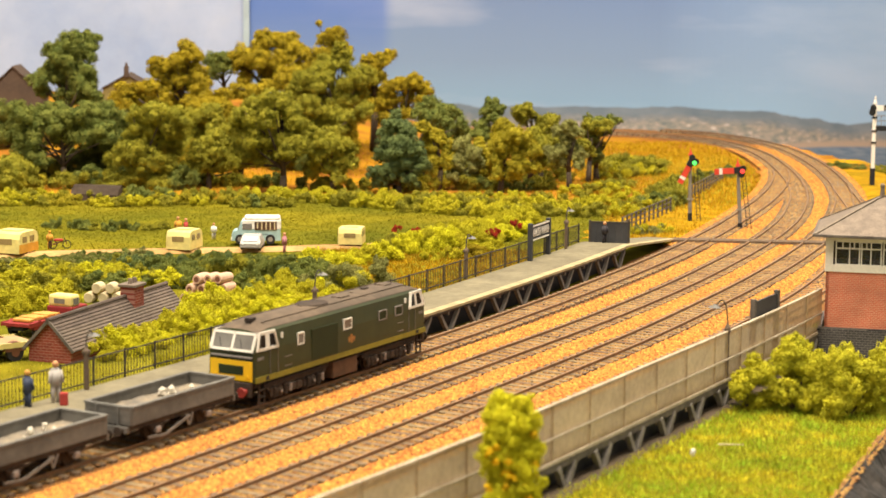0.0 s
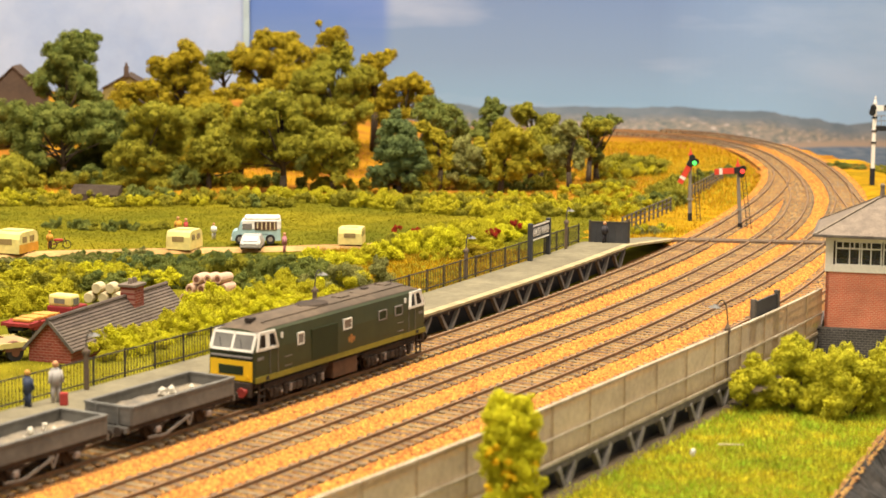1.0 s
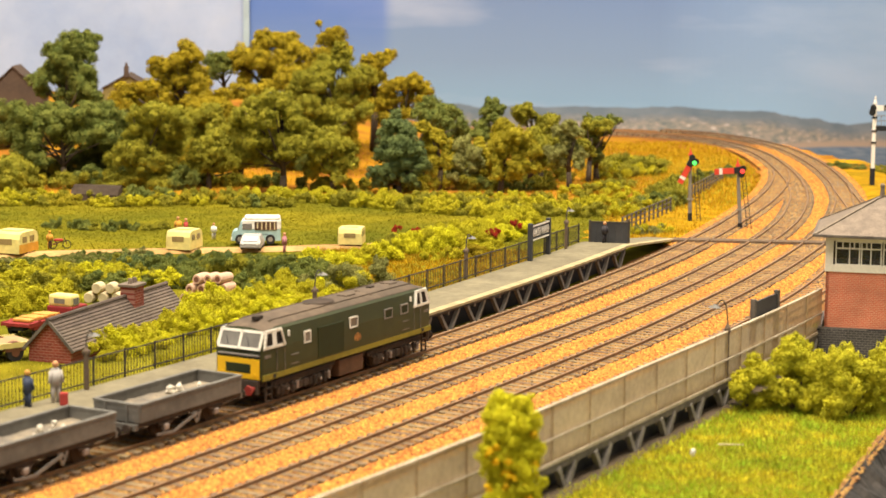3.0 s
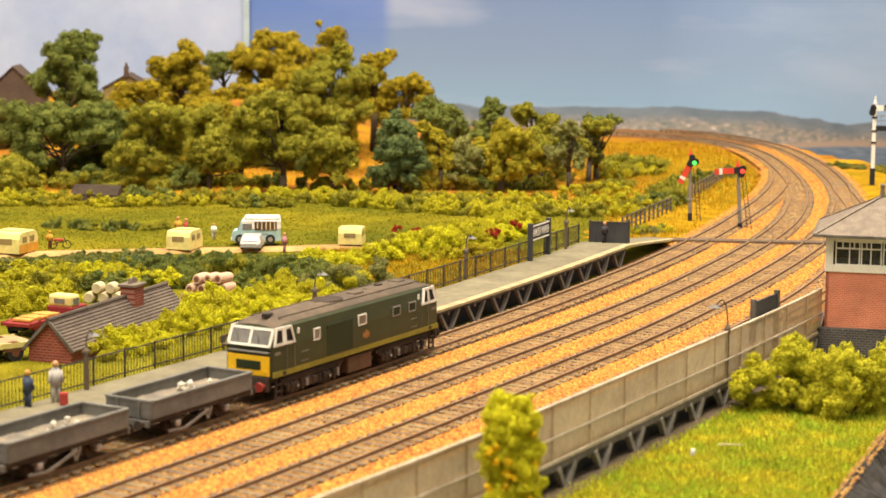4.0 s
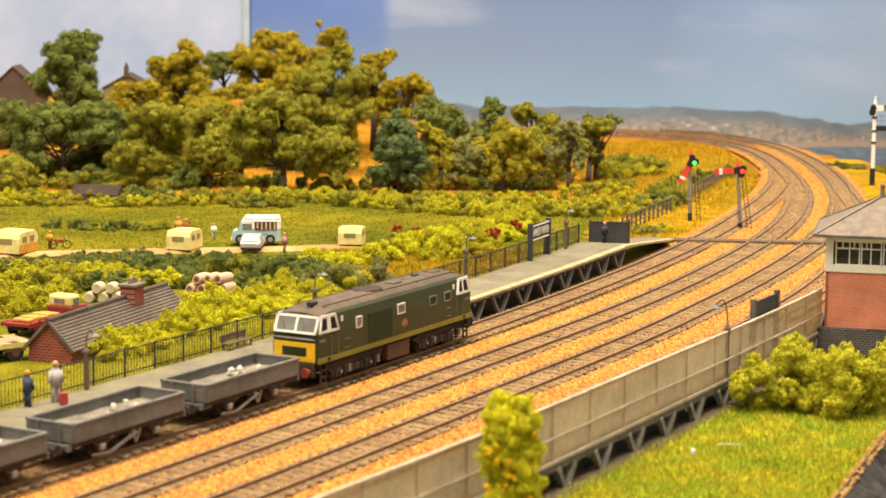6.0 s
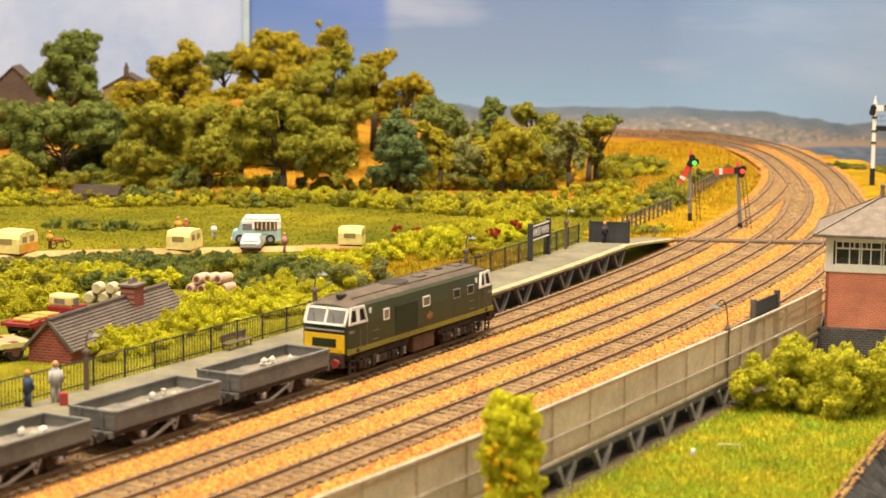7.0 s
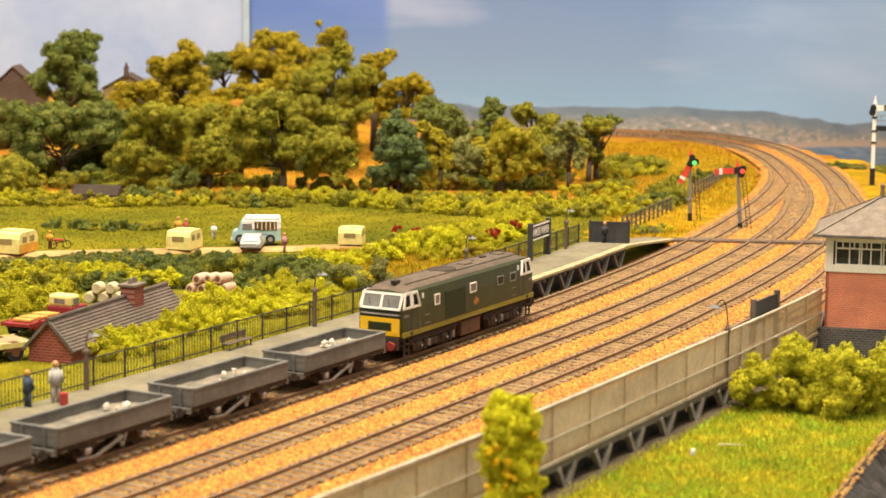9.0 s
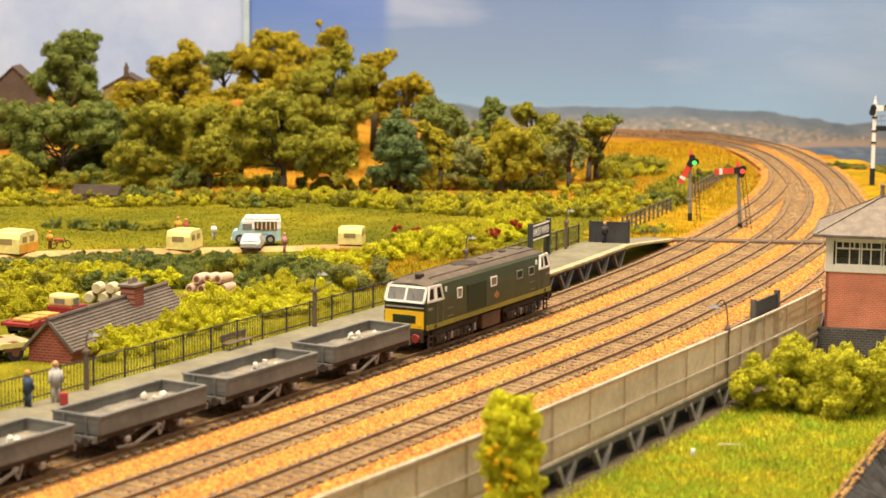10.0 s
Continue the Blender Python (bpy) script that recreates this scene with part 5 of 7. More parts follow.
hedge_mass([(-214, 1205), (-176, 1200), (-150, 1205)], 9, 20, 12, ["DK", "OL"], 5, 62)
hedge_mass([(-190, 1345), (-130, 1375), (-90, 1350), (-60, 1330)], 12, 24, 20, ["YL", "OL", "YL"], 6, 63)
hedge_mass([(2, 1225), (40, 1225), (70, 1240)], 10, 18, 9, ["OL", "DK", "OY"], 4, 64)
hedge_mass([(-218, 1162), (-190, 1158), (-152, 1162)], 8, 18, 13, ["DK", "OL", "OL"], 4, 65)
hedge_mass([(-152, 1180), (-128, 1182), (-104, 1186)], 8, 16, 9, ["OL", "DK"], 4, 66)
hedge_mass([(-80, 1172), (-58, 1168)], 7, 16, 10, ["OL", "OL", "DK"], 3, 67)
hedge_mass([(-40, 1168), (-10, 1172), (22, 1180)], 8, 16, 10, ["DK", "OY", "OL"], 4, 68)
hedge_mass([(22, 1178), (48, 1182), (64, 1190)], 7, 14, 9, ["DK", "OL"], 3, 69)
hedge_mass([(-250, 1195), (-225, 1190), (-200, 1200)], 9, 18, 12, ["DK", "OY"], 4, 70)
hedge_mass([(-215, 1250), (-170, 1245), (-120, 1250), (-72, 1245)], 10, 22, 17, ["OL", "DK", "YL"], 5, 71)
hedge_mass([(-32, 1250), (0, 1250), (40, 1255), (70, 1262)], 10, 18, 12, ["OL", "OY", "DK"], 5, 72)
hedge_mass([(-205, 1300), (-160, 1300), (-105, 1310)], 11, 22, 18, ["YL", "YL", "OL"], 5, 73)
hedge_mass([(96, 1070), (118, 1090), (126, 1130), (130, 1170)], 8, 16, 8, ["OL", "YG", "OL"], 6, 51)
hedge_mass([(104, 1250), (125, 1275), (140, 1310), (110, 1330)], 9, 22, 9, ["OL", "YG"], 6, 52)
hedge_mass([(80, 1150), (100, 1170), (110, 1210)], 9, 18, 7, ["YG", "OL"], 6, 53)


def big_bush(x, y, z, w, d, h, tone, seed, label, flowers=False, n=14):
    """A large foreground bush of foam foliage."""
    g = np.random.default_rng(seed)
    b = tagged(empty("bush", x, y, z), label, "bush")
    cs, rs = [], []
    for i in range(n):
        c = np.array([g.uniform(-0.5, 0.5) * w, g.uniform(-0.5, 0.5) * d, g.uniform(0.02, 0.90) * h])
        c[:2] *= 1.0 - 0.6 * (c[2] / h) ** 2
        br = min(w, h, d) * g.uniform(0.24, 0.36)
        for _ in range(12):
            q = g.normal(size=3)
            q /= np.linalg.norm(q)
            cs.append(c + q * br * g.uniform(0.6, 1.0))
            rs.append(br * g.uniform(0.24, 0.42))
        cs.append(c)
        rs.append(br * 0.8)
    v, f = puffs(np.array(cs), np.array(rs), g, 0.27, 95, 0.45)
    soup("foliage", v, f, LEAF[tone], b)
    if flowers:
        cs = np.stack([g.uniform(-0.45, 0.45, 46) * w, g.uniform(-0.62, -0.1, 46) * d, g.uniform(0.1, 0.72, 46) * h], 1)
        v, f = puffs(cs, np.full(46, 0.8), g, 0.4, 30)
        soup("flower", v, f, LEAF["YF"], b)["label"] = "yellow flowers"
    bm = bmesh.new()
    for i in range(5):
        tube(bm, (0, 0, -0.5), (g.uniform(-0.3, 0.3) * w, g.uniform(-0.3, 0.3) * d, h * 0.45), 0.5, 0.2, 6)
    part("stem", bm, BARK, b)
    return b


big_bush(15.8, 440, -3.6, 12.5, 10, 37, "BR", 7, "tall yellow-green bush with yellow flowers by the fence", True, 64)
big_bush(92, 585, -3.9, 13, 10, 17, "FG", 8, "low yellow-green foam bush beside the timber platform")
big_bush(105, 586, -3.9, 19, 13, 21, "FG", 9, "low yellow-green foam bush under the signal box")
big_bush(121, 580, -3.9, 18, 14, 18, "FG", 10, "low yellow-green foam bush on the grass bank")
big_bush(136, 580, -3.9, 18, 14, 17, "FG", 11, "low yellow-green foam bush on the grass bank")
big_bush(118, 612, -3.9, 24, 16, 20, "FG", 12, "low yellow-green foam bush under the signal box")
big_bush(140, 612, -3.9, 24, 16, 17, "FG", 13, "low yellow-green foam bush under the signal box")


# ---- grass fibres ----
def fibres(name, spots, hgt, material, label, seed, lean=0.5, width=0.2):
    g = np.random.default_rng(seed)
    p = np.asarray(spots, float)
    n = len(p)
    a = g.uniform(0, 6.28, n)
    h = hgt * g.uniform(0.5, 1.25, n)
    k = width * g.uniform(0.7, 1.3, n)
    u = np.stack([np.cos(a) * k, np.sin(a) * k, np.zeros(n)], 1)
    t = p + np.stack([g.normal(scale=lean, size=n) * h * 0.6, g.normal(scale=lean, size=n) * h * 0.6, h], 1)
    v = np.stack([p - u, p + u, t], 1).reshape(-1, 3)
    return tagged(soup(name, v, np.arange(3 * n).reshape(-1, 3), material), label, "grass", kind="stuff")


def field(n, x0, x1, y0, y1, seed, test=None, dz=0.0):
    g = np.random.default_rng(seed)
    out = []
    for x, y in zip(g.uniform(x0, x1, n), g.uniform(y0, y1, n)):
        if test is None or test(x, y):
            out.append((x, y, rise(x, y) - 0.2 + dz))
    return out


GRASS = {
    "green": mat("green_grass_fibre", (0.19, 0.16, 0.011), (0.095, 0.10, 0.009), 9, 0.9, island=0.08, spec=0.03),
    "gold": mat("gold_grass_fibre", (0.46, 0.255, 0.01), (0.29, 0.175, 0.009), 60, 0.9, island=0.3, spec=0.03),
    "verge": mat("verge_grass_fibre", (0.44, 0.37, 0.03), (0.26, 0.25, 0.022), 60, 0.9, island=0.2, spec=0.1),
    "fresh": mat("fresh_grass_fibre", (0.68, 0.55, 0.035), (0.34, 0.46, 0.03), 110, 0.9, island=0.45, spec=0.05),
}


def left_of(path, gap):
    def test(x, y):
        i = np.argmin((path.q[:, 0] - x) ** 2 + (path.q[:, 1] - y) ** 2)
        dx, dy = x - path.q[i, 0], y - path.q[i, 1]
        return path.t[i, 1] * dx - path.t[i, 0] * dy < -gap
    return test


behind = left_of(T1, 36)
fibres("field_grass", field(90000, -300, 110, 880, 1125, 21, behind), 0.75, GRASS["green"], "rough green field grass", 31, lean=2.4, width=0.3)
fibres("field_grass", field(26000, -230, 60, 560, 900, 22, behind), 1.2, GRASS["verge"], "yellow-green verge grass behind the railing", 32, width=0.24)
fibres("dry_grass", field(16000, -60, 40, 800, 925, 23, behind), 1.7, GRASS["gold"], "golden dry grass behind the platform", 33, width=0.24)
strip = left_of(T1, 66)
fibres("long_grass", field(90000, -125, -15, 640, 830, 27, lambda x, y: behind(x, y) and not strip(x, y)), 4.6, LEAF["YG"],
       "long fuzzy yellow-green grass behind the railing", 37, lean=0.5, width=0.2)
fibres("dry_grass", field(12000, -240, 100, 1125, 1400, 25), 2.0, GRASS["gold"], "golden dry grass under the trees", 35, width=0.35)
inside, clear = left_of(T2, 17), left_of(T1, 12.5)
fibres("dry_grass", field(26000, 85, 226, 945, 1530, 24, lambda x, y: clear(x, y) and inside(x, y) if y < 1290 else inside(x, y), 0.6), 2.2, GRASS["gold"],
       "golden dry grass inside the curve", 34, width=0.3)


fibres("bank_tufts", field(9000, 85, 226, 945, 1400, 28, lambda x, y: clear(x, y) and inside(x, y) if y < 1290 else inside(x, y), 0.5), 2.0, GRASS["verge"],
       "olive green tufts in the dry grass inside the curve", 38, width=0.3)


def bank(x, y):
    d = x - (34 + (y - 500) * 0.565)
    e = (x - 98.3) * 66 - (y - 483.2) * 26
    return d > 4.4 and e < 0


fibres("bank_grass", field(70000, 8, 145, 440, 620, 26, bank), 1.7, GRASS["fresh"], "bright green and yellow static grass bank", 36, width=0.17)
for key, o in BUSH.items():
    if key not in _used:
        bpy.data.objects.remove(o)


# ---- brickwork ----
def brick_mat(name, c1, c2, mortar, bw, bh, gap):
    m = bpy.data.materials.new(name)
    m.use_nodes = True
    n, l = m.node_tree.nodes, m.node_tree.links
    b = n["Principled BSDF"]
    b.inputs["Roughness"].default_value = 0.85
    b.inputs["Specular IOR Level"].default_value = 0.2
    tc = n.new("ShaderNodeTexCoord")
    sp, cb = n.new("ShaderNodeSeparateXYZ"), n.new("ShaderNodeCombineXYZ")
    l.new(tc.outputs["Object"], sp.inputs[0])
    l.new(sp.outputs["X"], cb.inputs[0])
    l.new(sp.outputs["Z"], cb.inputs[1])
    t = n.new("ShaderNodeTexBrick")
    t.inputs["Scale"].default_value = 1000.0
    t.inputs["Color1"].default_value, t.inputs["Color2"].default_value = (*c1, 1), (*c2, 1)
    t.inputs["Mortar"].default_value = (*mortar, 1)
    t.inputs["Mortar Size"].default_value = gap
    t.inputs["Brick Width"].default_value, t.inputs["Row Height"].default_value = bw, bh
    l.new(cb.outputs[0], t.inputs["Vector"])
    nz = n.new("ShaderNodeTexNoise")
    nz.inputs["Scale"].default_value, nz.inputs["Detail"].default_value = 120, 5
    l.new(tc.outputs["Object"], nz.inputs["Vector"])
    mr = n.new("ShaderNodeMapRange")
    mr.inputs[1].default_value, mr.inputs[2].default_value, mr.inputs[3].default_value, mr.inputs[4].default_value = 0.3, 0.7, 0.78, 1.15
    l.new(nz.outputs["Fac"], mr.inputs[0])
    mx = n.new("ShaderNodeMix")
    mx.data_type, mx.blend_type = "RGBA", "MULTIPLY"
    mx.inputs[0].default_value = 1
    l.new(t.outputs["Color"], mx.inputs[6])
    l.new(mr.outputs[0], mx.inputs[7])
    l.new(mx.outputs[2], b.inputs["Base Color"])
    bp = n.new("ShaderNodeBump")
    bp.invert = True
    bp.inputs["Strength"].default_value, bp.inputs["Distance"].default_value = 0.5, 0.00015
    l.new(t.outputs["Fac"], bp.inputs["Height"])
    l.new(bp.outputs["Normal"], b.inputs["Normal"])
    return m


BRICK = brick_mat("red_brickwork", (0.60, 0.155, 0.082), (0.52, 0.125, 0.068), (0.62, 0.32, 0.20), 1.5, 0.62, 0.1)
BLUE_BRICK = brick_mat("blue_brickwork", (0.062, 0.056, 0.054), (0.085, 0.078, 0.074), (0.17, 0.15, 0.135), 1.9, 0.85, 0.1)
SHED_BRICK = brick_mat("shed_brickwork", (0.27, 0.058, 0.036), (0.20, 0.045, 0.03), (0.33, 0.155, 0.11), 2.2, 0.95, 0.11)


def wall_piece(name, parent, material, x, y, z, rz, w, h, thick=1.0, label=""):
    """A wall along its own x axis, from its near lower corner; it thickens away from its face."""
    bm = bmesh.new()
    box(bm, 0, w, 0, thick, 0, h)
    o = part(name, bm, material, parent, label)
    o.matrix_basis = wp(x, y, z, rz)
    return o


# ---- signal box ----
def sash(parent, m, w, h, bars, short, rail):
    """A white window: a frame in one piece, its glazing bars and its pane."""
    f = bmesh.new()
    rings = [[f.verts.new(q) for q in ((x0, y, z0), (x1, y, z0), (x1, y, z1), (x0, y, z1))]
             for x0, x1, z0, z1, y in ((0, w, 0, h, -0.2), (0, w, 0, h, 0.35), (0.4, w - 0.4, 0.4, h - 0.4, 0.35), (0.4, w - 0.4, 0.4, h - 0.4, -0.2))]
    for a, c in zip(rings, rings[1:] + rings[:1]):
        for i in range(4):
            f.faces.new((a[i], a[(i + 1) % 4], c[(i + 1) % 4], c[i]))
    win = part("window", f, M["white"], parent, "white glazed sash window")
    win.matrix_basis = m
    for x, z0 in [(x, 0.4) for x in bars] + [(x, rail) for x in short]:
        f = bmesh.new()
        box(f, x - 0.2, x + 0.2, -0.16, 0.3, z0, h - 0.4)
        part("glazing_bar", f, M["white"], win)
    f = bmesh.new()
    box(f, 0.4, w - 0.4, -0.18, 0.32, rail - 0.25, rail + 0.25)
    part("meeting_rail", f, M["white"], win)
    f = bmesh.new()
    box(f, 0.3, w - 0.3, 0.02, 0.12, 0.3, h - 0.3)
    part("pane", f, M["glass"], win).visible_shadow = False


def make_signal_box():
    b = tagged(empty("signal_box", 130.3, 672, 0, -13), "red brick signal box with white window band and slate roof", "signal box")
    L, D = 62.0, 35.0
    wall_piece("wall", b, BRICK, 0, 0, 6.2, 0, L, 19.4)
    wall_piece("wall", b, BRICK, 0, D, 6.2, -90, D, 19.4)
    wall_piece("wall", b, BRICK, L, D, 6.2, 180, L, 19.4)
    wall_piece("wall", b, BRICK, L, 0, 6.2, 90, D, 19.4)
    pl = wall_piece("plinth", b, BLUE_BRICK, -2.2, -1.2, -5, 0, L + 4, 11.0, 1.2, "dark blue brick plinth")
    wall_piece("plinth", b, BLUE_BRICK, -2.2, D + 1, -5, -90, D + 2.2, 11.0, 1.2, "dark blue brick plinth")
    bm = bmesh.new()
    box(bm, -1.6, L + 1, -0.9, 0.1, 5.9, 6.5)
    part("ledge", bm, M["darkwood"], b)
    bm = bmesh.new()
    box(bm, 14.5, 21, -1.0, 0.2, 4.2, 6.4)
    part("opening", bm, M["black"], b, "dark rod opening in the plinth")
    bm = bmesh.new()
    box(bm, 0.5, L - 0.5, 0.5, D - 0.5, 24.5, 25.4)
    part("floor", bm, M["darkwood"], b)
    # white window band
    bm = bmesh.new()
    box(bm, -0.4, L, -0.5, 0.8, 25.6, 28.0, bevel=0.1)
    part("sill", bm, M["white"], b, "cream-white window sill board")
    bm = bmesh.new()
    box(bm, -0.4, L, -0.4, 0.8, 36.2, 38.4, bevel=0.1)
    part("head_board", bm, M["white"], b)
    bm = bmesh.new()
    box(bm, -0.4, 2.2, -0.45, 1.2, 28.0, 36.2)
    part("corner_post", bm, M["white"], b)
    for x0 in (2.9, 18.7, 34.5):
        sash(b, pose(x0 * MM, 0, 28 * MM), 15.4, 8.2, (4.7, 8.0, 8.7, 11.8), (2.4, 6.2, 10.3), 5.7)
    sash(b, pose(0, D * MM, 28 * MM, 0, 0, -90), D - 1.4, 8.2, (4, 11, 18, 25, 31.8), (), 5.7)
    for z0, z1 in ((25.6, 28), (36.2, 38.4)):
        bm = bmesh.new()
        box(bm, -0.4, 0.8, 0.8, D, z0, z1)
        part("end_board", bm, M["white"], b)
    bm = bmesh.new()
    box(bm, 1, L, D - 1, D, 25.4, 38)
    part("back_wall", bm, M["earth"], b)
    bm = bmesh.new()
    for x in np.arange(8, 50, 1.6):
        bar(bm, (x, 16, 25.4), (x, 13.5, 32.5), 0.3)
    box(bm, 6, 52, 14, 18, 25.4, 27.6)
    part("lever_frame", bm, M["slate"], b)
    # hipped roof
    o = 4.0
    e, r = 38.6, 50.0
    bm = bmesh.new()
    c = [bm.verts.new(p) for p in ((-o, -o, e), (L + o, -o, e), (L + o, D + o, e), (-o, D + o, e))]
    a1, a2 = bm.verts.new((D / 2, D / 2, r)), bm.verts.new((L - D / 2, D / 2, r))
    for f in ((c[0], c[1], a2, a1), (c[1], c[2], a2), (c[2], c[3], a1, a2), (c[3], c[0], a1), (c[3], c[2], c[1], c[0])):
        bm.faces.new(f)
    ro = part("roof", bm, M["slate"], b, "weathered grey slate hipped roof")
    bm = bmesh.new()
    bar(bm, (-o, -o, e + 0.1), (D / 2, D / 2, r + 0.15), 0.9, 0.5)
    bar(bm, (-o, D + o, e + 0.1), (D / 2, D / 2, r + 0.15), 0.9, 0.5)
    bar(bm, (D / 2, D / 2, r + 0.2), (L - D / 2, D / 2, r + 0.2), 1.0, 0.6)
    part("ridge", bm, M["slate"], ro)
    bm = bmesh.new()
    for a, q in (((-o - 0.3, -o - 0.3), (L + o, -o - 0.3)), ((-o - 0.3, -o), (-o - 0.3, D + o))):
        bar(bm, (*a, e - 0.4), (*q, e - 0.4), 1.0, 0.9)
    part("gutter", bm, M["darkwood"], ro, "dark brown gutter")
    bm = bmesh.new()
    tube(bm, (D / 2, D / 2, r), (D / 2, D / 2, r + 3.2), 0.9, 0.7, 10)
    ball(bm, (D / 2, D / 2, r + 3.6), 0.95, 2)
    part("finial", bm, M["slate"], ro)
    return b


make_signal_box()


# ---- brick shed with tiled roof ----
def make_shed():
    b = tagged(empty("brick_shed", -128.6, 644.5, -3.6, 71), "small red brick shed with dark tiled roof and chimney", "shed")
    L, W, e, r = 83.0, 7.8, 5.9, 14.2
    bm = bmesh.new()
    pts = [(-W, 0), (W, 0), (W, e), (0, r - 0.5), (-W, e)]
    a = [bm.verts.new((x, 0, z)) for x, z in pts]
    c = [bm.verts.new((x, 1.2, z)) for x, z in pts]
    bm.faces.new(a)
    bm.faces.new(c[::-1])
    for i in range(5):
        bm.faces.new((a[i], c[i], c[(i + 1) % 5], a[(i + 1) % 5]))
    g = part("gable", bm, SHED_BRICK, b)
    g.matrix_basis = wp(0, 0, 0, -90)
    wall_piece("wall", b, SHED_BRICK, 1.2, -W, 0, 0, L - 1.2, e)
    wall_piece("wall", b, SHED_BRICK, L, W, 0, 180, L - 1.2, e)
    for s in (-1, 1):
        n = 11
        for k in range(n):
            t0, t1 = k / n, (k + 1.12) / n
            y0, z0 = s * (W + 1.6) * (1 - t0), e - 1.6 + (r + 1.6 - e) * t0
            y1, z1 = s * (W + 1.6) * max(0, 1 - t1), e - 1.6 + (r + 1.6 - e) * min(1, t1)
            bm = bmesh.new()
            q = [(-1.2, y0, z0 + 0.45), (L + 1, y0, z0 + 0.45), (L + 1, y1, z1), (-1.2, y1, z1)]
            up = [bm.verts.new(p) for p in q]
            dn = [bm.verts.new((p[0], p[1], p[2] - 0.5)) for p in q]
            bm.faces.new(up)
            bm.faces.new(dn[::-1])
            for i in range(4):
                bm.faces.new((up[i], dn[i], dn[(i + 1) % 4], up[(i + 1) % 4]))
            part("tile_course", bm, ROOF_TILE, b)
        bm = bmesh.new()
        bar(bm, (-1.0, s * (W + 1.6), e - 1.7), (-1.0, 0, r - 0.1), 0.7, 1.0)
        part("bargeboard", bm, M["darkwood"], b)
    bm = bmesh.new()
    tube(bm, (-1.2, 0, r + 0.2), (L + 1, 0, r + 0.2), 0.8, seg=8)
    part("ridge", bm, ROOF_TILE, b)
    c = wall_piece("chimney", b, SHED_BRICK, 52, -3.8, 9, 0, 7.0, 8.6, 5.6, "red brick chimney stack")
    bm = bmesh.new()
    box(bm, -0.7, 7.7, -0.7, 6.3, 8.6, 9.6, bevel=0.2)
    part("cap", bm, M["slate"], c)
    bm = bmesh.new()
    for x in (2.2, 5.4):
        tube(bm, (x, 2.8, 9.6), (x, 2.8, 11.4), 0.9, 0.75, 10)
    part("pot", bm, M["slate"], c)
    return b


ROOF_TILE = mat("brown_grey_tile", (0.125, 0.092, 0.07), (0.085, 0.063, 0.05), 110, 0.8, vary=0.12, fine=0.2, bump=0.3)
make_shed()


# ---- signals ----
SIG = {
    "grey": mat("signal_grey", (0.25, 0.225, 0.19), (0.17, 0.15, 0.125), 200, 0.6),
    "red": mat("signal_red", (0.62, 0.065, 0.03), (0.54, 0.05, 0.025), 200, 0.5),
    "white": mat("signal_white", (0.78, 0.74, 0.66), (0.68, 0.63, 0.55), 200, 0.5),
    "lens_green": glow("green_lens", (0.08, 0.9, 0.12), 1.6),
    "lens_red": glow("red_lens", (0.9, 0.05, 0.04), 1.5),
}


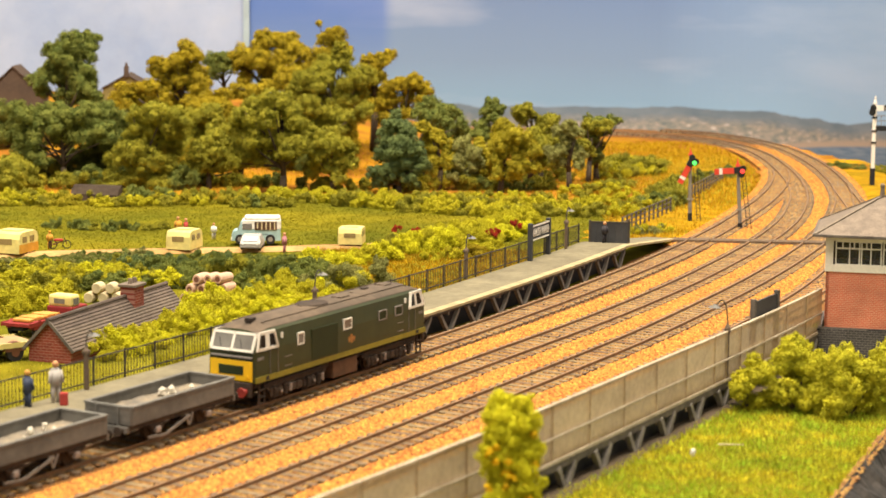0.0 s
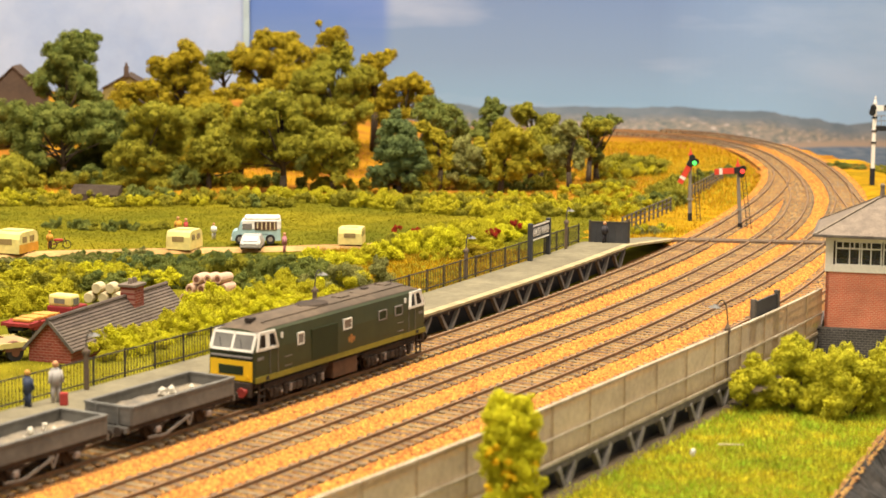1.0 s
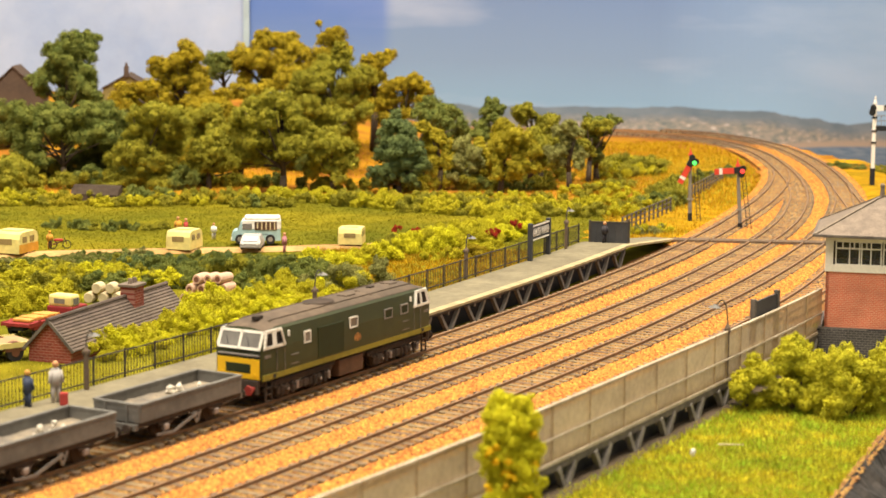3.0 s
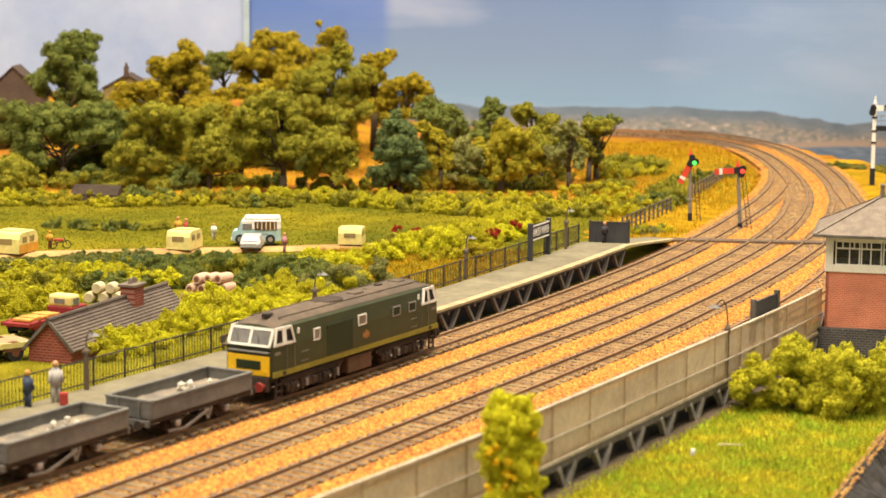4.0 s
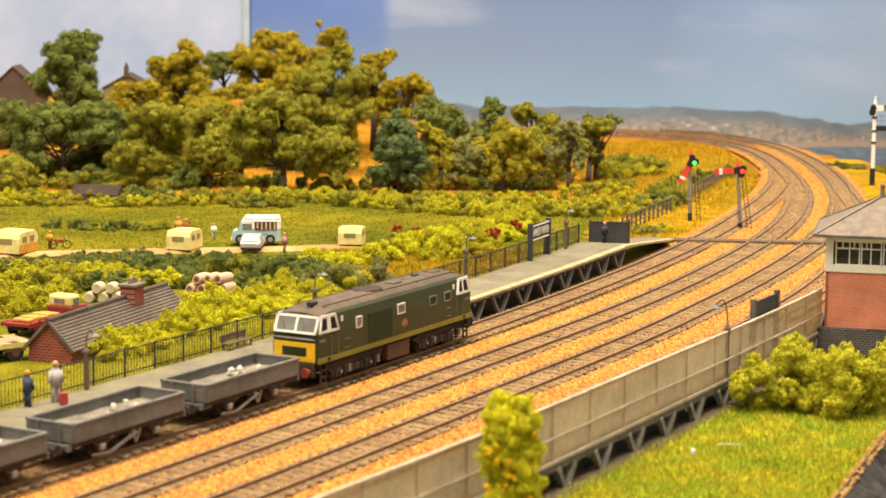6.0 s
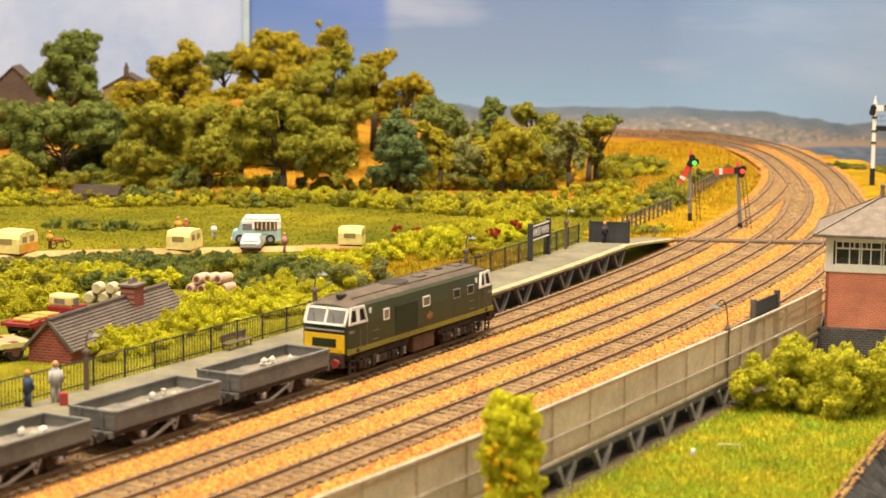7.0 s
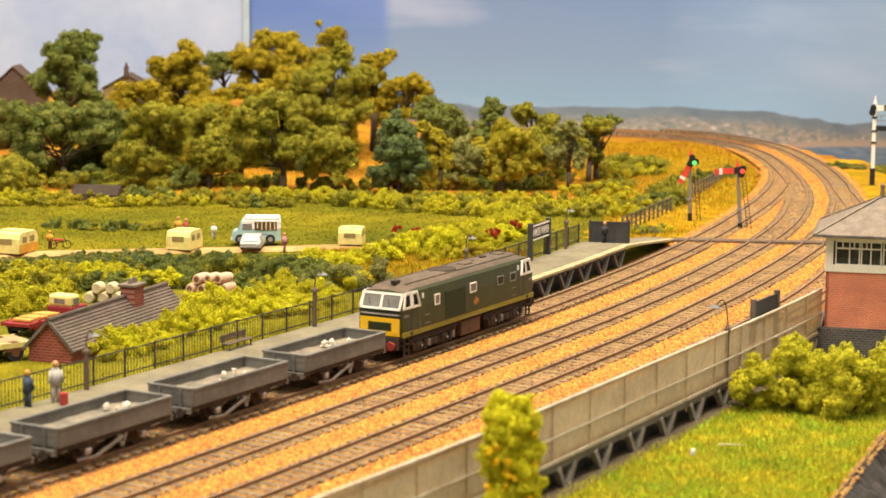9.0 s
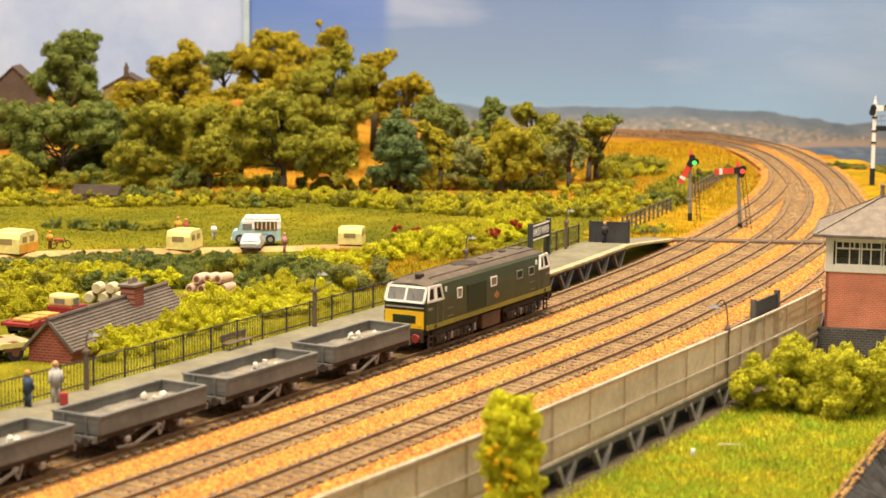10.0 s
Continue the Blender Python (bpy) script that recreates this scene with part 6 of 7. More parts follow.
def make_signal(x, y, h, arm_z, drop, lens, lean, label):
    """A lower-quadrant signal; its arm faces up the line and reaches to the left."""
    s = tagged(empty("semaphore_signal"), label, "railway signal", "signals by the curve")
    s.matrix_basis = wp(x, y, -3.2, 8, ry=lean)
    bm = bmesh.new()
    tube(bm, (0, 0, 0), (0, 0, h), 1.05, 0.8, 12)
    part("post", bm, SIG["grey"], s)
    bm = bmesh.new()
    tube(bm, (0, 0, -0.3), (0, 0, 4.6), 1.25, 1.2, 12)
    part("base", bm, M["black"], s)
    bm = bmesh.new()
    tube(bm, (0, 0, h), (0, 0, h + 1.0), 1.25, 1.1, 10)
    tube(bm, (0, 0, h + 1.0), (0, 0, h + 4.2), 0.7, 0.05, 8)
    part("finial", bm, SIG["red"], s, "red pointed finial")
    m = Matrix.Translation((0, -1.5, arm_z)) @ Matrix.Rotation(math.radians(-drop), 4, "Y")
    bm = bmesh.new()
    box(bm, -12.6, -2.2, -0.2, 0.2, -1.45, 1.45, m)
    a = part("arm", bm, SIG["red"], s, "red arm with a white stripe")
    bm = bmesh.new()
    box(bm, -10.2, -8.6, -0.28, 0.28, -1.48, 1.48, m)
    part("stripe", bm, SIG["white"], a)
    bm = bmesh.new()
    box(bm, -2.6, 2.2, -0.45, 0.45, -1.6, 1.6, m)
    for dx, dz in ((2.2, 0.6), (1.2, -2.3)):
        tube(bm, m @ Vector((dx, -0.5, dz)), m @ Vector((dx, 0.5, dz)), 1.6, seg=16)
    part("spectacle", bm, M["black"], a, "black spectacle casting")
    bm = bmesh.new()
    tube(bm, (1.6, -2.4, arm_z - 0.6), (1.6, -1.2, arm_z - 0.6), 1.1, seg=16)
    part("lens", bm, SIG[lens], s, "lit coloured lens")
    bm = bmesh.new()
    box(bm, 0.9, 3.3, -1.0, 1.2, arm_z - 2.2, arm_z + 1.6, bevel=0.3)
    part("lamp_case", bm, M["black"], s)
    bm = bmesh.new()
    top = arm_z - 3.4
    for sx in (2.0, 4.0):
        bar(bm, (sx + 2.2, 1.2, 0), (sx, 1.2, top), 0.28)
    part("ladder_rail", bm, M["fence"], s)
    n = int(top / 1.7)
    for k in range(1, n):
        bm = bmesh.new()
        z = top * k / n
        o = 2.2 * (1 - k / n)
        bar(bm, (2.0 + o, 1.2, z), (4.0 + o, 1.2, z), 0.2)
        part("rung", bm, M["fence"], s)
    bm = bmesh.new()
    box(bm, -1.4, 1.4, -1.4, 1.4, h * 0.33, h * 0.33 + 0.6)
    tube(bm, (0, -1.2, 4.6), (0, -1.5, arm_z - 1), 0.18, seg=5)
    part("bracket", bm, SIG["grey"], s)
    return s


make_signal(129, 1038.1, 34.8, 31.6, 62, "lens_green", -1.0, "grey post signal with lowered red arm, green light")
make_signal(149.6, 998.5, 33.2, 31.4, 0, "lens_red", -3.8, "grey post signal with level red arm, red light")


def make_bracket_signal():
    s = tagged(empty("bracket_signal", 265, 1230.8, -3.2, 10), "white and black tall signal with a balcony", "railway signal")
    s.scale = (1, 1, 1.2)
    for z0, z1, r, k in ((0, 9, 1.7, "black"), (9, 22, 1.25, "white"), (22.4, 28, 1.3, "white"), (28.2, 43, 1.3, "white")):
        bm = bmesh.new()
        tube(bm, (0, 0, z0), (0, 0, z1), r, r * 0.95, 12)
        part("post", bm, M["black"] if k == "black" else SIG["white"], s)
    for z in (22.2, 28.1, 35, 40):
        bm = bmesh.new()
        tube(bm, (0, 0, z - 0.5), (0, 0, z + 0.5), 1.6, seg=12)
        part("collar", bm, M["black"], s)
    bm = bmesh.new()
    tube(bm, (0, 0, 43), (0, 0, 45.0), 1.0, 0.3, 10)
    ball(bm, (0, 0, 45.3), 0.7)
    part("finial", bm, SIG["white"], s)
    bm = bmesh.new()
    box(bm, 0, 20, -1, 5, 29.5, 30.6)
    box(bm, 0, 20, -1.2, -0.6, 28.2, 29.5)
    ba = part("balcony", bm, M["black"], s, "dark balcony platform")
    bm = bmesh.new()
    for x in (4, 8, 12, 16):
        bar(bm, (x, -0.9, 30.6), (x, -0.9, 36), 0.3)
    bar(bm, (0, -0.9, 36), (20, -0.9, 36), 0.3)
    bar(bm, (0, -0.9, 33.4), (20, -0.9, 33.4), 0.25)
    part("railing", bm, SIG["grey"], ba)
    bm = bmesh.new()
    box(bm, 0.5, 12, -1.6, -1.2, 38.6, 41.4)
    a = part("arm", bm, SIG["white"], s, "white back of a signal arm")
    bm = bmesh.new()
    box(bm, 5.2, 6.6, -1.75, -1.1, 38.55, 41.45)
    part("stripe", bm, M["black"], a)
    bm = bmesh.new()
    tube(bm, (-2.2, -1.8, 38), (-2.2, -0.8, 38), 2.0, seg=16)
    tube(bm, (-1.6, -1.8, 40.2), (-1.6, -0.8, 40.2), 1.7, seg=16)
    part("spectacle", bm, M["black"], s)
    return s


make_bracket_signal()


# ---- platform furniture ----
def make_sign():
    s = tagged(empty("station_sign"), "black station nameboard with white lettering on two posts", "sign")
    a, b = Vector((36.3, 824.5, 0)), Vector((44.9, 845.3, 0))
    d = (b - a).normalized()
    ang = math.degrees(math.atan2(d.y, d.x))
    L = (b - a).length
    s.matrix_basis = wp(a.x, a.y, PZ, ang)
    for x in (0, L):
        bm = bmesh.new()
        box(bm, x - 1.0, x + 1.0, -0.9, 0.9, 0, 15.6, bevel=0.15)
        part("post", bm, BOARD_DARK, s)
    bm = bmesh.new()
    box(bm, 1, L - 1, -0.5, 0.5, 8.4, 14.6)
    bo = part("board", bm, BOARD_DARK, s)
    for z in (8.5, 14.3):
        bm = bmesh.new()
        box(bm, 0.9, L - 0.9, -0.75, 0.55, z - 0.3, z + 0.3)
        part("border", bm, SIG["white"], bo)
    cu = bpy.data.curves.new("lettering", "FONT")
    cu.body = "DAWLISH WARREN"
    cu.align_x, cu.align_y = "CENTER", "CENTER"
    cu.size, cu.extrude = 4.2 * MM, 0.06 * MM
    cu.materials.append(SIG["white"])
    o = new("lettering", cu)
    o.parent = bo
    o.matrix_basis = wp(L / 2, -0.62, 11.3, 0, 90, 0)
    o.scale = (0.60, 1.15, 1)
    return s


BOARD_DARK = mat("dark_blue_black_board", (0.05, 0.05, 0.052), (0.034, 0.034, 0.036), 120, 0.6)
make_sign()


def make_screen():
    p = tagged(empty("boarded_screen", 65.8, 889, PZ, 2), "dark boarded screen closing the platform end", "fence")
    for k in range(6):
        bm = bmesh.new()
        box(bm, k * 2.9, k * 2.9 + 2.85, -0.3, 0.3, -1.2, 8.6)
        part("board", bm, BOARD_DARK, p)
    bm = bmesh.new()
    bar(bm, (-0.3, 0, 8.8), (17.8, 0, 8.4), 0.9, 0.5)
    part("rail", bm, M["fence"], p)
    for x in (0, 17.5):
        bm = bmesh.new()
        box(bm, x - 0.5, x + 0.5, -0.5, 0.5, -1.2, 9.4)
        part("post", bm, M["fence"], p)


make_screen()


def make_lamp(x, y, z, h, rz, reach, label):
    p = tagged(empty("platform_lamp", x, y, z, rz), label, "lamp", "platform lamps")
    bm = bmesh.new()
    box(bm, -0.58, 0.58, -0.58, 0.58, 0, h * 0.62, bevel=0.1)
    part("post", bm, LAMP_WOOD, p)
    bm = bmesh.new()
    box(bm, -0.9, 0.9, -0.9, 0.9, h * 0.62, h * 0.67)
    tube(bm, (0, 0, h * 0.67), (0, 0, h * 0.72), 0.9, 0.3, 8)
    part("cap", bm, LAMP_WOOD, p)
    bm = bmesh.new()
    pts = [Vector((reach * (1 - math.cos(t)) / 2, 0, h * 0.70 + h * 0.30 * math.sin(min(t, 2.2)))) for t in np.linspace(0, math.pi, 12)]
    for a, b in zip(pts, pts[1:]):
        tube(bm, a, b, 0.22, seg=6)
    part("swan_neck", bm, M["fence"], p)
    bm = bmesh.new()
    e = pts[-1]
    tube(bm, e, e - Vector((0, 0, 0.9)), 0.4, 1.9, 14)
    part("shade", bm, SHADE, p, "wide grey lamp shade")
    return p


LAMP_WOOD = mat("lamp_post_brown", (0.15, 0.105, 0.07), (0.10, 0.07, 0.048), 200, 0.75)
SHADE = mat("shade_grey", (0.20, 0.185, 0.16), (0.13, 0.12, 0.105), 200, 0.5)
make_lamp(-101, 558, PZ, 17.0, 62, 3.5, "brown swan-neck platform lamp with a grey shade")
make_lamp(-43, 664, PZ, 19.0, 62, 5, "brown swan-neck platform lamp with a grey shade")
make_lamp(9, 772, PZ, 17.5, 64, 5, "brown swan-neck platform lamp with a grey shade")
make_lamp(53.5, 862, PZ, 18.0, 66, 5, "brown swan-neck platform lamp with a grey shade")
lx, ly, la = T4.at(T4.near(56, 607), 33.0)
make_lamp(lx, ly, 3.0, 25.5, la + 115, 4, "dark swan-neck lamp fixed to the boarded fence")


def make_rear_board():
    a, b = T4.at(T4.near(70, 632), 31), T4.at(T4.near(80, 652), 31)
    ang = math.degrees(math.atan2(b[1] - a[1], b[0] - a[0]))
    L = math.hypot(b[0] - a[0], b[1] - a[1])
    s = tagged(empty("platform_nameboard", a[0], a[1], 5.2, ang), "dark back of a platform nameboard on posts", "sign")
    bm = bmesh.new()
    box(bm, 0, L, -0.4, 0.4, 11, 18.4)
    part("board", bm, BOARD_DARK, s)
    for x in (0, L):
        bm = bmesh.new()
        box(bm, x - 0.8, x + 0.8, -0.8, 0.8, 0, 19.4)
        part("post", bm, M["darkwood"], s)


make_rear_board()


def make_bench():
    b = tagged(empty("platform_bench", -65.5, 625, PZ, 62), "brown wooden slatted bench on the platform", "bench")
    for y, z, n in ((-1.6, 3.0, "seat_slat"), (-0.6, 3.0, "seat_slat"), (0.4, 3.0, "seat_slat")):
        bm = bmesh.new()
        box(bm, -8.5, 8.5, y - 0.4, y + 0.4, z - 0.2, z + 0.2)
        part(n, bm, LAMP_WOOD, b)
    for z in (4.2, 5.3, 6.2):
        bm = bmesh.new()
        box(bm, -8.5, 8.5, 0.9, 1.2, z - 0.45, z + 0.4)
        part("back_slat", bm, LAMP_WOOD, b)
    b.scale = (0.85, 1, 0.72)
    for x in (-7, 7):
        bm = bmesh.new()
        bar(bm, (x, -1.7, 0), (x, -1.7, 3), 0.5)
        bar(bm, (x, 0.6, 0), (x, 1.1, 6.4), 0.5)
        bar(bm, (x, -1.8, 2.7), (x, 0.9, 2.7), 0.5)
        part("end_frame", bm, M["darkwood"], b)


make_bench()


def figurine(x, y, z, rz, coat, legs, head, h, label):
    """A tiny painted model figure, one plain shape."""
    bm = bmesh.new()
    k = h / 11.5
    mats = [coat, legs, head]
    start = 0
    groups = []
    for s in (-1, 1):
        tube(bm, (s * 0.75 * k, 0, 0), (s * 0.6 * k, 0, 5.2 * k), 0.55 * k, 0.75 * k, 8)
    groups.append((1, len(bm.faces)))
    tube(bm, (0, 0, 4.6 * k), (0, 0, 9.0 * k), 1.55 * k, 1.25 * k, 10)
    for s in (-1, 1):
        tube(bm, (s * 1.4 * k, 0, 8.7 * k), (s * 1.9 * k, -0.6 * k, 5.4 * k), 0.5 * k, 0.4 * k, 7)
    ball(bm, (0, 0, 9.0 * k), 1.3 * k, 1, 1, 0.8, 0.5)
    groups.append((0, len(bm.faces)))
    ball(bm, (0, 0, 10.5 * k), 0.95 * k, 2)
    groups.append((2, len(bm.faces)))
    bm.faces.ensure_lookup_table()
    for slot, end in groups:
        for f in bm.faces[start:end]:
            f.material_index = slot
        start = end
    o = part("model_figure", bm, mats[0], None, smooth=True)
    o.data.materials.append(mats[1])
    o.data.materials.append(mats[2])
    o.matrix_basis = wp(x, y, z, rz)
    tagged(o, label, "figurine", "model figures")
    return o


def paint(name, c, rough=0.6):
    return mat(name, c, tuple(v * 0.75 for v in c), 250, rough)


PAINT = {"navy": paint("navy_paint", (0.05, 0.065, 0.11)), "pale": paint("pale_grey_paint", (0.46, 0.42, 0.38)), "skin": paint("dull_orange_paint", (0.55, 0.27, 0.12)),
         "redp": paint("red_paint", (0.42, 0.05, 0.04)), "pink": paint("pink_paint", (0.45, 0.18, 0.2)), "dark": paint("dark_paint", (0.035, 0.03, 0.035)),
         "cream": paint("cream_paint", (0.74, 0.62, 0.22)), "amber": paint("amber_paint", (0.62, 0.30, 0.03)), "blue": paint("pale_blue_paint", (0.36, 0.52, 0.52)),
         "whitep": paint("white_paint", (0.78, 0.74, 0.66)), "maroon": paint("maroon_paint", (0.26, 0.025, 0.022)), "orange": paint("orange_load", (0.62, 0.30, 0.06)),
         "tyre": paint("tyre_black", (0.03, 0.028, 0.027), 0.9), "wood": paint("plank_tan", (0.42, 0.27, 0.13)), "tan": paint("pink_tan_clay", (0.64, 0.40, 0.27)),
         "straw": paint("pale_straw", (0.58, 0.47, 0.28), 0.95), "rustp": paint("rust_brown", (0.17, 0.07, 0.04))}
figurine(-113, 535, PZ, 150, PAINT["navy"], PAINT["navy"], PAINT["orange"], 10.4, "tiny painted figure in navy blue on the platform")
figurine(-106.5, 541, PZ, 30, PAINT["pale"], PAINT["pale"], PAINT["skin"], 11.8, "tiny painted figure in a pale coat on the platform")
figurine(72, 884, PZ, 30, PAINT["dark"], PAINT["dark"], PAINT["skin"], 9.5, "tiny dark painted figure by the boarded screen")
figurine(-110, 950, -3.3, 20, PAINT["whitep"], PAINT["pale"], PAINT["skin"], 8.0, "tiny painted figure standing in the field")
figurine(-72.6, 906, -3.3, 80, PAINT["pink"], PAINT["pink"], PAINT["skin"], 9.5, "tiny pink painted figure beside the van")
figurine(-124, 955, -3.3, 80, PAINT["redp"], PAINT["dark"], PAINT["skin"], 9.5, "tiny red painted figure behind a caravan")
figurine(-128, 957, -3.3, 10, PAINT["amber"], PAINT["dark"], PAINT["skin"], 10.0, "tiny yellow painted figure behind a caravan")
bm = bmesh.new()
box(bm, -1.1, 1.1, -0.8, 0.8, 0, 3.6, bevel=0.3)
o = part("bag", bm, PAINT["redp"])
o.matrix_basis = wp(-103.6, 537.5, PZ)
tagged(o, "small red bag on the platform beside a figure", "bag")


# ---- camp site ----
patch("dirt_track", Path(line([(-230, 872), (-190, 893), (-140, 905), (-88, 916), (-40, 930), (-5, 942)], 11)), 0, 240, -6.5, 7, -2.6, M["dirt_road"],
      "sandy dirt track across the field", "track", edge=3, thick=1.2)


def wheel(bm_parent, name, x, y, r, w, parent, hub=None):
    bm = bmesh.new()
    tube(bm, (x, y - w / 2, r), (x, y + w / 2, r), r, seg=18)
    t = part(name, bm, PAINT["tyre"], parent)
    bm = bmesh.new()
    tube(bm, (x, y - w / 2 - 0.1, r), (x, y + w / 2 + 0.1, r), r * 0.5, seg=12)
    part("hub", bm, hub or PAINT["pale"], t)


CARAVAN_PANE = mat("curtained_pane", (0.30, 0.22, 0.09), (0.20, 0.145, 0.06), 200, 0.3)


def make_caravan(x, y, rz, L, W, H, lower, label):
    c = tagged(empty("caravan", x, y, rise(x, y) + 0.4, rz), label, "caravan", "caravans by the track")
    prof = [(-0.5, 0.14), (-0.5, 0.72), (-0.44, 0.93), (-0.34, 1.0), (0.34, 1.0), (0.44, 0.93), (0.5, 0.72), (0.5, 0.14)]
    rings = [[(px * L, s * W / 2, pz * H) for px, pz in prof] for s in (-1, -0.9, 0.9, 1)]
    for r, k in ((0, 0.97), (3, 0.97)):
        rings[r] = [(px * k, py, pz * (0.985 if pz > 3 else 1)) for px, py, pz in rings[r]]
    part("body", loft(rings), PAINT["cream"], c, smooth=False)
    for s in (-1, 1):
        bm = bmesh.new()
        box(bm, -L * 0.49, L * 0.49, s * W / 2 - 0.12, s * W / 2 + 0.12, H * 0.14, H * 0.5)
        part("lower_panel", bm, PAINT[lower], c)
        for px in (-0.22, 0.16):
            bm = bmesh.new()
            box(bm, px * L - L * 0.11, px * L + L * 0.11, s * W / 2 - 0.15, s * W / 2 + 0.15, H * 0.56, H * 0.80)
            part("window", bm, CARAVAN_PANE, c)
        bm = bmesh.new()
        box(bm, s * L / 2 - 0.15, s * L / 2 + 0.12, -W * 0.25, W * 0.25, H * 0.50, H * 0.74)
        part("window", bm, CARAVAN_PANE, c, "brownish end window")
        wheel(None, "wheel", 0, s * W * 0.44, 1.6, 1.0, c)
    bm = bmesh.new()
    bar(bm, (L * 0.5, 0, H * 0.16), (L * 0.5 + 4, 0, H * 0.16), 0.6)
    part("drawbar", bm, M["fence"], c)
    bm = bmesh.new()
    box(bm, -L * 0.2, L * 0.2, -W * 0.3, W * 0.3, H, H * 1.05, bevel=0.2)
    part("roof_light", bm, PAINT["cream"], c)
    return c


make_caravan(-193.5, 893, 72, 17, 15.0, 11.0, "amber", "cream and amber touring caravan beside the sandy track")
make_caravan(-119, 911, 74, 15, 11.6, 10.0, "cream", "cream touring caravan beside the sandy track")
make_caravan(-43, 932, 84, 13, 11.0, 8.8, "cream", "small cream caravan among the shrubs")


def make_van():
    v = tagged(empty("ice_cream_van", -88, 934, -2.6, 4), "pale blue and white ice cream van with a serving window", "van")
    prof = [(-11.3, 1.6), (-11.4, 4.6), (-10.6, 6.0), (-8.6, 6.6), (-7.2, 10.2), (-6.0, 10.8), (11.2, 10.9), (11.4, 1.6)]
    part("body", loft([[(x, y, z) for x, z in prof] for y in (-4.9, -4.6, 4.6, 4.9)]), PAINT["blue"], v)
    bm = bmesh.new()
    box(bm, -6.6, 11.5, -5.05, 5.05, 7.0, 11.2, bevel=0.3)
    box(bm, -5.6, 11.2, -4.4, 4.4, 11.0, 13.0, bevel=0.9)
    part("top", bm, PAINT["whitep"], v, "white raised upper body")
    bm = bmesh.new()
    box(bm, -0.8, 9.6, -5.2, -4.9, 6.6, 10.6)
    w = part("serving_window", bm, TR["tank"], v, "brown serving window with pale bars")
    for x in (0.6, 2.6, 4.6, 6.6, 8.6):
        bm = bmesh.new()
        box(bm, x - 0.28, x + 0.28, -5.32, -5.1, 6.8 if x > 2 else 7.4, 10.4)
        part("blind", bm, PAINT["straw"], w)
    bm = bmesh.new()
    box(bm, -6.4, -2.0, -5.12, -4.9, 6.9, 9.6)
    part("cab_window", bm, TR["pane"], v)
    bm = bmesh.new()
    bar(bm, (-8.55, 0, 6.8), (-7.25, 0, 10.0), 8.6, 0.3)
    part("windscreen", bm, TR["pane"], v)
    for x in (-7.6, 6.6):
        for y in (-4.6, 4.6):
            wheel(None, "wheel", x, y, 2.3, 1.2, v, SIG["grey"])
    bm = bmesh.new()
    box(bm, -11.8, -11.2, -4.6, 4.6, 1.6, 2.4)
    part("bumper", bm, PAINT["whitep"], v)
    bm = bmesh.new()
    for x in (2.5, 3.3, 4.1, 4.9):
        box(bm, x, x + 0.5, -5.0, -4.86, 4.4, 4.8)
    part("lettering_bars", bm, PAINT["navy"], v)


make_van()


def make_car():
    c = tagged(empty("small_car", -88, 913, -2.4, 88), "small pale old-fashioned car by the van", "car")
    prof = [(-8, 1.2), (-8.2, 3.2), (-6.5, 4.0), (-4.5, 6.4), (3, 6.6), (5, 4.2), (8, 3.8), (8.2, 1.2)]
    part("body", loft([[(x, y * (0.86 if z > 5 else 1), z) for x, z in prof] for y in (-4.6, -4.2, 4.2, 4.6)]), PAINT["pale"], c)
    bm = bmesh.new()
    bar(bm, (-6.55, 0, 4.2), (-4.7, 0, 6.2), 6.4, 0.25)
    part("rear_window", bm, TR["pane"], c)
    for x in (-5, 5):
        for y in (-4, 4):
            wheel(None, "wheel", x, y, 1.7, 1.0, c)
    for y in (-3.3, 3.3):
        bm = bmesh.new()
        tube(bm, (-8.4, y, 3.0), (-8.0, y, 3.0), 0.5, seg=10)
        part("lamp", bm, PAINT["whitep"], c)
    bm = bmesh.new()
    box(bm, -8.6, -8.1, -4.3, 4.3, 1.3, 2.0, bevel=0.1)
    part("bumper", bm, SIG["grey"], c)


make_car()


def make_motorcycle():
    c = tagged(empty("motorcycle", -176, 909, -3.0, 12), "small model motorcycle with orange and red bodywork", "motorcycle")
    for x in (-3.2, 3.2):
        bm = bmesh.new()
        g = bmesh.ops.create_cone(bm, segments=18, radius1=2.0, radius2=2.0, depth=0.5, cap_ends=False)
        bmesh.ops.solidify(bm, geom=bm.faces[:], thickness=0.35)
        bmesh.ops.transform(bm, matrix=Matrix.Translation((x, 0, 2.0)) @ Matrix.Rotation(math.pi / 2, 4, "X"), verts=bm.verts)
        part("wheel", bm, PAINT["tyre"], c)
    bm = bmesh.new()
    bar(bm, (-3.2, 0, 2), (1.5, 0, 3.6), 0.6)
    bar(bm, (3.2, 0, 2), (2.2, 0, 5.0), 0.4)
    part("frame", bm, PAINT["rustp"], c)
    bm = bmesh.new()
    box(bm, -2.6, 1.6, -0.8, 0.8, 3.6, 4.7, bevel=0.4)
    part("tank", bm, PAINT["redp"], c)
    bm = bmesh.new()
    bar(bm, (2.2, -1.4, 5.0), (2.2, 1.4, 5.0), 0.35)
    part("handlebar", bm, PAINT["dark"], c)
    figurine(-181, 911, -3.3, 12, PAINT["amber"], PAINT["rustp"], PAINT["amber"], 8.6, "tiny yellow painted figure beside a motorcycle")


make_motorcycle()


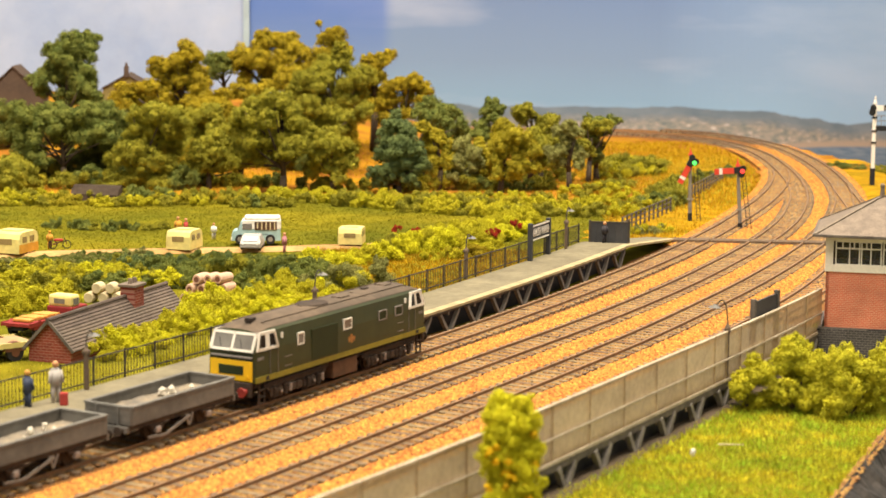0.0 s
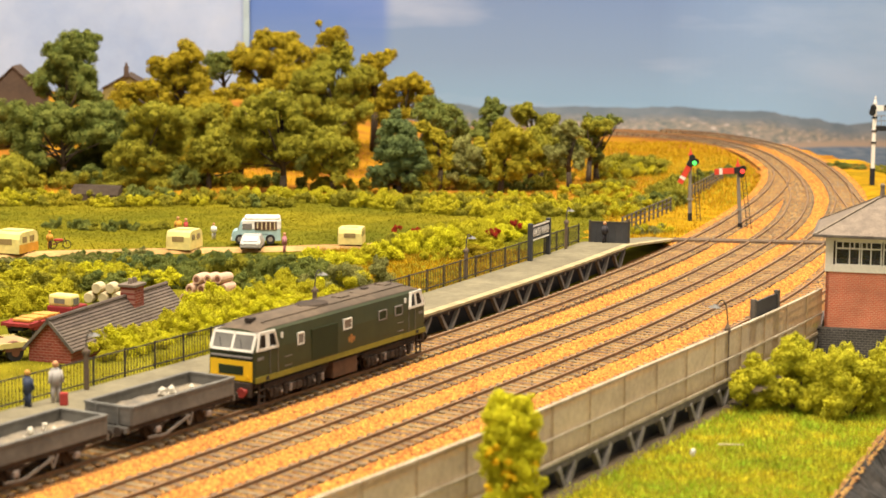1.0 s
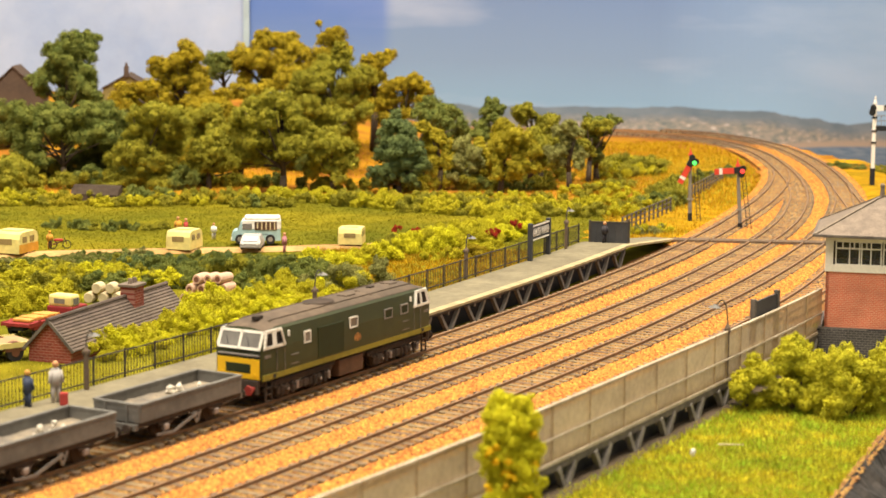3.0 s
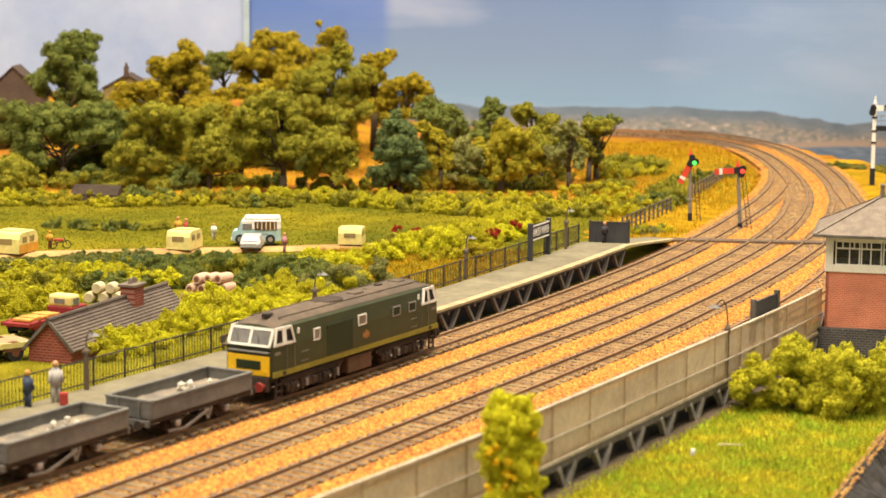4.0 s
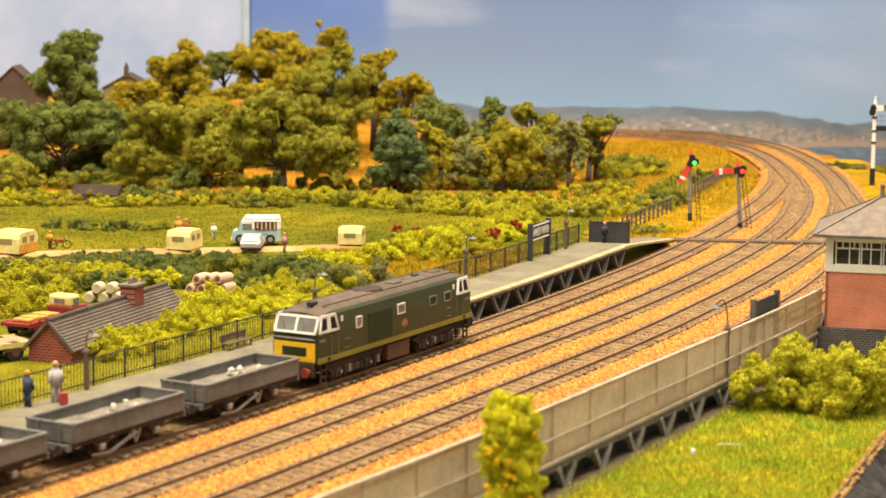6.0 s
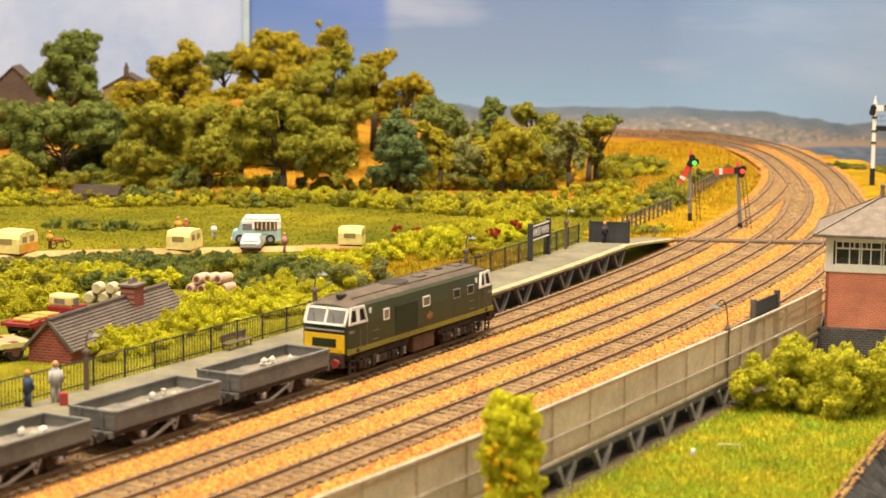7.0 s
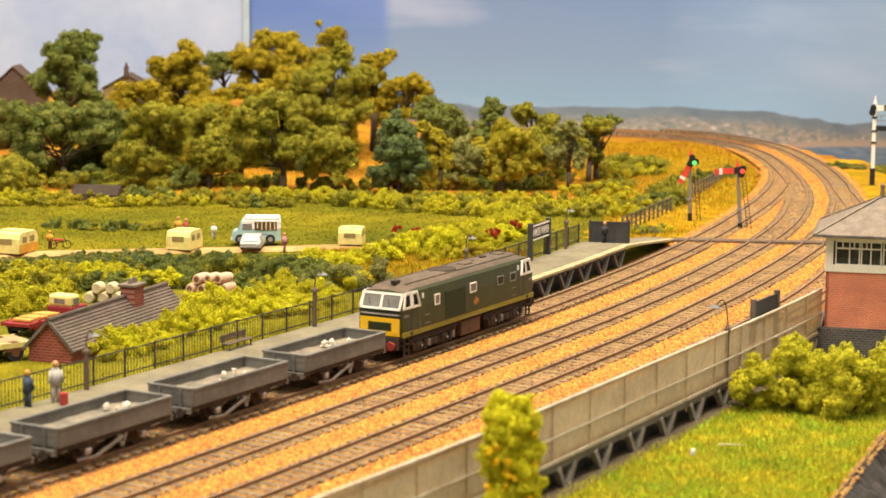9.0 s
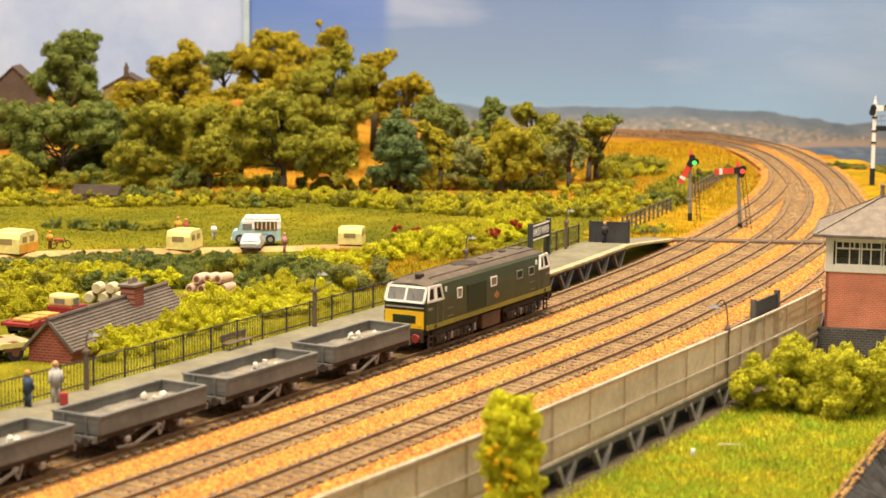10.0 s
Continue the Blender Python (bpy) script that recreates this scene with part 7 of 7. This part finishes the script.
# ---- yard by the shed ----
def make_lorry(x, y, rz, load):
    c = tagged(empty("flatbed_lorry", x, y, -3.4, rz), "old flatbed lorry with a cream and maroon cab" if load else "old flatbed lorry with a bare plank deck",
               "lorry", "lorries beside the shed")
    c.scale = (0.82, 0.82, 0.86) if load else (1, 1, 1)
    bm = bmesh.new()
    box(bm, -22, 9, -7.2, 7.2, 4.8, 6.0)
    part("deck", bm, PAINT["maroon"] if load else PAINT["wood"], c)
    for s in (-1, 1):
        bm = bmesh.new()
        box(bm, -22.2, 9, s * 7.2 - 0.3, s * 7.2 + 0.3, 4.6, 6.3)
        part("side_rail", bm, PAINT["maroon"] if load else PAINT["cream"], c)
    bm = bmesh.new()
    box(bm, 10, 20, -6.6, 6.6, 2.6, 8.6, bevel=0.6)
    part("cab", bm, PAINT["maroon"], c)
    bm = bmesh.new()
    box(bm, 10.3, 17.5, -6.1, 6.1, 8.4, 13.4, bevel=1.1)
    t = part("cab_top", bm, PAINT["cream"], c, "rounded cream cab top")
    bm = bmesh.new()
    box(bm, 10.1, 10.5, -2.8, 2.8, 9.8, 11.8)
    part("rear_window", bm, TR["pane"], t)
    for s in (-1, 1):
        bm = bmesh.new()
        box(bm, 12, 16, s * 6.0 - 0.25, s * 6.0 + 0.25, 9.2, 12.0)
        part("side_window", bm, TR["pane"], t)
    bm = bmesh.new()
    box(bm, 20, 25.5, -4.6, 4.6, 3, 8, bevel=0.7)
    part("bonnet", bm, PAINT["maroon"], c)
    bm = bmesh.new()
    box(bm, -21, 24, -3, 3, 3.0, 4.8)
    part("chassis", bm, PAINT["tyre"], c)
    for x0 in (-15, 19):
        for s in (-1, 1):
            wheel(None, "wheel", x0, s * 6.2, 3.0, 1.8, c, PAINT["rustp"])
            bm = bmesh.new()
            g = tube(bm, (x0, s * 6.2 - 1.1, 3.0), (x0, s * 6.2 + 1.1, 3.0), 3.7, seg=20)
            bmesh.ops.bisect_plane(bm, geom=bm.verts[:] + bm.edges[:] + bm.faces[:], plane_co=(0, 0, 3.4), plane_no=(0, 0, -1), clear_outer=True)
            part("mudguard", bm, PAINT["rustp"] if not load else PAINT["maroon"], c)
    if load:
        bm = bmesh.new()
        for k in range(5):
            box(bm, -18 + k * 4.6, -14 + k * 4.6, -4.5, 4.5, 6.1, 7.3 + 0.3 * (k % 2), bevel=0.3)
        part("load", bm, PAINT["orange"], c, "orange planks and crates")
    return c


make_lorry(-141.5, 703, 66, True)
make_lorry(-156, 641, 220, False)


def drum(name, x, y, z, rz, r, L, material, label, category, group, ends=None):
    bm = bmesh.new()
    n = 14
    rings = []
    for t, k in ((-0.5, 0.8), (-0.36, 0.95), (0, 1.0), (0.36, 0.95), (0.5, 0.8)):
        rings.append([(t * L, math.cos(a) * r * k, math.sin(a) * r * k) for a in np.linspace(0, 2 * math.pi, n, endpoint=False)])
    bm.free()
    o = part(name, loft(rings), material, smooth=False)
    o.matrix_basis = wp(x, y, z + r * 0.95, rz)
    tagged(o, label, category, group)
    if ends:
        for s in (-1, 1):
            bm = bmesh.new()
            tube(bm, (s * (L * 0.5 - 0.1), 0, 0), (s * (L * 0.5 + 0.05), 0, 0), r * 0.52, seg=12)
            part("end", bm, ends, o)
    return o


for k, (dx, dz) in enumerate(((-8.4, 0), (-4.2, 0), (0, 0), (4.2, 0), (8.4, 0), (-6.3, 3.7), (-2.1, 3.7), (2.1, 3.7), (6.3, 3.7), (-3.6, 7.4), (0.6, 7.4), (4.8, 7.4))):
    drum("barrel", -90 + dx, 768 + dx * 0.15, -3.4 + dz, 66 + rng.uniform(-5, 5), 2.15, 8.5, PAINT["tan"], "pinkish tan barrel in a stack behind the shed", "barrel",
         "stacked barrels", PAINT["rustp"])
for dx, dz in ((-5.5, 0), (0, 0), (5.2, 0), (-2.4, 4.4), (2.9, 4.4)):
    drum("straw_bale", -131 + dx, 766, -3.8 + dz * 0.85, 76, 2.3, 5.5, PAINT["straw"], "pale round straw bale stacked behind the shed", "bale", "stacked bales")


# ---- far fences, hut, houses behind the wood ----
def make_post_fence(points, h, label, material="darkwood"):
    f = tagged(empty("post_fence"), label, "fence")
    p = np.array(points, float)
    d = np.r_[0, np.cumsum(np.hypot(*np.diff(p, axis=0).T))]
    at = [(np.interp(s, d, p[:, 0]), np.interp(s, d, p[:, 1])) for s in np.arange(0, d[-1], 9.0)]
    for x, y in at:
        bm = bmesh.new()
        bar(bm, (x, y, rise(x, y) - 0.5), (x, y, -2.8 + h), 0.9)
        part("post", bm, M[material], f)
    for z in (0.4, 0.7, 1.0):
        bm = bmesh.new()
        for a, b in zip(at, at[1:]):
            bar(bm, (*a, -3 + h * z), (*b, -3 + h * z), 0.3, 0.5)
        part("rail", bm, M[material], f)


make_post_fence([(89, 985), (106, 1032), (126, 1085)], 8, "dark wooden post fence behind the platform end")
make_post_fence([(140, 1135), (158, 1190), (176, 1252)], 8, "weathered wooden post fence on the golden bank")


def make_house(name, x, y, rz, L, W, e, r, wall, roof, label, chimney=True):
    h = tagged(empty(name, x, y, rise(x, y) - 0.5, rz), label, "house")
    bm = bmesh.new()
    pts = [(-W, 0), (W, 0), (W, e), (0, r), (-W, e)]
    part("wall", loft([[(xx, yy, zz) for yy, zz in pts] for xx in (0, L)]), wall, h)
    for s in (-1, 1):
        bm = bmesh.new()
        q = [(-1.2, s * (W + 1.4), e - 1.0), (L + 1.2, s * (W + 1.4), e - 1.0), (L + 1.2, 0, r + 0.6), (-1.2, 0, r + 0.6)]
        up, dn = [bm.verts.new(p) for p in q], [bm.verts.new((p[0], p[1], p[2] - 0.9)) for p in q]
        bm.faces.new(up)
        bm.faces.new(dn[::-1])
        for i in range(4):
            bm.faces.new((up[i], dn[i], dn[(i + 1) % 4], up[(i + 1) % 4]))
        part("roof", bm, roof, h)
    if chimney:
        bm = bmesh.new()
        box(bm, -1.5, 1.5, -1.6, 1.6, r - 2, r + 6, bevel=0.2)
        box(bm, -0.8, 0.8, -0.8, 0.8, r + 6, r + 8.5)
        part("chimney", bm, roof, h)
    return h


BROWN = mat("dull_brown_board", (0.095, 0.062, 0.043), (0.065, 0.044, 0.032), 60, 0.9, fine=0.1)
OCHRE = mat("ochre_wall", (0.21, 0.165, 0.055), (0.15, 0.115, 0.04), 80, 0.9, fine=0.1)


def make_hut(x, y, rz, L, r):
    h = tagged(empty("hut", x, y, rise(x, y) - 0.5, rz), "low brown round-roofed hut by the hedge", "hut")
    arc = [(-r, 0.0), (-r, 4.0)] + [(-r * math.cos(a), 4.0 + r * 0.75 * math.sin(a)) for a in np.linspace(0.2, math.pi - 0.2, 11)] + [(r, 4.0), (r, 0.0)]
    part("wall", loft([[(xx, yy * 0.96, zz * 0.97) for yy, zz in arc] for xx in (0, L)]), BROWN, h)
    bm = loft([[(xx, yy, zz + 0.3) for yy, zz in arc[1:-1]] for xx in (-0.6, L + 0.6)], False)
    bmesh.ops.solidify(bm, geom=bm.faces[:], thickness=0.4)
    part("roof", bm, mat("hut_roof_felt", (0.12, 0.085, 0.06), None, 80, 0.9, fine=0.12), h, smooth=True)


make_hut(-206, 1116, -14, 27, 6.5)
make_house("distant_house", -229, 1440, 92, 30, 17, 19, 28, OCHRE, BROWN, "ochre gabled house with brown roof behind the wood")
make_house("distant_house", -302, 1400, 92, 30, 20, 20, 38, BROWN, BROWN, "dark brown house block behind the wood", False)


# ---- baseboard edge ----
def make_rock():
    bm = bmesh.new()
    n, k = 90, 18
    rows = []
    for i in range(n):
        t = i / (n - 1)
        x, y = 70 + 75 * t, 411 + 190 * t
        row = []
        for j in range(k):
            u = j / (k - 1)
            d = Vector((0.93, -0.37))
            w = 3.0 * noise.noise(Vector((i * 0.3, j * 0.5, 3))) + 1.2 * noise.noise(Vector((i * 0.9, j * 1.3, 7))) if j else 1.6 * noise.noise(Vector((i * 0.6, 0, 3)))
            row.append(bm.verts.new((x + d.x * (u * 60 + w), y + d.y * (u * 60 + w), -2.6 - 45 * u ** 0.8 + w)))
        rows.append(row)
    for a, b in zip(rows, rows[1:]):
        for j in range(k - 1):
            bm.faces.new((a[j], a[j + 1], b[j + 1], b[j]))
    tagged(part("rock_edge", bm, mat("dark_rock", (0.05, 0.042, 0.036), (0.022, 0.02, 0.019), 90, 0.8, bump=0.8, fine=0.3)), "dark rough rock face at the baseboard edge",
           "rock", kind="structure")


make_rock()
stones("edge_crumbs", Path(line([(70, 411), (98.3, 483.2), (124.2, 549.4), (145, 602)], 5)), 0, 200, -1.2, 1.6, 1000, 0.6, -3.3, 77, "infill")["label"] = "brown soil crumbs along the rock edge"
bm = bmesh.new()
for v in ball(bm, (0, 0, 0.9), 0.85, 2, 0.8, 0.8, 1.5):
    v.co += Vector((rng.uniform(-0.15, 0.15), rng.uniform(-0.15, 0.15), rng.uniform(-0.15, 0.15)))
o = part("pale_stone", bm, PAINT["whitep"], smooth=True)
o.matrix_basis = wp(68, 526, -3.6)
tagged(o, "small pale stone lying on the grass bank", "stone")
bm = bmesh.new()
tube(bm, (0, 0, 0), (4.2, 1.2, 0.5), 0.3, 0.18, 6)
tube(bm, (4.2, 1.2, 0.5), (7.2, 1.0, 0.9), 0.18, 0.08, 6)
o = part("twig", bm, PAINT["straw"])
o.matrix_basis = wp(76, 534, -2.2, -40)
tagged(o, "pale dry twig lying on the grass bank", "twig")


# ---- what moves ----
def motions():
    ride(LOCO, 0.0, 29.0)
    for k, w in enumerate(WAGONS):
        ride(w, 82.9 + 56.6 * k, 12.0)


motions()
